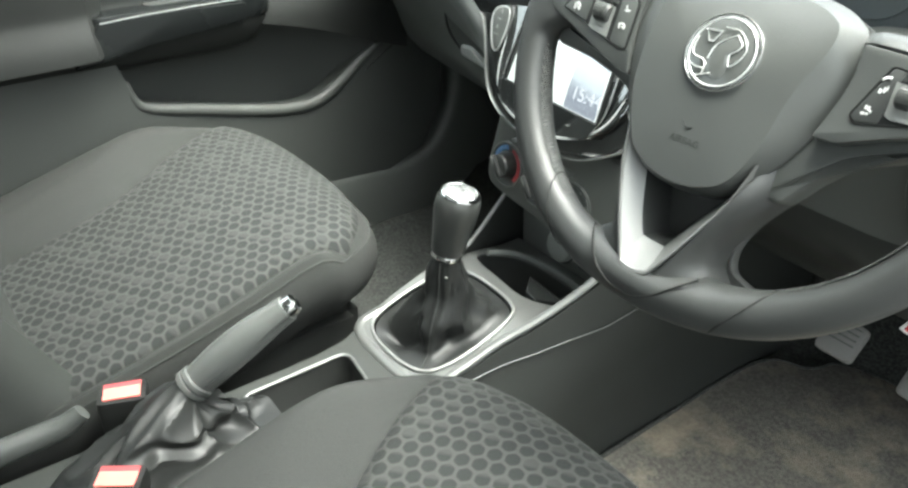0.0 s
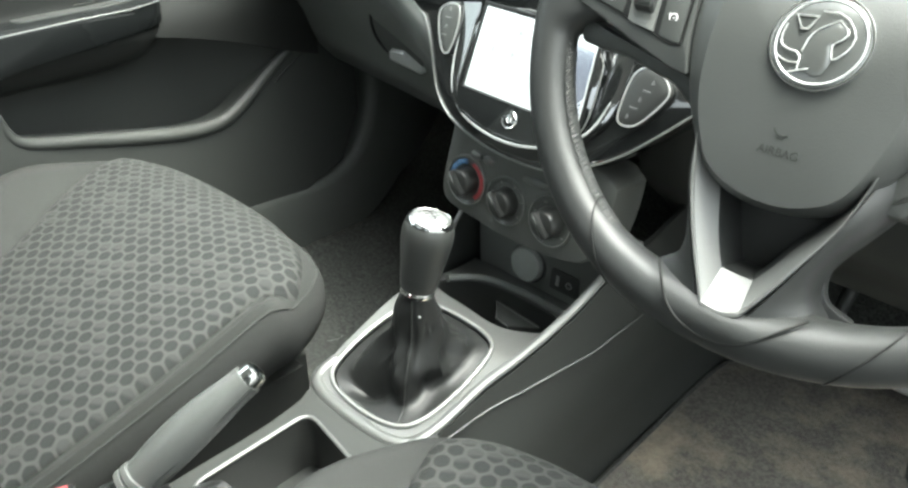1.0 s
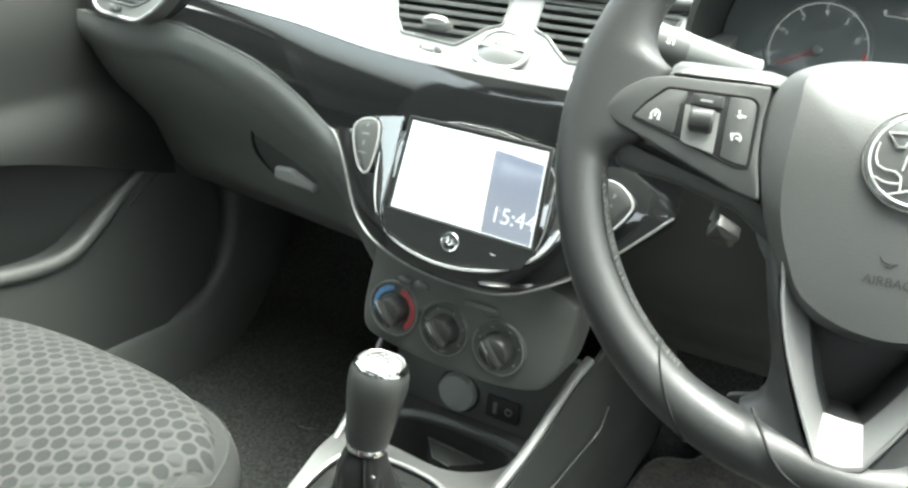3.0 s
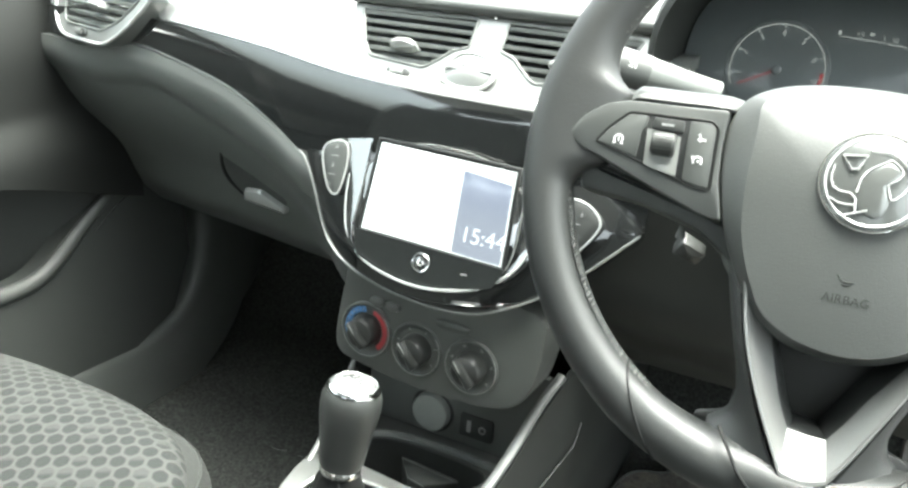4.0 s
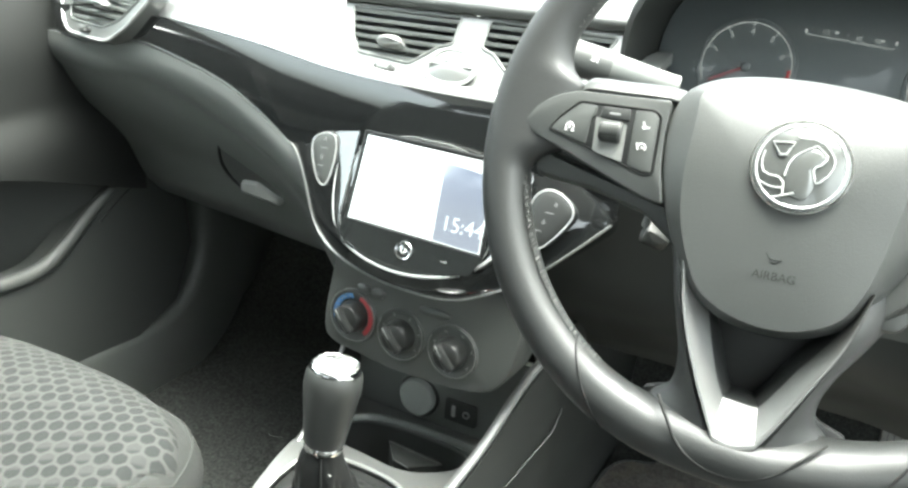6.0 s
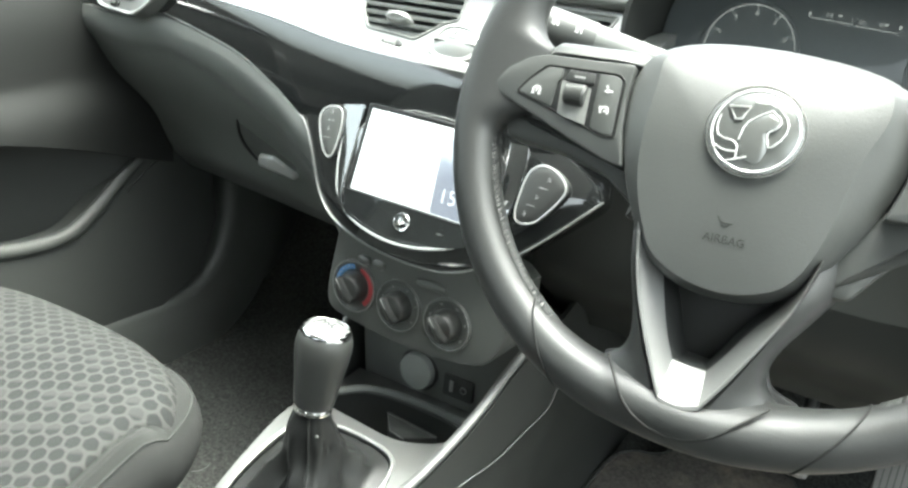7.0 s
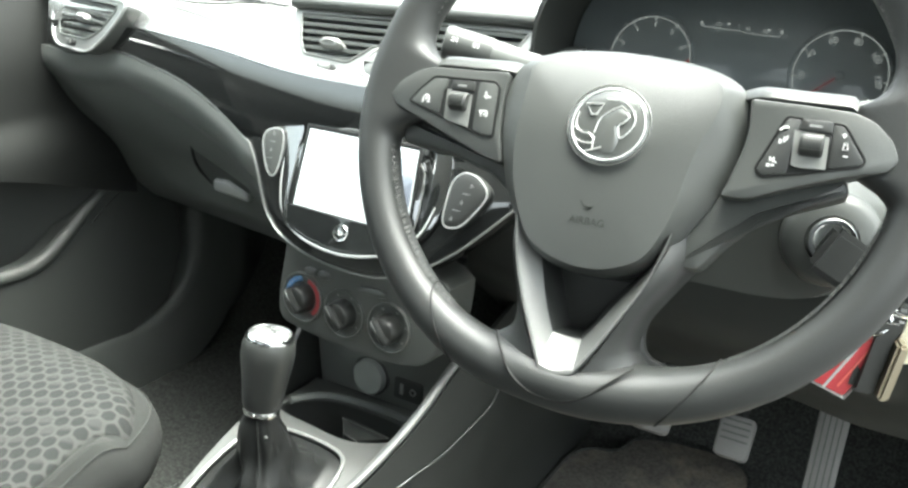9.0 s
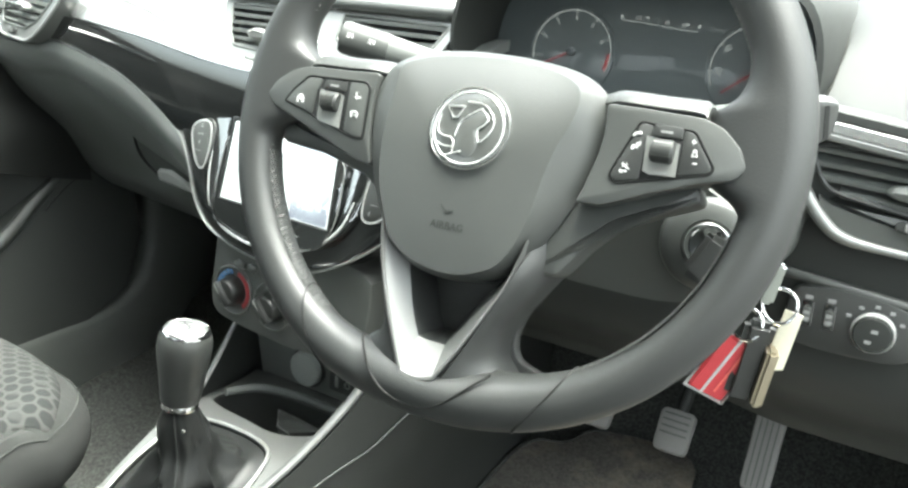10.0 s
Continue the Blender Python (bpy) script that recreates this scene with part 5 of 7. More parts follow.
def seat(name, label, cx, dy, inner):
    """inner: +1 or -1, the side of the car's middle, towards which the patterned panel is shifted."""
    s = thing(name, label, "car seat", "front seats")
    W, L, cy = 0.252, 0.30, 0.205 + dy
    outline = chaikin(PANEL, 2)
    gap = polygon_gap(outline)

    def plan(a, k, w, l, x0, e=4.0):
        c, q = math.cos(a), math.sin(a)
        r = (abs(c) ** e + abs(q) ** e) ** (-1 / e)
        return x0 + w * k * r * c, cy + l * k * r * q

    def top(x, y):
        u, yy = (x - cx) * inner, y - dy
        g = gap(u, yy)
        z = 0.178 + 0.092 * smooth01((yy + 0.05) / 0.48) - 0.018 * smooth01((yy - 0.42) / 0.08)
        z += 0.008 * math.cos(min(1.5, abs(u - 0.02) / 0.19) * 1.4)
        if u > 0:
            z += 0.024 * smooth01(g / 0.030) * smooth01((0.412 - yy) / 0.05)
        else:
            z += 0.034 * smooth01(g / 0.075) * smooth01((0.50 - yy) / 0.22)
        return z - 0.006 * math.exp(-(g / 0.007) ** 2)

    def surface(x, y):
        k = max(1e-6, ((abs(x - cx) / W) ** 4 + (abs(y - cy) / L) ** 4) ** 0.25)
        q = min(1.0, 0.95 / k)
        return top(cx + (x - cx) * q, cy + (y - cy) * q) - table(CUSHION_DROP, k)

    def ring(k, drop=0.0):
        out = []
        for a in span(0, 2 * math.pi * 131 / 132, 131):
            x, y = plan(a, k, W, L, cx)
            xi, yi = plan(a, min(k, 0.95), W, L, cx)
            out.append((x, y, top(xi, yi) - drop))
        return out

    prof = [(k, 0.0) for k in (0.03, 0.15, 0.3, 0.45, 0.55, 0.60, 0.64, 0.67, 0.70, 0.72, 0.74, 0.76, 0.78, 0.80, 0.82, 0.84)] + [(0.87, 0.001), (0.90, 0.003), (0.925, 0.006), (0.95, 0.012), (0.97, 0.020), (0.985, 0.030), (0.995, 0.042), (0.998, 0.055), (0.990, 0.070), (0.970, 0.084), (0.935, 0.096), (0.90, 0.102)]
    part("cushion", loft([ring(k, d2) for k, d2 in prof][::-1]), CLOTH, s, "grey cloth bolsters round the cushion")
    rows = []
    for k, lift in [(k, 0.0025) for k in (0.03, 0.15, 0.3, 0.45, 0.6, 0.7, 0.8, 0.87, 0.92, 0.95)] + [(0.97, 0.0028), (0.985, 0.0030), (0.997, 0.0016), (1.0, -0.003)]:
        ring_pts = []
        for u, v in outline:
            x, y = cx + inner * (0.02 + (u - 0.02) * k), dy + 0.23 + (v - 0.23) * k
            ring_pts.append((x, y, surface(x, y) + lift))
        rows.append(ring_pts)
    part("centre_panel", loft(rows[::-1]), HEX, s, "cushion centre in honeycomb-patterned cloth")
    part("bolster_seam", sweep(ring(0.972, 0.0205), 0.0013, 6, True), CLOTH_DARK, s, "dark stitched seam round the bolster")
    part("base", box(cx - W + 0.055, cx + W - 0.055, cy - L + 0.04, cy + L - 0.06, -0.03, 0.145, 0.015), BLACK, s, "dark plastic seat base")
    # backrest: a leaning, padded slab with side bolsters
    rows = []
    for t in span(0, 1, 12):
        yb = 0.075 + dy - 0.30 * t
        zb = 0.16 + 0.62 * t
        w = lerp(0.235, 0.20, t)
        sec = []
        for a in span(0, 2 * math.pi * 39 / 40, 39):
            c, q = math.cos(a), math.sin(a)
            r = (abs(c) ** 4 + abs(q) ** 4) ** (-0.25)
            u = r * c
            yy = 0.06 * r * q + (0.035 * math.exp(-((abs(u) - 0.85) / 0.2) ** 2) if q > 0 else 0)
            sec.append((cx + w * u, yb - 0.06 + yy, zb))
        rows.append(sec)
    part("backrest", loft(rows), CLOTH_DARK, s, "grey cloth backrest with side bolsters")
    part("headrest", pillow(chaikin([(-0.12, -0.07), (0.12, -0.07), (0.10, 0.08), (-0.10, 0.08)], 2), -0.04, 0.03, 0.01, basis((cx, -0.36 + dy, 0.90), (1, 0, 0), (0, -0.3, 1)), 0.02), CLOTH, s)
    return s


passenger_seat = seat("front_seat", "grey cloth passenger seat with honeycomb-patterned cushion", -0.345, 0.0, 1)
seat("front_seat", "grey cloth driver seat with honeycomb-patterned cushion", 0.345, -0.065, 1)


part("side_trim", sweep([(-0.0865, -0.06, 0.184), (-0.0850, -0.01, 0.188), (-0.0825, 0.030, 0.191), (-0.0785, 0.056, 0.196), (-0.0745, 0.073, 0.208)], lambda t: 0.0115 - 0.004 * t ** 3, 12, flat=1.3), PLASTIC, passenger_seat, "grey plastic cover beside the buckle")


def buckle(at, along, up):
    b = thing("seat_belt_buckle", "black seat belt buckle with a red release button", "seat belt buckle", "seat belt buckles")
    x = Vector(along).normalized()
    y = Vector(up).cross(x)
    m = basis(at, x, y)
    part("stalk", box(-0.012, 0.012, -0.006, 0.006, -0.12, -0.07, 0.003, m), BLACK, b)
    part("body", loft([[m @ Vector((px * kx, py * ky, h)) for px, py in rounded([(-1, -1), (1, -1), (1, 1), (-1, 1)], 0.25, 4)] for h, kx, ky in ((-0.105, 0.017, 0.010), (-0.08, 0.021, 0.0135), (-0.03, 0.0235, 0.0160), (-0.004, 0.0240, 0.0165), (0.0005, 0.0232, 0.0158))]), BUCKLE_BLACK, b)
    part("release_button", box(-0.0200, 0.0200, -0.0125, 0.0100, -0.012, 0.0022, 0.002, m), BUCKLE_RED, b, "salmon red release button")
    part("slot", box(-0.0185, 0.0185, 0.0075, 0.0135, -0.001, 0.0026, 0.0, m), RED_PRINT, b, "dark slot beside the button")


buckle((-0.064, 0.112, 0.221), (0.36, 0.93, 0.0), (0.10, 0.30, 0.95))
buckle((0.030, 0.0745, 0.203), (0.57, 0.82, 0.0), (0.10, 0.15, 0.98))

# ---- steering wheel ----
WO = Vector((0.347, 0.4405, 0.631))
ya, ti = radians(4.4), radians(23.7)
WU = Vector((math.cos(ya), math.sin(ya), 0))
WV = Vector((-math.sin(ya) * math.sin(ti), math.cos(ya) * math.sin(ti), math.cos(ti)))
WM = basis(WO, WU, WV)
wheel = thing("steering_wheel", "black leather three-spoke steering wheel with silver lower spoke", "steering wheel")
R0 = 0.160


# the rim by its angle: radius, thickness, depth, and the leather that widens to meet the side spokes
RIM_R = [(60, 0.165), (150, 0.1652), (172, 0.1675), (190, 0.169), (235, 0.169), (250, 0.1655), (262, 0.160), (280, 0.160), (292, 0.163), (305, 0.1655), (330, 0.167), (368, 0.167), (420, 0.165)]
RIM_T = [(60, 0.0152), (172, 0.0150), (190, 0.0147), (235, 0.0147), (250, 0.0163), (262, 0.0187), (280, 0.0187), (292, 0.0168), (305, 0.0152), (330, 0.0147), (420, 0.0152)]
RIM_H = [(60, -0.0145), (235, -0.0145), (262, -0.0125), (280, -0.0125), (305, -0.0145), (420, -0.0145)]
RIM_WEB = [(60, 0.0), (156, 0.0), (160, 0.002), (163, 0.0055), (166, 0.0125), (168.5, 0.0245), (184.5, 0.0230), (187, 0.0090), (190, 0.0), (240, 0.0)]


def rim_deg(a):
    return (math.degrees(a) - 60) % 360 + 60


def rim_pt(a, r=R0, h=0.0):
    d = rim_deg(a)
    q = table(RIM_R, d) + r - R0
    return WM @ Vector((q * math.cos(a), q * math.sin(a), table(RIM_H, d) + h))


def rim_bm(a0, a1, n):
    rings = []
    for i in range(n + 1):
        a = a0 + (a1 - a0) * i / n
        low = max(0.0, -math.sin(a))
        d = rim_deg(a)
        t = table(RIM_T, d)
        web = table(RIM_WEB, d) if d < 240 else table(RIM_WEB, min(240, 540 - d)) if d > 300 else 0.0
        if d < 120:
            web = table(RIM_WEB, 180 - d)
        c, e, nn = rim_pt(a), (rim_pt(a) - rim_pt(a, R0 - 0.01)).normalized(), WM.col[2].to_3d()
        ring = []
        for b in span(0, 2 * math.pi * 23 / 24, 23):
            q = t * (1 - 0.28 * low ** 25 * max(0.0, -math.cos(b)) * (1 if math.sin(b) > 0 else 0))
            ring.append(c + e * (q + (web if math.cos(b) < 0 else 0.0)) * math.cos(b) + nn * q * 1.05 * math.sin(b))
        rings.append(ring)
    return rings


full = rim_bm(0, 2 * math.pi, 300)
bm = loft(full, caps=False)
bmesh.ops.remove_doubles(bm, verts=bm.verts[:], dist=1e-5)
part("rim", bm, LEATHER, wheel, "black leather rim")
PERF = mat("perforated_leather", (0.036, 0.038, 0.036), 0.42, grain=900, bump=0.1)
pn, pl = PERF.node_tree.nodes, PERF.node_tree.links
vor = pn.new("ShaderNodeTexVoronoi")
vor.inputs["Scale"].default_value, vor.inputs["Randomness"].default_value = 430, 0.15
ptc = pn.new("ShaderNodeTexCoord")
pl.new(ptc.outputs["Object"], vor.inputs["Vector"])
pb = pn.new("ShaderNodeBump")
pb.inputs["Strength"].default_value, pb.inputs["Distance"].default_value = 0.8, 0.002
pl.new(vor.outputs["Distance"], pb.inputs["Height"])
pl.new(pb.outputs[0], pn["Principled BSDF"].inputs["Normal"])
for a0, a1 in ((193, 236), (-13, -55)):
    rows = []
    for a in span(radians(a0), radians(a1), 40):
        c, e, nn = rim_pt(a), (rim_pt(a) - rim_pt(a, R0 - 0.01)).normalized(), WM.col[2].to_3d()
        tt = table(RIM_T, rim_deg(a)) + 0.0003
        rows.append([c + e * tt * math.cos(q) + nn * tt * 1.05 * math.sin(q) for q in span(radians(152), radians(235), 10)])
    part("perforated_grip", loft(rows, closed=False), PERF, wheel, "perforated leather grip zone")
for a in (-123, -64.5):
    slant = radians(8) * (1 if a > -90 else -1)
    seam_path = []
    for b in span(-0.6, math.pi + 0.6, 24):
        aa = radians(a) - slant * math.cos(b)
        tt = table(RIM_T, rim_deg(aa)) + 0.0002
        seam_path.append(rim_pt(aa) + (rim_pt(aa) - rim_pt(aa, R0 - 0.01)).normalized() * tt * math.cos(b) + WM.col[2].to_3d() * 1.05 * tt * math.sin(b))
    part("seam", sweep(seam_path, 0.0007, 6, up=tuple(WU)), BUCKLE_BLACK, wheel, "stitched seam across the rim")
st = bmesh.new()
for a0, a1 in ((128, 157), (191, 236), (52, 23), (-11, -56)):
    for i in range(int(abs(a1 - a0) / 1.6)):
        a = radians(a0 + (a1 - a0) * (i + 0.5) / int(abs(a1 - a0) / 1.6))
        e = (rim_pt(a) - rim_pt(a, R0 - 0.01)).normalized()
        tt = table(RIM_T, rim_deg(a)) + 0.0001
        c = rim_pt(a) - e * tt * math.cos(0.33) + WM.col[2].to_3d() * tt * 1.05 * math.sin(0.33)
        tn = (rim_pt(a + 0.01) - rim_pt(a)).normalized()
        mm = basis(c, tn + e * (0.8 if i % 2 else -0.8), e)
        st2 = box(-0.0013, 0.0013, -0.00025, 0.00025, -0.0003, 0.0003, 0, mm)
        st = join(st, st2)
tagged(part("stitching", st, THREAD, wheel, "grey stitches along the inside of the rim"), kind="stuff")


def flat(poly, h0, h1, bevel=0.002):
    return slab(poly, h0, h1, WM, bevel)


lsp = rounded([(-0.158, 0.001), (-0.150, 0.0115), (-0.139, 0.0190), (-0.127, 0.0222), (-0.100, 0.0226), (-0.0748, 0.0236), (-0.0750, 0.0180), (-0.0754, 0.004), (-0.0735, -0.015), (-0.0683, -0.0345), (-0.080, -0.0325), (-0.105, -0.0235), (-0.133, -0.0125), (-0.150, -0.0065)][::-1], 0.003)
rsp = rounded([(0.151, -0.002), (0.146, 0.0085), (0.136, 0.0175), (0.125, 0.0215), (0.100, 0.0225), (0.0722, 0.0232), (0.0726, 0.018), (0.0739, 0.006), (0.0729, -0.006), (0.0677, -0.027), (0.0650, -0.0340), (0.080, -0.0335), (0.105, -0.0225), (0.131, -0.0125), (0.146, -0.009)], 0.003)
for sp in (lsp, rsp):
    part("spoke", flat(sp, -0.022, 0.0, 0.0014), PAD, wheel, "dark grey side spoke")
web_l = [(-0.150, -0.010), (-0.116, -0.0185), (-0.07, -0.031), (-0.05, -0.034), (-0.05, -0.062), (-0.066, -0.050), (-0.080, -0.040), (-0.114, -0.031), (-0.148, -0.028)]
web_r = [(0.05, -0.030), (0.082, -0.0265), (0.128, -0.0120), (0.1315, -0.022), (0.105, -0.034), (0.087, -0.043), (0.072, -0.060), (0.060, -0.078), (0.044, -0.078)][::-1]
for web in (web_l, web_r):
    part("spoke_underside", slab(rounded(web, 0.004), -0.036, -0.0125, WM, 0.004), PLASTIC, wheel, "lower ledge behind the spoke")
for sx in (-1, 1):
    rows = []
    for u, dv, dh in ((0.0640, 0.0002, -0.0160), (0.0715, 0.0005, -0.0065), (0.0770, 0.0005, -0.0010), (0.085, 0.0004, 0.0), (0.100, 0.0, 0.0), (0.118, 0.0, 0.0), (0.124, -0.0004, 0.0), (0.1265, -0.0025, 0.0)):
        rows.append([WM @ Vector((sx * u, v + dv, h + dh)) for v, h in ((0.0222, -0.006), (0.0236, -0.0012), (0.0243, -0.0006), (0.0258, -0.0012), (0.0290, -0.0042), (0.0318, -0.0085), (0.0336, -0.0140), (0.0342, -0.027), (0.0222, -0.027))])
    part("spoke_top", loft(rows), PAD, wheel, "rounded top edge of the spoke")


def rim_front(r):
    return -0.0125 + 1.05 * math.sqrt(max(0.0, 0.0187 ** 2 - (r - R0) ** 2))


# lower spoke: two leather flanks that slope back from the V insert to the rim
lo_half = [(0.050, -0.060), (0.047, -0.090), (0.038, -0.112), (0.036, -0.124), (0.040, -0.136), (0.06, -0.142), (0.05, -0.150)]
part("spoke", flat(rounded([(-x - 0.006, y) for x, y in lo_half] + [(x - 0.006, y) for x, y in lo_half[::-1]], 0.006), -0.062, -0.0525, 0.002), LEATHER, wheel, "leather-covered lower spoke")
FLANKS = (([(-0.0550, -0.050), (-0.0475, -0.087), (-0.0365, -0.117), (-0.0275, -0.137), (-0.0178, -0.1545)],
           [(-0.0640, -0.046), (-0.0520, -0.090), (-0.0445, -0.114), (-0.0450, -0.132), (-0.0560, -0.140)]),
          ([(0.0470, -0.046), (0.0400, -0.081), (0.0240, -0.118), (0.0140, -0.138), (0.0050, -0.1535)],
           [(0.0700, -0.050), (0.0510, -0.086), (0.0330, -0.114), (0.0300, -0.132), (0.0400, -0.142)]))
for v_edge, l_edge in FLANKS:
    rows = []
    for (vx, vy), (lx, ly) in zip(chaikin(v_edge, 2, False), chaikin(l_edge, 2, False)):
        sink = -0.0125 * smooth01((vy + 0.084) / 0.030)
        rows.append([WM @ Vector((lerp(lx, vx, k), lerp(ly, vy, k), h + sink)) for k, h in ((0, -0.046), (0, -0.022), (0.12, -0.0135), (0.35, -0.0065), (0.65, -0.0010), (0.94, 0.0016), (1, 0.0010), (1, -0.040))])
    part("spoke_flank", loft(rows), LEATHER, wheel, "leather flank of the lower spoke")
seam_pts = [(-0.0490, -0.137), (-0.042, -0.147), (-0.034, -0.160), (-0.021, -0.1685), (-0.007, -0.1705), (0.004, -0.1690), (0.016, -0.162), (0.028, -0.150), (0.038, -0.140)]
part("lower_seam", sweep([WM @ Vector((x, y, max(0.0002, rim_front(math.hypot(x, y))) - 0.0001)) for x, y in chaikin(seam_pts, 2, False)], 0.0009, 8), BUCKLE_BLACK, wheel, "dark seam round the lower spoke")
# V-shaped silver insert: three facets that slope down into a dark recess, with a raised lip outside
V_OUT = [(-0.0520, -0.060), (-0.0472, -0.087), (-0.0362, -0.116), (-0.0170, -0.1540), (-0.0065, -0.1565), (0.0042, -0.1525), (0.0130, -0.138), (0.0232, -0.118), (0.0350, -0.094), (0.0392, -0.081), (0.0440, -0.060)]
V_IN = [(-0.0370, -0.072), (-0.0280, -0.104), (-0.0218, -0.121), (-0.0165, -0.131), (-0.0080, -0.132), (0.0020, -0.132), (0.0095, -0.121), (0.0172, -0.107), (0.0285, -0.091), (0.0345, -0.081), (0.0405, -0.066)]
V_LIP = [0.0030, 0.0030, 0.0035, 0.0050, 0.0052, 0.0050, 0.0042, 0.0035, 0.0030, 0.0030, 0.0030]
V_PROFILE = ((0, -0.012, 0), (0, -0.0008, 1), (0.05, 0.0, 1), (0.14, -0.0002, 1), (0.19, -0.0018, 1), (1, -0.0100, 0), (1.02, -0.0160, 0))
for i0, i1, lab in ((0, 4, "bright arm of the silver V insert"), (3, 6, "lower facet of the silver V insert"), (5, 11, "bright arm of the silver V insert")):
    so, si = chaikin(V_OUT[i0:i1], 2, False), chaikin(V_IN[i0:i1], 2, False)
    su = [p[0] for p in chaikin([(u, 0.0) for u in V_LIP[i0:i1]], 2, False)]
    rows = [[WM @ Vector((lerp(o[0], i[0], k), lerp(o[1], i[1], k), h + u * f)) for k, h, f in V_PROFILE] for o, i, u in zip(so, si, su)]
    part("silver_insert", loft(rows), V_SILVER, wheel, lab, fold=15)

rec = V_IN[:]
part("recess_wall", loft([[WM @ Vector((x, y, h)) for x, y in inset(rec, dd)] for dd, h in ((0.0, -0.0102), (0.0035, -0.0180), (0.005, -0.0420))], closed=False, caps=False), LEATHER, wheel, "dark wall inside the V")
part("insert_centre", flat([(-0.046, -0.060), (-0.018, -0.134), (0.004, -0.134), (0.044, -0.060)], -0.052, -0.040, 0.001), BLACK, wheel, "dark recess inside the V")
pad_right = [(0.020, 0.0445), (0.040, 0.0420), (0.056, 0.037), (0.0675, 0.0295), (0.0715, 0.018), (0.0728, 0.006), (0.0718, -0.006), (0.0665, -0.027), (0.0585, -0.045), (0.0465, -0.066), (0.035, -0.082), (0.018, -0.0905)]
pad_left = [(-0.014, -0.0925), (-0.030, -0.0885), (-0.046, -0.077), (-0.0545, -0.063), (-0.0610, -0.051), (-0.0675, -0.036), (-0.0730, -0.015), (-0.0750, 0.004), (-0.0745, 0.018), (-0.069, 0.0315), (-0.056, 0.039), (-0.040, 0.0430), (-0.020, 0.0450)]
pad_pts = [(0.0, 0.0455)] + pad_right + [(0.002, -0.0930)] + pad_left
pad_out = chaikin(pad_pts, 2)
# inner edge of the sloping facets at both sides of the cover
FACET_R = [(-0.090, 0.004), (-0.066, 0.009), (-0.045, 0.0150), (-0.027, 0.0210), (-0.006, 0.0220), (0.006, 0.0180), (0.018, 0.0140), (0.030, 0.0120), (0.045, 0.002)]
FACET_L = [(-0.092, 0.002), (-0.066, 0.006), (-0.045, 0.008), (-0.012, 0.0130), (0.0026, 0.0148), (0.0156, 0.0150), (0.0257, 0.0115), (0.0315, 0.0080), (0.045, 0.002)]
pad_fold = chaikin([(x - table(FACET_R, y) if x > 0.01 else x + table(FACET_L, y) if x < -0.01 else x, y - 0.0055 * smooth01((y - 0.022) / 0.02) + 0.004 * smooth01((-0.070 - y) / 0.02)) for x, y in pad_pts], 2)


def airbag_bm():
    def turn(x, y, h):
        """The cover rolls back towards its upper edge."""
        drop = 0.018 * max(0.0, (y + 0.020) / 0.066) ** 2.2 * (1 - (abs(x) / 0.082) ** 4)
        return (x, y + 0.19 * drop, h - drop)

    edge = [lerp(-0.0030, -0.0105, smooth01((x + 0.05) / 0.1)) for x, y in pad_out]
    rows = [[(x, y, -0.032) for x, y in pad_out]]
    for k, h in ((0.0, 0.0), (0.02, 0.0006), (0.08, 0.0016)):
        rows.append([turn(lerp(a[0], b[0], k), lerp(a[1], b[1], k), g + h) for a, b, g in zip(pad_out, pad_fold, edge)])
    for k in (0.5, 0.9):
        rows.append([turn(lerp(a[0], b[0], k), lerp(a[1], b[1], k), lerp(g + 0.0016, 0.0056, k)) for a, b, g in zip(pad_out, pad_fold, edge)])
    for i in range(12):
        k = 1 - i / 12
        rows.append([turn(x * k - 0.003 * (1 - k), -0.03 + (y + 0.03) * k, 0.0058 + 0.0034 * (1 - k * k)) for x, y in pad_fold])

    return loft(rows, m=WM)

part("airbag_cover", airbag_bm(), PAD, wheel, "smooth dark grey airbag cover", fold=14)
part("cover_gap", slab(inset(pad_out, -0.0013), -0.040, -0.0300, WM, 0.0004), BLACK, wheel, "dark gap round the airbag cover")
lettering("airbag_lettering", "AIRBAG", 0.0062, WM @ Matrix.Translation((-0.0045, -0.0618, 0.00818)) @ Matrix.Rotation(radians(3), 4, 'X'), CONSOLE, wheel, depth=0.0002)
part("horn_mark", sweep([WM @ Vector((x - 0.0058, y, 0.0087)) for x, y in ((-0.0044, -0.0500), (-0.0026, -0.0524), (0.0, -0.0532), (0.0040, -0.0524), (0.0010, -0.0546), (-0.0018, -0.0544))], 0.00035, 6), CONSOLE, wheel)
BM = WM @ Matrix.Translation((-0.003, -0.0038, 0.0072)) @ Matrix.Rotation(radians(-7), 4, 'X')
badge = part("badge", lathe([(0.0245, -0.002), (0.0245, 0.001), (0.023, 0.002), (0.001, 0.0018)], BM, 40), BADGE, wheel, "round dark badge with a chrome ring")
part("chrome_ring", lathe([(0.0252, -0.002), (0.0252, 0.0010), (0.0248, 0.0018), (0.0241, 0.0019), (0.0236, 0.0012)], BM, 52), CHROME, badge)
part("inner_ring", lathe([(0.0222, 0.0006), (0.0222, 0.0022), (0.0217, 0.0026), (0.0211, 0.0022), (0.0211, 0.0006)], BM, 52), SATIN, badge)
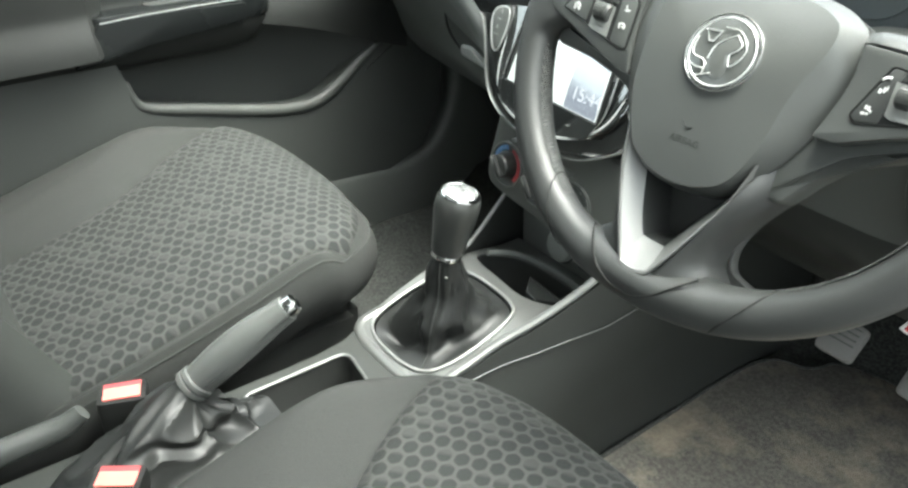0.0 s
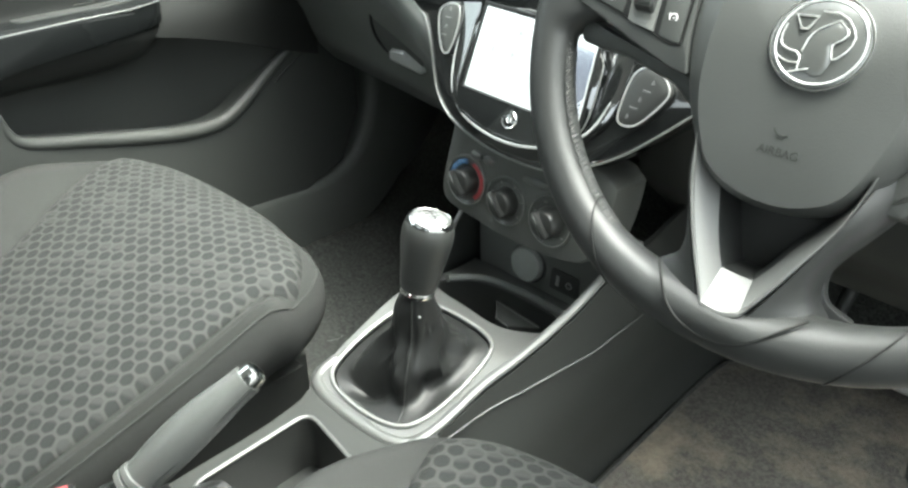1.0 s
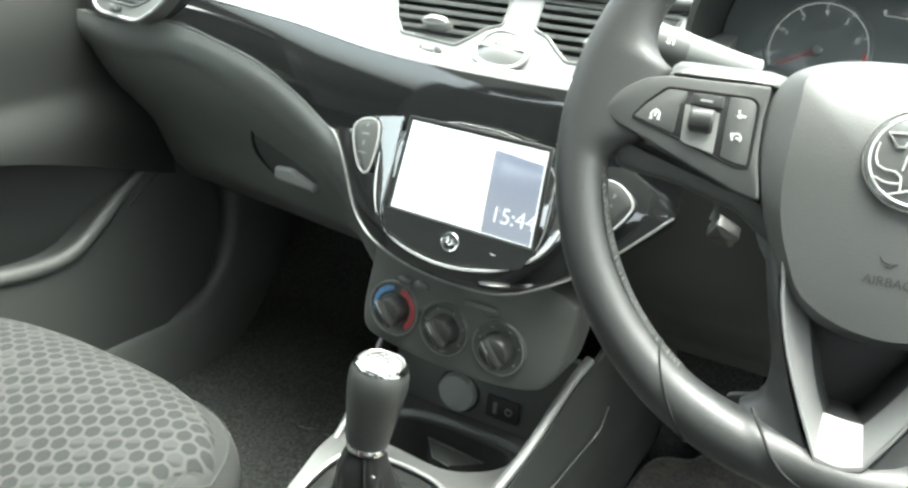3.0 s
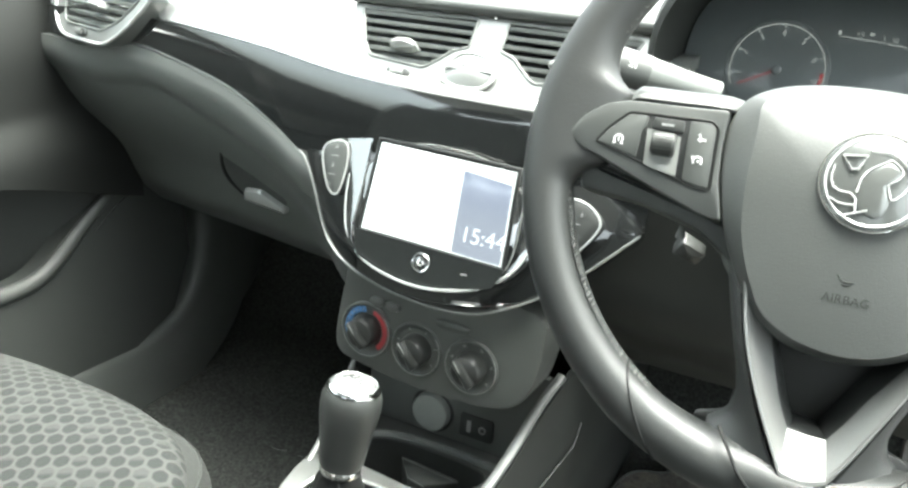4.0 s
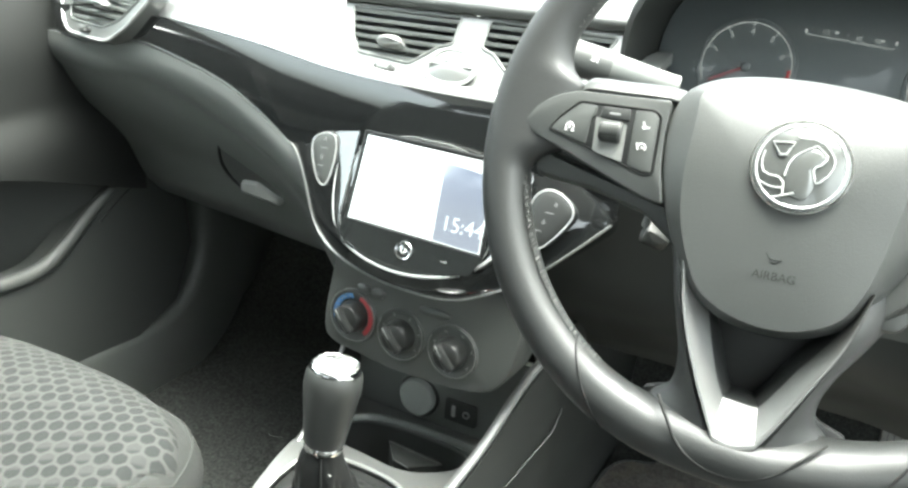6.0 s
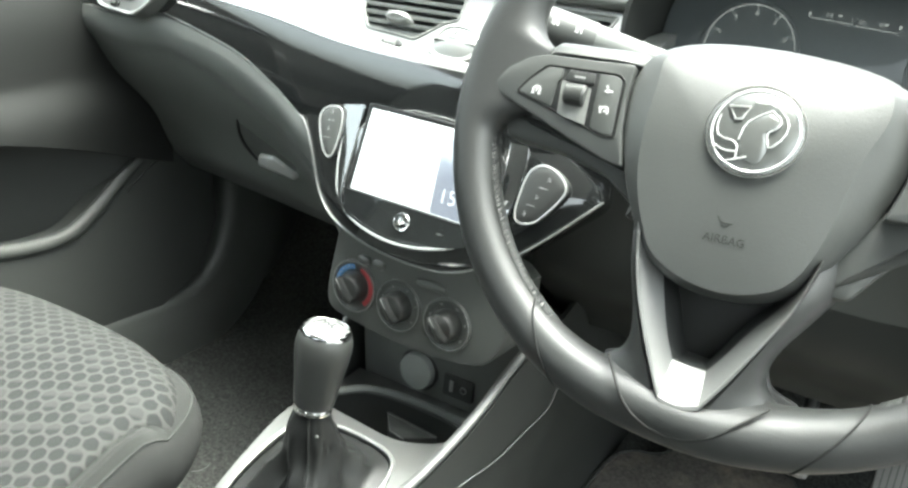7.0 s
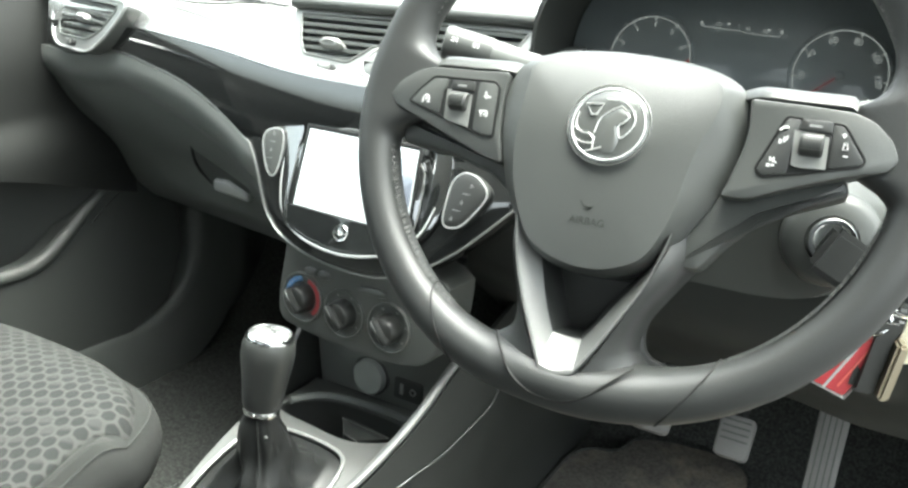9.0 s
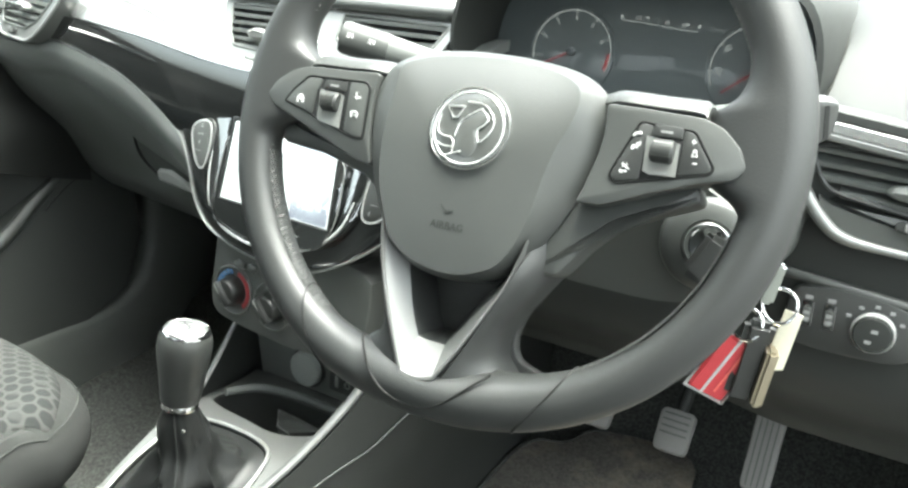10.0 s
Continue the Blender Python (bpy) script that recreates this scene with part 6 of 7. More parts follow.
emb = chaikin([(-0.0066, -0.0062), (-0.0056, -0.0150), (0.0050, -0.0187), (0.0088, -0.0083), (0.0062, -0.0010), (0.0100, 0.0020), (0.0130, 0.0062), (0.0058, 0.0118), (0.0001, 0.0084), (-0.0052, 0.0045)], 1)
part("emblem", pillow(emb, 0.001, 0.0026, 0.0012, BM, 0.0008), BADGE, badge, "plain raised emblem shape")
for line in ([(-0.0069, -0.0060), (-0.0056, 0.0030), (0.0001, 0.0084), (0.0058, 0.0120)],
             [(0.0058, 0.0120), (0.0122, 0.0070), (0.0098, 0.0024), (0.0060, 0.0004), (0.0071, -0.0047), (0.0089, -0.0085), (0.0150, -0.0010), (0.0156, 0.0070), (0.0070, 0.0156), (-0.0040, 0.0152)],
             [(-0.0185, 0.0060), (-0.0193, -0.0010), (-0.0169, -0.0064), (-0.0069, -0.0072), (-0.0060, -0.0165)],
             [(-0.0182, -0.0106), (-0.0127, -0.0129), (-0.0068, -0.0124)],
             [(-0.0115, -0.0185), (-0.0008, -0.0142)]):
    part("emblem_line", sweep([BM @ Vector((x, y, 0.0030)) for x, y in chaikin(line, 1, False)], 0.00042, 6), SATIN, badge)
part("emblem_flag", sweep([BM @ Vector((x, y, 0.0028)) for x, y in ((-0.0155, 0.0112), (-0.0050, 0.0122), (-0.0080, 0.0052), (-0.0112, 0.0048))], 0.0007, 6, True), SATIN, badge)
part("emblem_flag_face", slab([(-0.0150, 0.0108), (-0.0112, 0.0052), (-0.0082, 0.0056), (-0.0056, 0.0118)], 0.001, 0.0024, BM, 0.0004), BADGE, badge)

def bars(j, rows):
    return join(*[box(x0, x1, y0, y1, 0, 0.0004, 0, j) for x0, x1, y0, y1 in rows])


def icon(kind, j):
    """Small raised print: gauge, cancel, arrow, handset, mute, plus, minus or loudspeaker."""
    if kind in ("gauge", "cancel"):
        ring = sweep([j @ Vector((0.0026 * math.cos(a), 0.0026 * math.sin(a), 0.0002)) for a in span(radians(-40), radians(220), 16)], 0.0005, 6)
        return join(ring, bars(j, [(-0.0006, 0.0006, -0.0012, 0.0016), (-0.0034, -0.0012, -0.0030, -0.0020), (0.0012, 0.0034, -0.0030, -0.0020)] if kind == "gauge" else [(-0.0004, 0.0012, -0.0006, 0.0006), (-0.0038, -0.0026, 0.0008, 0.0028)]))
    if kind == "arrow":
        return join(slab([(-0.0028, -0.0004), (0.0, -0.0020), (0.0, 0.0014)], 0, 0.0004, j, 0.00005), bars(j, [(0.0, 0.0028, -0.0008, 0.0004), (-0.0020, -0.0010, 0.0014, 0.0034)]))
    if kind == "handset":
        return join(sweep([j @ Vector(p) for p in ((-0.003, 0.0052, 0.0002), (-0.001, 0.0070, 0.0002), (0.002, 0.0074, 0.0002))], 0.0008, 6), bars(j, [(-0.0026, -0.0008, -0.0034, -0.0004), (0.0, 0.0014, -0.0024, 0.0012), (0.0018, 0.0026, -0.0010, 0.0022)]))
    if kind == "mute":
        return join(bars(j, [(-0.0034, -0.0012, -0.0036, -0.0016), (-0.0006, 0.0014, -0.0030, -0.0016), (-0.0022, -0.0010, 0.0, 0.0026), (0.0, 0.0008, -0.0006, 0.0030)]), sweep([j @ Vector(p) for p in ((-0.0024, 0.0026, 0.0002), (0.0026, -0.0008, 0.0002))], 0.0004, 6))
    if kind == "plus":
        return bars(j, [(-0.0015, 0.0015, -0.0004, 0.0004), (-0.0004, 0.0004, 0.0004, 0.0015), (-0.0004, 0.0004, -0.0015, -0.0004)])
    if kind == "minus":
        return bars(j, [(-0.0015, 0.0015, -0.0004, 0.0004)])
    return sweep([j @ Vector(p) for p in ((-0.0014, -0.0020, 0.0002), (0.0016, -0.0018, 0.0002), (0.0005, 0.0022, 0.0002), (-0.0006, 0.0022, 0.0002))], 0.0005, 6, True)


ICONS = {-1: (("gauge", -0.1290, 0.0002), ("arrow", -0.0862, 0.0062), ("cancel", -0.0862, -0.0054)), 1: (("handset", 0.0928, 0.0025), ("mute", 0.0895, -0.0108), ("plus", 0.1225, 0.0080), ("speaker", 0.1240, 0.0020), ("minus", 0.1250, -0.0032))}
PANELS = {-1: [(-0.1415, -0.0026), (-0.1354, 0.0064), (-0.1258, 0.0158), (-0.0825, 0.0164), (-0.0785, 0.0130), (-0.0772, -0.0190), (-0.0838, -0.0198), (-0.1180, -0.0094)],
          1: [(0.0925, 0.0152), (0.1222, 0.0138), (0.1352, -0.0042), (0.1332, -0.0080), (0.0852, -0.0200), (0.0808, -0.0158)]}
THUMB_KEYS = {-1: ([(-0.1405, -0.0026), (-0.1350, 0.0058), (-0.1254, 0.0150), (-0.1150, 0.0152), (-0.1150, 0.0090), (-0.1172, 0.0070), (-0.1178, -0.0086)], [(-0.0938, 0.0154), (-0.0830, 0.0156), (-0.0794, 0.0126), (-0.0780, -0.0184), (-0.0836, -0.0190), (-0.0926, -0.0163), (-0.0936, 0.0020)]),
        1: ([(0.0930, 0.0146), (0.1000, 0.0142), (0.1005, 0.0080), (0.0984, 0.0060), (0.0978, -0.0165), (0.0852, -0.0194), (0.0814, -0.0156)], [(0.1160, 0.0134), (0.1218, 0.0132), (0.1345, -0.0044), (0.1326, -0.0075), (0.1172, -0.0114), (0.1168, 0.0020)])}
for sx in (-1, 1):
    o = rounded(PANELS[sx], 0.0022)
    bp = part("button_panel", slab(o, -0.004, 0.0003, WM, 0.0002), GAITER, wheel, "dark panel of thumb buttons")
    part("panel_gap", sweep([WM @ Vector((x, y, 0.0002)) for x, y in o], 0.0007, 6, True, up=tuple(WM.col[2][:3])), BUCKLE_BLACK, bp, "dark gap round the thumb buttons")
    for key in THUMB_KEYS[sx]:
        part("thumb_key", slab(rounded(inset(key, 0.0005), 0.0014, 3), -0.003, 0.0011, WM, 0.0004), PLASTIC if sx < 0 else BLACK, bp)
    mx = -0.1048 if sx < 0 else 0.1075
    part("roller_plate", loft([[WM @ Vector((mx + x, y, h)) for x, y, h in row] for row in (
        [(-0.0100, 0.0080, -0.003), (-0.0100, 0.0080, 0.0014), (-0.0086, -0.0110, 0.0014), (-0.0086, -0.0110, -0.003)],
        [(-0.0066, 0.0080, -0.003), (-0.0066, 0.0080, 0.0006), (-0.0050, -0.0125, 0.0020), (-0.0050, -0.0125, -0.003)],
        [(0.0080, 0.0060, -0.003), (0.0080, 0.0060, 0.0006), (0.0090, -0.0150 if sx < 0 else -0.0118, 0.0020), (0.0090, -0.0150 if sx < 0 else -0.0118, -0.003)])]), SILVER, bp, "silver plate round the roller")
    part("key_up", slab(rounded([(mx - 0.0082, 0.0084), (mx + 0.0090, 0.0084), (mx + 0.0086, 0.0146), (mx - 0.0070, 0.0146)], 0.0010), 0.000, 0.0014, WM, 0.0005), BLACK, bp)
    roller = part("roller", sweep([WM @ Vector((mx - 0.0062 + 0.0004 * k, 0.0008, 0.0012)) for k in range(32)], lambda t: 0.0064 - 0.0012 * smooth01((abs(t - 0.5) - 0.38) / 0.12), 28), BLACK, bp, "black thumb roller")
    for q in span(-0.55, 0.55, 5):
        part("roller_rib", box(mx - 0.0052, mx + 0.0052, -0.0003, 0.0003, 0.0063, 0.0068, 0, WM @ Matrix.Translation((0, 0.0008, 0.0012)) @ Matrix.Rotation(q, 4, 'X')), PLASTIC_LOW, roller)
    for x0, x1, y0, h in ((-0.0030, 0.0034, 0.0112, 0.0013), (-0.0022, 0.0040, -0.0108, 0.0016)):
        part("key_print", box(mx + x0, mx + x1, y0 - 0.0006, y0 + 0.0006, h, h + 0.0004, 0, WM), PRINT_DIM, bp)
    for kind, ix, iy in ICONS[sx]:
        part("icon", icon(kind, WM @ Matrix.Translation((ix, iy, 0.0011)) @ Matrix.Scale(0.86, 4)), ICON_PRINT, bp)

part("hub", lathe([(0.058, -0.085), (0.062, -0.03), (0.055, -0.018), (0.001, -0.016)], WM @ Matrix.Translation((0, -0.03, 0)), 36), PLASTIC, wheel, "dark hub behind the spokes")

# ---- steering column ----
column = thing("steering_column", "dark grey plastic steering column shroud", "steering column")
rows = []
for t in span(0, 1, 8):
    y = lerp(0.536, 0.74, t)
    w, z0, z1 = table([(0, 0.100), (0.15, 0.116), (0.38, 0.122), (1.0, 0.126)], t), lerp(0.500, 0.462, t), lerp(0.595, 0.588, t)
    rows.append([(0.380 + w * (abs(math.cos(a)) ** 0.5) * (1 if math.cos(a) > 0 else -1), y, lerp(z0, z1, 0.5) + (z1 - z0) / 2 * (abs(math.sin(a)) ** 0.6) * (1 if math.sin(a) > 0 else -1)) for a in span(0, 2 * math.pi * 35 / 36, 35)])
part("shroud", loft(rows), PLASTIC_LOW, column)
RL = basis((0.238, 0.605, 0.505), (1, 0.25, -0.35), (0.25, -0.2, 1))
part("reach_lever", pillow(rounded([(-0.011, -0.008), (0.010, -0.009), (0.012, 0.004), (-0.009, 0.008)], 0.003, 3), -0.010, 0.004, 0.002, RL, 0.003), BLACK, column, "grey column adjuster lever")
part("lever_arm", sweep([RL @ Vector((-0.010, 0.004, -0.006)), RL @ Vector((-0.018, 0.022, -0.010)), RL @ Vector((-0.016, 0.045, -0.02))], 0.006, 10, flat=0.7), PLASTIC, column)
for name, lab, base, tip in (("wiper_stalk", "grey column stalk with white symbols", (0.243, 0.5765, 0.631), (0.166, 0.542, 0.6525)), ("indicator_stalk", "grey column stalk with rounded end", (0.43, 0.59, 0.615), (0.514, 0.556, 0.638))):
    stalk = thing(name, lab, "column stalk")
    b0, b1 = Vector(base), Vector(tip)
    part("arm", sweep([b0.lerp(b1, t) for t in span(0, 1, 10)], lambda t: 0.0105 + 0.0018 * smooth01((t - 0.10) / 0.6), 18, flat=0.72, up=(0, -0.9, 0.45)), PLASTIC_MID, stalk)
    part("end_cap", sweep([b0.lerp(b1, t) for t in (0.58, 0.98, 1.02, 1.035)], lambda t: (0.0128, 0.0132, 0.0118, 0.005)[round(t * 3)], 18, flat=0.72, up=(0, -0.9, 0.45)), PLASTIC, stalk, "dark end of the stalk")
    nv = Vector((0, -0.85, 0.5))
    for k in (0.68, 0.88):
        J = basis(b0.lerp(b1, k) + nv.normalized() * 0.0096, b1 - b0, (0, 0.5, 0.85))
        part("symbol", join(*[box(x0, x1, y0, y1, -0.001, 0.0004, 0, J) for x0, x1, y0, y1 in ((-0.0026, -0.0016, -0.0020, 0.0016), (-0.0008, 0.0024, 0.0006, 0.0014), (0.0000, 0.0010, -0.0022, -0.0004), (0.0016, 0.0026, -0.0018, -0.0008))]), ICON_PRINT, stalk)

EM = basis((0.5185, 0.546, 0.6375), (0.85, 0.5, 0), (0, -0.1, 1))
stalk_end = slab(chaikin([(-0.0085, -0.0135), (0.0075, -0.0135), (0.0095, 0.010), (0.004, 0.0135), (-0.0095, 0.0135)], 2), -0.010, 0.0, EM, 0.003)
part("end_plate", stalk_end, SURROUND, stalk, "pale rounded end of the stalk")
part("end_line", box(-0.0013, 0.0013, -0.0105, 0.0105, -0.001, 0.0004, 0, EM @ Matrix.Translation((0.002, 0, 0)) @ Matrix.Rotation(radians(10), 4, "Z")), BLACK, stalk)

# ---- ignition and keys ----
ign = thing("ignition_switch", "black ignition switch with a chrome ring", "ignition switch")
IM = basis((0.469, 0.522, 0.5555), (1, 0.15, 0), (0, 0.25, 1))
part("boss", lathe([(0.022, -0.10), (0.027, -0.030), (0.0318, -0.012), (0.0298, -0.005), (0.025, -0.001), (0.0165, 0.0), (0.0135, -0.005), (0.001, -0.005)], IM, 40), PLASTIC, ign, "dark round boss")
part("chrome_ring", lathe([(0.0150, -0.003), (0.0150, 0.003), (0.0140, 0.0045), (0.0118, 0.0045), (0.0108, 0.001), (0.001, 0.0005)], IM, 36), CHROME, ign)
keys = thing("key_bunch", "car key with red and cream tags hanging from the ignition", "keys")
part("key_head", box(-0.004, 0.026, -0.022, 0.010, 0.004, 0.013, 0.004, IM @ Matrix.Rotation(radians(-28), 4, "Z")), BLACK, keys, "black plastic key head")
part("key_blade", box(-0.0012, 0.0012, -0.004, 0.004, -0.004, 0.006, 0, IM), CHROME, keys)
kp = Vector((0.519, 0.512, 0.531))
part("split_ring", sweep([kp + Vector((0.010 * math.cos(a), 0.004 * math.sin(a), 0.010 * math.sin(a))) for a in span(0, 2 * math.pi * 23 / 24, 23)], 0.0011, 6, True), CHROME, keys)
part("clip", box(-0.0045, 0.0045, -0.014, 0.014, -0.003, 0.003, 0.002, basis((0.5125, 0.511, 0.5450), (0.95, 0.2, -0.15), (0.2, 0, 1))), CHROME, keys, "bright metal clip")
TG = basis((0.494, 0.508, 0.4815), (0.85, 0.25, -0.38), (0.32, 0.0, 0.95))
part("red_tag", box(-0.0120, 0.0120, -0.0235, 0.0235, -0.0018, 0.0018, 0.0012, TG), RED, keys, "red key tag in a clear pale case")
part("tag_edge", sweep([TG @ Vector(p) for p in ((-0.0132, -0.0248, 0), (0.0132, -0.0248, 0), (0.0132, 0.0248, 0), (-0.0132, 0.0248, 0))], 0.0014, 6, True), ICON_PRINT, keys)
part("tag_bar", box(-0.0034, -0.0016, -0.024, 0.024, 0.0017, 0.0022, 0, TG), ICON_PRINT, keys)
part("tag_print", box(0.0035, 0.0048, -0.018, 0.018, 0.0017, 0.0022, 0, TG), BUCKLE_RED, keys)
part("tag_ring", sweep([Vector((0.503, 0.509, 0.515)) + Vector((0.009 * math.cos(a), 0.004 * math.sin(a), 0.009 * math.sin(a))) for a in span(0, 2 * math.pi * 23 / 24, 23)], 0.0012, 6, True), CHROME, keys)
part("black_fob", box(-0.0095, 0.0095, -0.032, 0.026, -0.006, 0.006, 0.004, basis((0.508, 0.512, 0.493), (0.9, 0.3, -0.1), (0.12, 0, 1))), BLACK, keys, "black key fob")
part("brass_edge", box(-0.0036, 0.0036, -0.024, 0.018, -0.007, 0.007, 0.002, basis((0.5185, 0.509, 0.486), (0.9, 0.3, -0.1), (0.14, 0, 1))), BRASS, keys, "tarnished brass key edge")
part("paper_tag", slab([(-0.0065, -0.023), (0.0055, -0.019), (0.0065, 0.020), (-0.0045, 0.022)], -0.0004, 0.0004, basis((0.5245, 0.514, 0.507), (0.9, 0.3, -0.1), (0.03, 0, 1)), 0.0001), CREAM, keys, "cream paper tag")

# ---- instrument cluster ----
cluster = thing("instrument_cluster", "black instrument cluster with two round dials under a hood", "instrument cluster")
arch = chaikin([(-0.178, -0.03), (-0.176, 0.030), (-0.150, 0.066), (-0.09, 0.080), (0.0, 0.086), (0.09, 0.080), (0.150, 0.066), (0.176, 0.030), (0.178, -0.03)], 2, False)


def arch_row(s, y, dz):
    return [(0.340 + x * s * (0.84 if x > 0 else 1.0), y, 0.630 + z * s + dz) for x, z in arch]


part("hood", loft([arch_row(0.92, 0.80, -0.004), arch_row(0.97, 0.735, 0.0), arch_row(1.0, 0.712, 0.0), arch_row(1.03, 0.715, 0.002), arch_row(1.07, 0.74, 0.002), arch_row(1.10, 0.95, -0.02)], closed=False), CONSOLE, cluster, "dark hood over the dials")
IC = basis((0.340, 0.787, 0.625), (1, 0.05, 0), (0, 0.22, 1))
part("face", slab(chaikin([(-0.165, -0.06), (-0.165, 0.03), (-0.13, 0.07), (0.11, 0.07), (0.138, 0.03), (0.138, -0.06)], 2), -0.01, 0.0, IC, 0.001), DIAL, cluster)
for dx, labels, ang in ((-0.083, ["1", "2", "3", "4", "5", "6", "7"], 207), (0.090, ["20", "40", "60", "80", "100", "120", "140"], 220)):
    D = IC @ Matrix.Translation((dx, -0.006, 0.0))
    dl = part("dial", lathe([(0.044, 0.0), (0.0435, 0.0016), (0.042, 0.0018), (0.001, 0.0015)], D, 44), DIAL, cluster, "round dial with pale figures")
    part("dial_scale", sweep([D @ Vector((0.0395 * math.cos(a), 0.0395 * math.sin(a), 0.0028)) for a in span(radians(-25), radians(205), 40)], 0.0005, 6, up=tuple(D.col[2][:3])), DIAL_MARK, dl)
    for i, lab in enumerate(labels):
        a = radians(190 - 33.6 * i) if dx < 0 else radians(186 - 38 * i)
        lettering("figure", lab, 0.0078, D @ Matrix.Translation((0.0318 * math.cos(a), 0.0318 * math.sin(a), 0.0026)) @ Matrix.Rotation((a - math.pi / 2) * 0.8, 4, 'Z'), DIAL_MARK, dl, depth=0.0002)
        part("tick", box(0.036, 0.0405, -0.0005, 0.0005, 0.0024, 0.0032, 0, D @ Matrix.Rotation(a, 4, 'Z')), DIAL_MARK, dl)
    part("needle", box(-0.004, 0.034, -0.0006, 0.0006, 0.004, 0.0050, 0, D @ Matrix.Rotation(radians(ang), 4, 'Z')), NEEDLE, dl, "red needle")
    part("needle_hub", lathe([(0.0042, 0.002), (0.0042, 0.0052), (0.003, 0.006), (0.001, 0.006)], D, 20), DIAL, dl)
    if dx < 0:
        part("red_zone", sweep([D @ Vector((0.0375 * math.cos(a), 0.0375 * math.sin(a), 0.0028)) for a in span(radians(-22), radians(2), 8)], 0.0016, 6), NEEDLE, dl)
for x0, x1, y0, y1, figures in ((-0.0385, -0.0030, 0.0285, 0.0262, ((0.45, "1/2"), (0.97, "1"))), (0.0005, 0.0335, 0.0252, 0.0232, ((0.12, "50"), (0.60, "90")))):
    part("gauge_line", sweep([IC @ Vector((x0, y0, 0.0010)), IC @ Vector((x1, y1, 0.0010))], 0.0004, 6), DIAL_MARK, cluster)
    for k in span(0, 1, 4):
        xx, yy = lerp(x0, x1, k), lerp(y0, y1, k)
        part("gauge_tick", box(xx - 0.0003, xx + 0.0003, yy, yy + 0.0013, 0.0006, 0.0012, 0, IC), DIAL_MARK, cluster)
    for k, body in figures:
        lettering("gauge_figure", body, 0.0052, IC @ Matrix.Translation((lerp(x0, x1, k), lerp(y0, y1, k) + 0.0040, 0.0008)), DIAL_MARK, cluster, depth=0.0002)
    xe = x0 if x0 < -0.01 else x1 + 0.001
    part("gauge_mark", box(xe - 0.0012, xe + 0.0012, lerp(y0, y1, 0.5) + 0.0022, lerp(y0, y1, 0.5) + 0.0056, 0.0006, 0.0012, 0, IC), DIAL_MARK, cluster)
    part("gauge_symbol", box(lerp(x0, x1, 0.70) - 0.0016, lerp(x0, x1, 0.70) + 0.0016, lerp(y0, y1, 0.7) + 0.0042, lerp(y0, y1, 0.7) + 0.0062, 0.0006, 0.0012, 0, IC), DIAL_MARK, cluster)

part("warning_light", box(0.100, 0.107, -0.034, -0.029, 0.0026, 0.0034, 0, IC), WARNING, cluster, "lit red warning light")

# ---- light switch ----
ls = thing("light_switch", "black light switch panel with a round dial", "switch panel")
LM = basis((0.553, 0.6765, 0.4595), (1, 0.0, 0.04), (0, 0.1, 1))
part("panel", slab(chaikin([(-0.048, 0.004), (-0.044, 0.018), (-0.030, 0.0215), (-0.005, 0.0235), (0.037, 0.017), (0.050, 0.004), (0.049, -0.022), (0.034, -0.031), (0.0, -0.0315), (-0.036, -0.0300), (-0.046, -0.022)], 2), -0.03, 0.004, LM, 0.003), BLACK, ls)
DLM = LM @ Matrix.Translation((0.017, -0.0060, 0)) @ Matrix.Diagonal((0.9, 0.9, 1, 1))
part("dial", lathe([(0.016, 0.002), (0.0155, 0.012), (0.0145, 0.0135), (0.001, 0.0142)], DLM, 30), CONSOLE, ls, "round light dial")
part("chrome_ring", lathe([(0.0176, 0.002), (0.0176, 0.0085), (0.0165, 0.0098), (0.0156, 0.0085), (0.0156, 0.003)], DLM, 36), SATIN, ls)
for dx, dy in ((0.0015, 0.004), (-0.0025, -0.006)):
    part("dial_symbol", box(dx - 0.0026, dx + 0.0026, dy - 0.0014, dy + 0.0014, 0.0135, 0.0147, 0, DLM), PRINT_DIM, ls)
for k, wx in enumerate((-0.0315, -0.0150)):
    part("wheel_slot", slab(rounded([(wx - 0.0045, -0.012), (wx + 0.0045, -0.012), (wx + 0.0045, 0.009), (wx - 0.0045, 0.009)], 0.001), 0.002, 0.0046, LM, 0.0003), GLOSS, ls)
    part("thumbwheel", box(wx - 0.0032, wx + 0.0032, -0.009, 0.0055, 0.0, 0.0072, 0.0015, LM), PLASTIC_LOW, ls, "ribbed thumbwheel")
    for q in (-0.0055, 0.0):
        part("wheel_mark", box(wx - 0.0022, wx + 0.0022, q - 0.0014, q + 0.0014, 0.0066, 0.0077, 0, LM), PRINT_DIM, ls)
    part("symbol", box(wx - 0.0028, wx + 0.0028, 0.0105, 0.0135, 0.003, 0.0048, 0, LM), PRINT_DIM, ls)
for k in range(5):
    a = radians(150 - 30 * k)
    part("symbol", box(-0.0018, 0.0018, -0.0012, 0.0012, 0.003, 0.0048, 0, LM @ Matrix.Translation((0.017 + 0.0215 * math.cos(a), -0.007 + 0.0215 * math.sin(a), 0))), PRINT_DIM, ls)

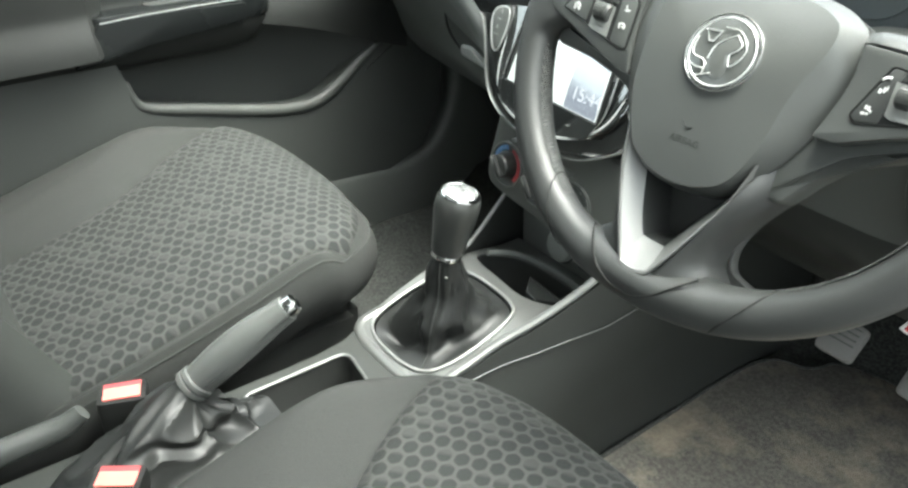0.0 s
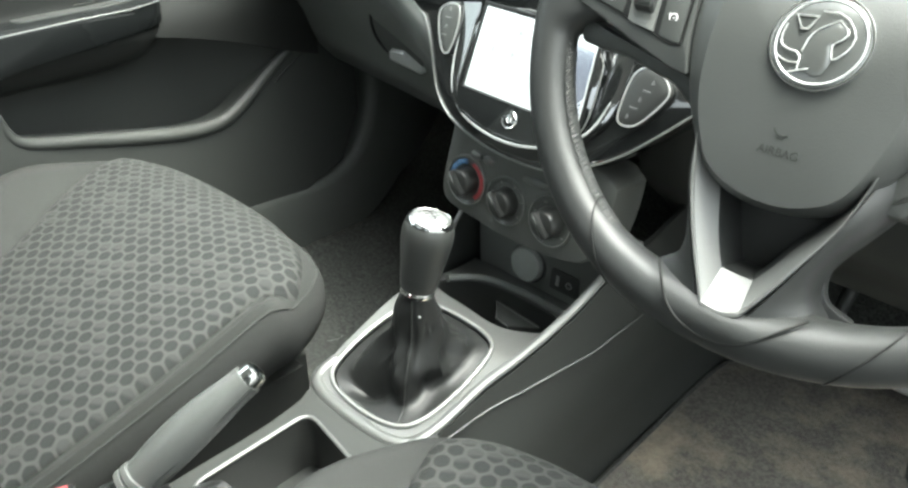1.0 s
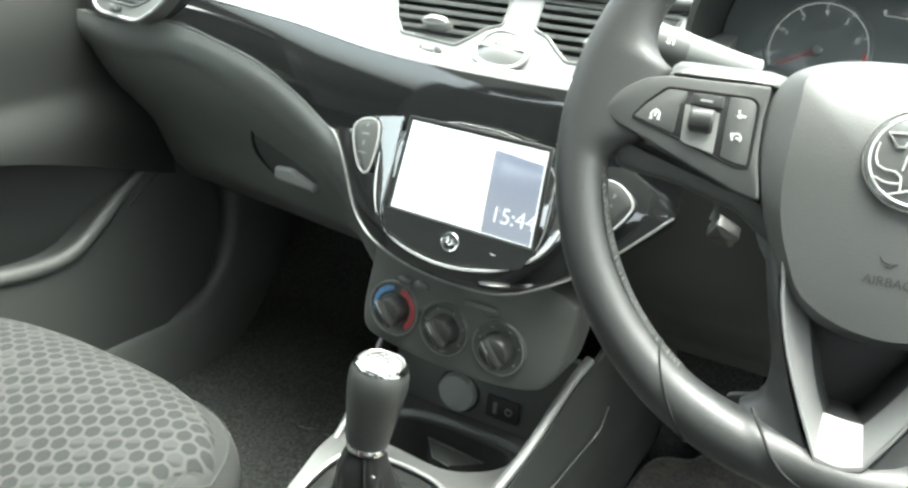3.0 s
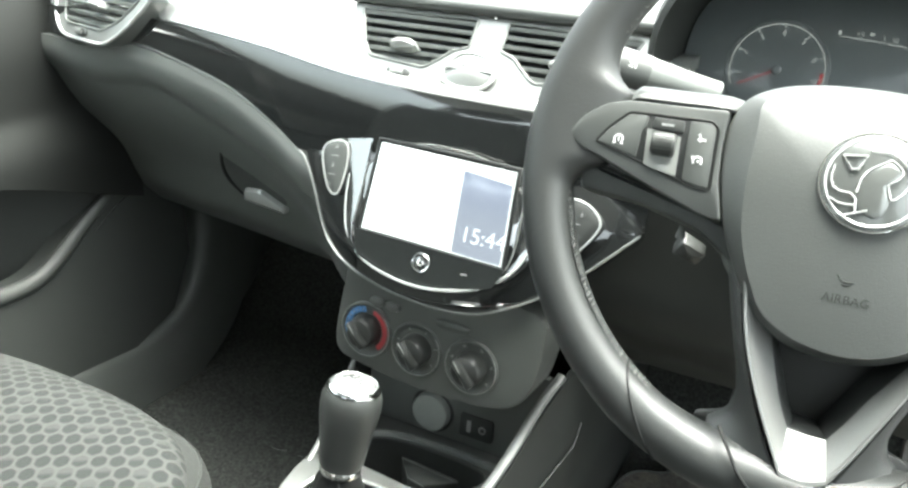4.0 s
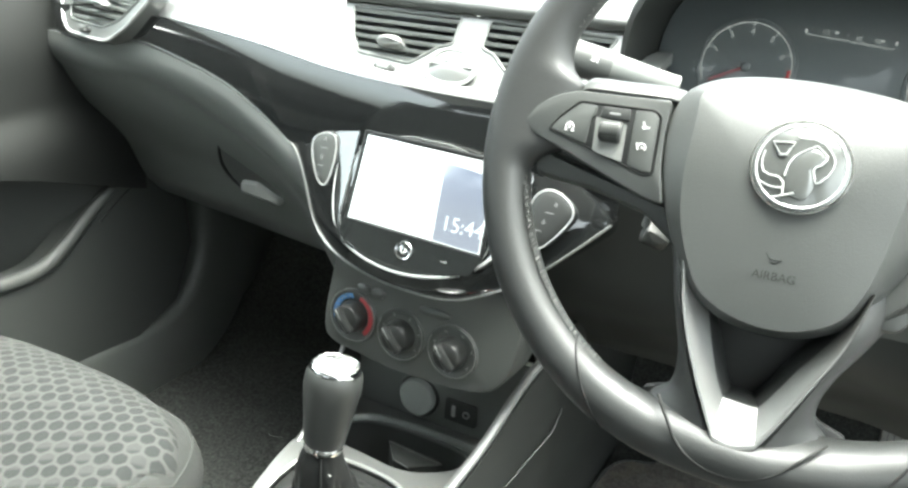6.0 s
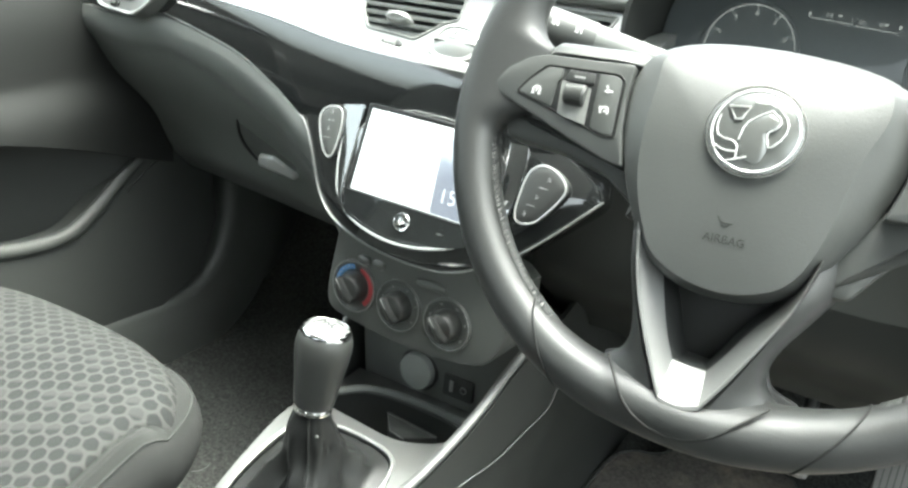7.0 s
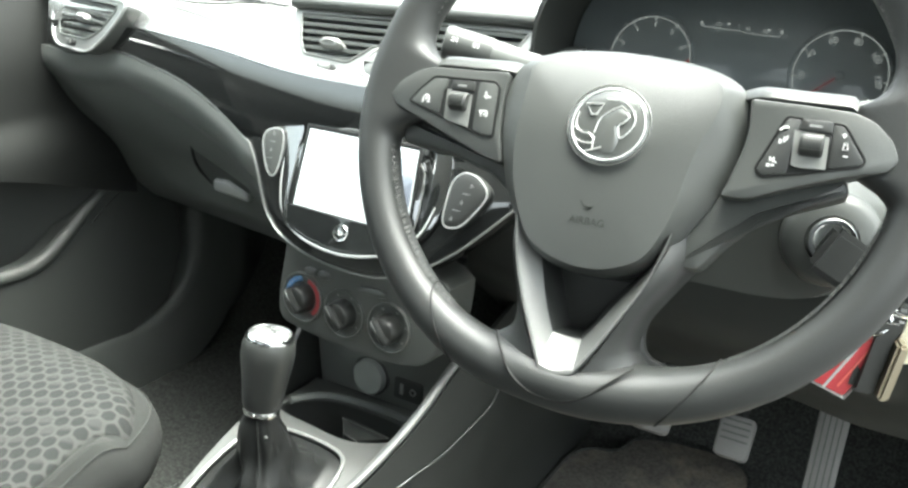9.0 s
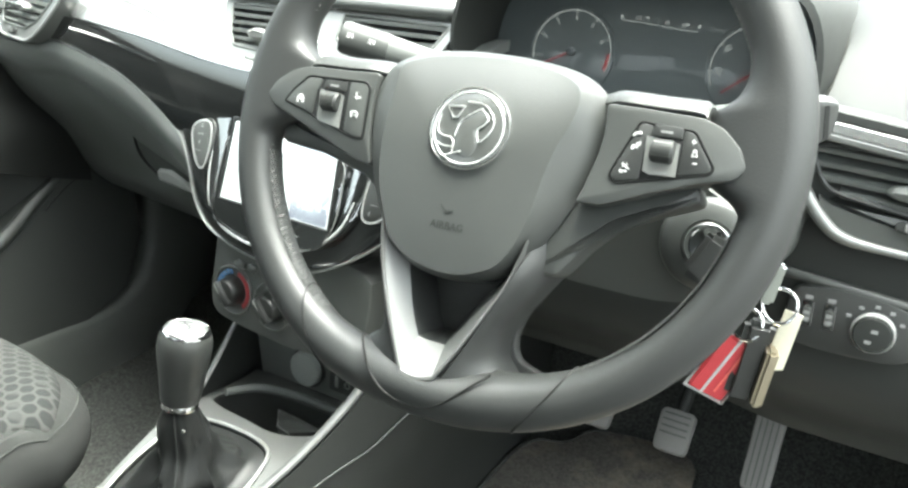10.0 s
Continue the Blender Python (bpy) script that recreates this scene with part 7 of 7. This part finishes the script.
# ---- pedals and mats ----
for at, w, hgt, lab, lean in (((0.273, 0.915, 0.140), 0.025, 0.026, "worn ribbed clutch pedal", 50), ((0.377, 0.930, 0.130), 0.0215, 0.028, "worn ribbed brake pedal", 50), ((0.484, 0.955, 0.132), 0.0175, 0.056, "long ribbed accelerator pedal", 58)):
    pd = thing("pedal", lab, "pedal", "pedals")
    pm = basis(at, (1, 0, 0), (0, math.sin(radians(90 - lean)), math.sin(radians(lean))))
    part("pad", slab(rounded([(-w, -hgt), (w, -hgt), (w * 1.05, hgt), (-w * 1.05, hgt)], 0.009), -0.012, 0.002, pm, 0.003), RUBBER, pd)
    if hgt > 0.05:
        for k in range(4):
            part("rib", box(-0.0008, 0.0008, -hgt * 0.9, hgt * 0.9, 0.0015, 0.0032, 0.0004, pm @ Matrix.Translation((w * (-0.6 + 0.4 * k), 0, 0))), PLASTIC_LOW, pd)
    for k in range(2, 6 if hgt < 0.05 else 2):
        part("rib", box(-w * 0.8, w * 0.8, -0.0011, 0.0011, 0.0015, 0.0032, 0.0004, pm @ Matrix.Translation((0, hgt * (-0.75 + 0.3 * k), 0))), PLASTIC_LOW, pd)
    part("arm", sweep([pm @ Vector((0, hgt * 0.5, -0.01)), pm @ Vector((0.0, 0.10, -0.03)), Vector((at[0], at[1] + 0.12, 0.40))], 0.009, 10), BLACK, pd)
mat_out = chaikin([(0.140, 0.28), (0.135, 0.70), (0.130, 0.965), (0.15, 1.02), (0.20, 1.03), (0.21, 1.10), (0.385, 1.12), (0.40, 1.0), (0.42, 0.9), (0.60, 0.88), (0.62, 0.28)], 2)
dm = tagged(part("floor_mat", slab(mat_out, -0.042, -0.026, None, 0.004), MAT_CLOTH), "worn dark carpet mat with a bound edge on the driver floor", "floor mat")
part("bound_edge", sweep([(x, y, -0.029) for x, y in mat_out], 0.005, 8, True), CARPET, dm)

# pale lint caught in the passenger carpet
rng = random.Random(11)
strands = bmesh.new()
for k in range(9):
    x0, y0, a0 = rng.uniform(-0.36, -0.16), rng.uniform(0.52, 0.80), rng.uniform(0, 6.28)
    run, bend = rng.uniform(0.012, 0.032), rng.uniform(-2.0, 2.0)
    path = [(x0 + run * q * math.cos(a0 + bend * q), y0 + run * q * math.sin(a0 + bend * q), floor_z(x0, y0) + 0.0065 + 0.003 * q * (1 - q)) for q in span(0, 1, 8)]
    strands = join(strands, sweep(path, 0.00025, 5))
tagged(part("lint", strands, PRINT_DIM), "pale strands of lint on the black carpet", "lint", kind="stuff")
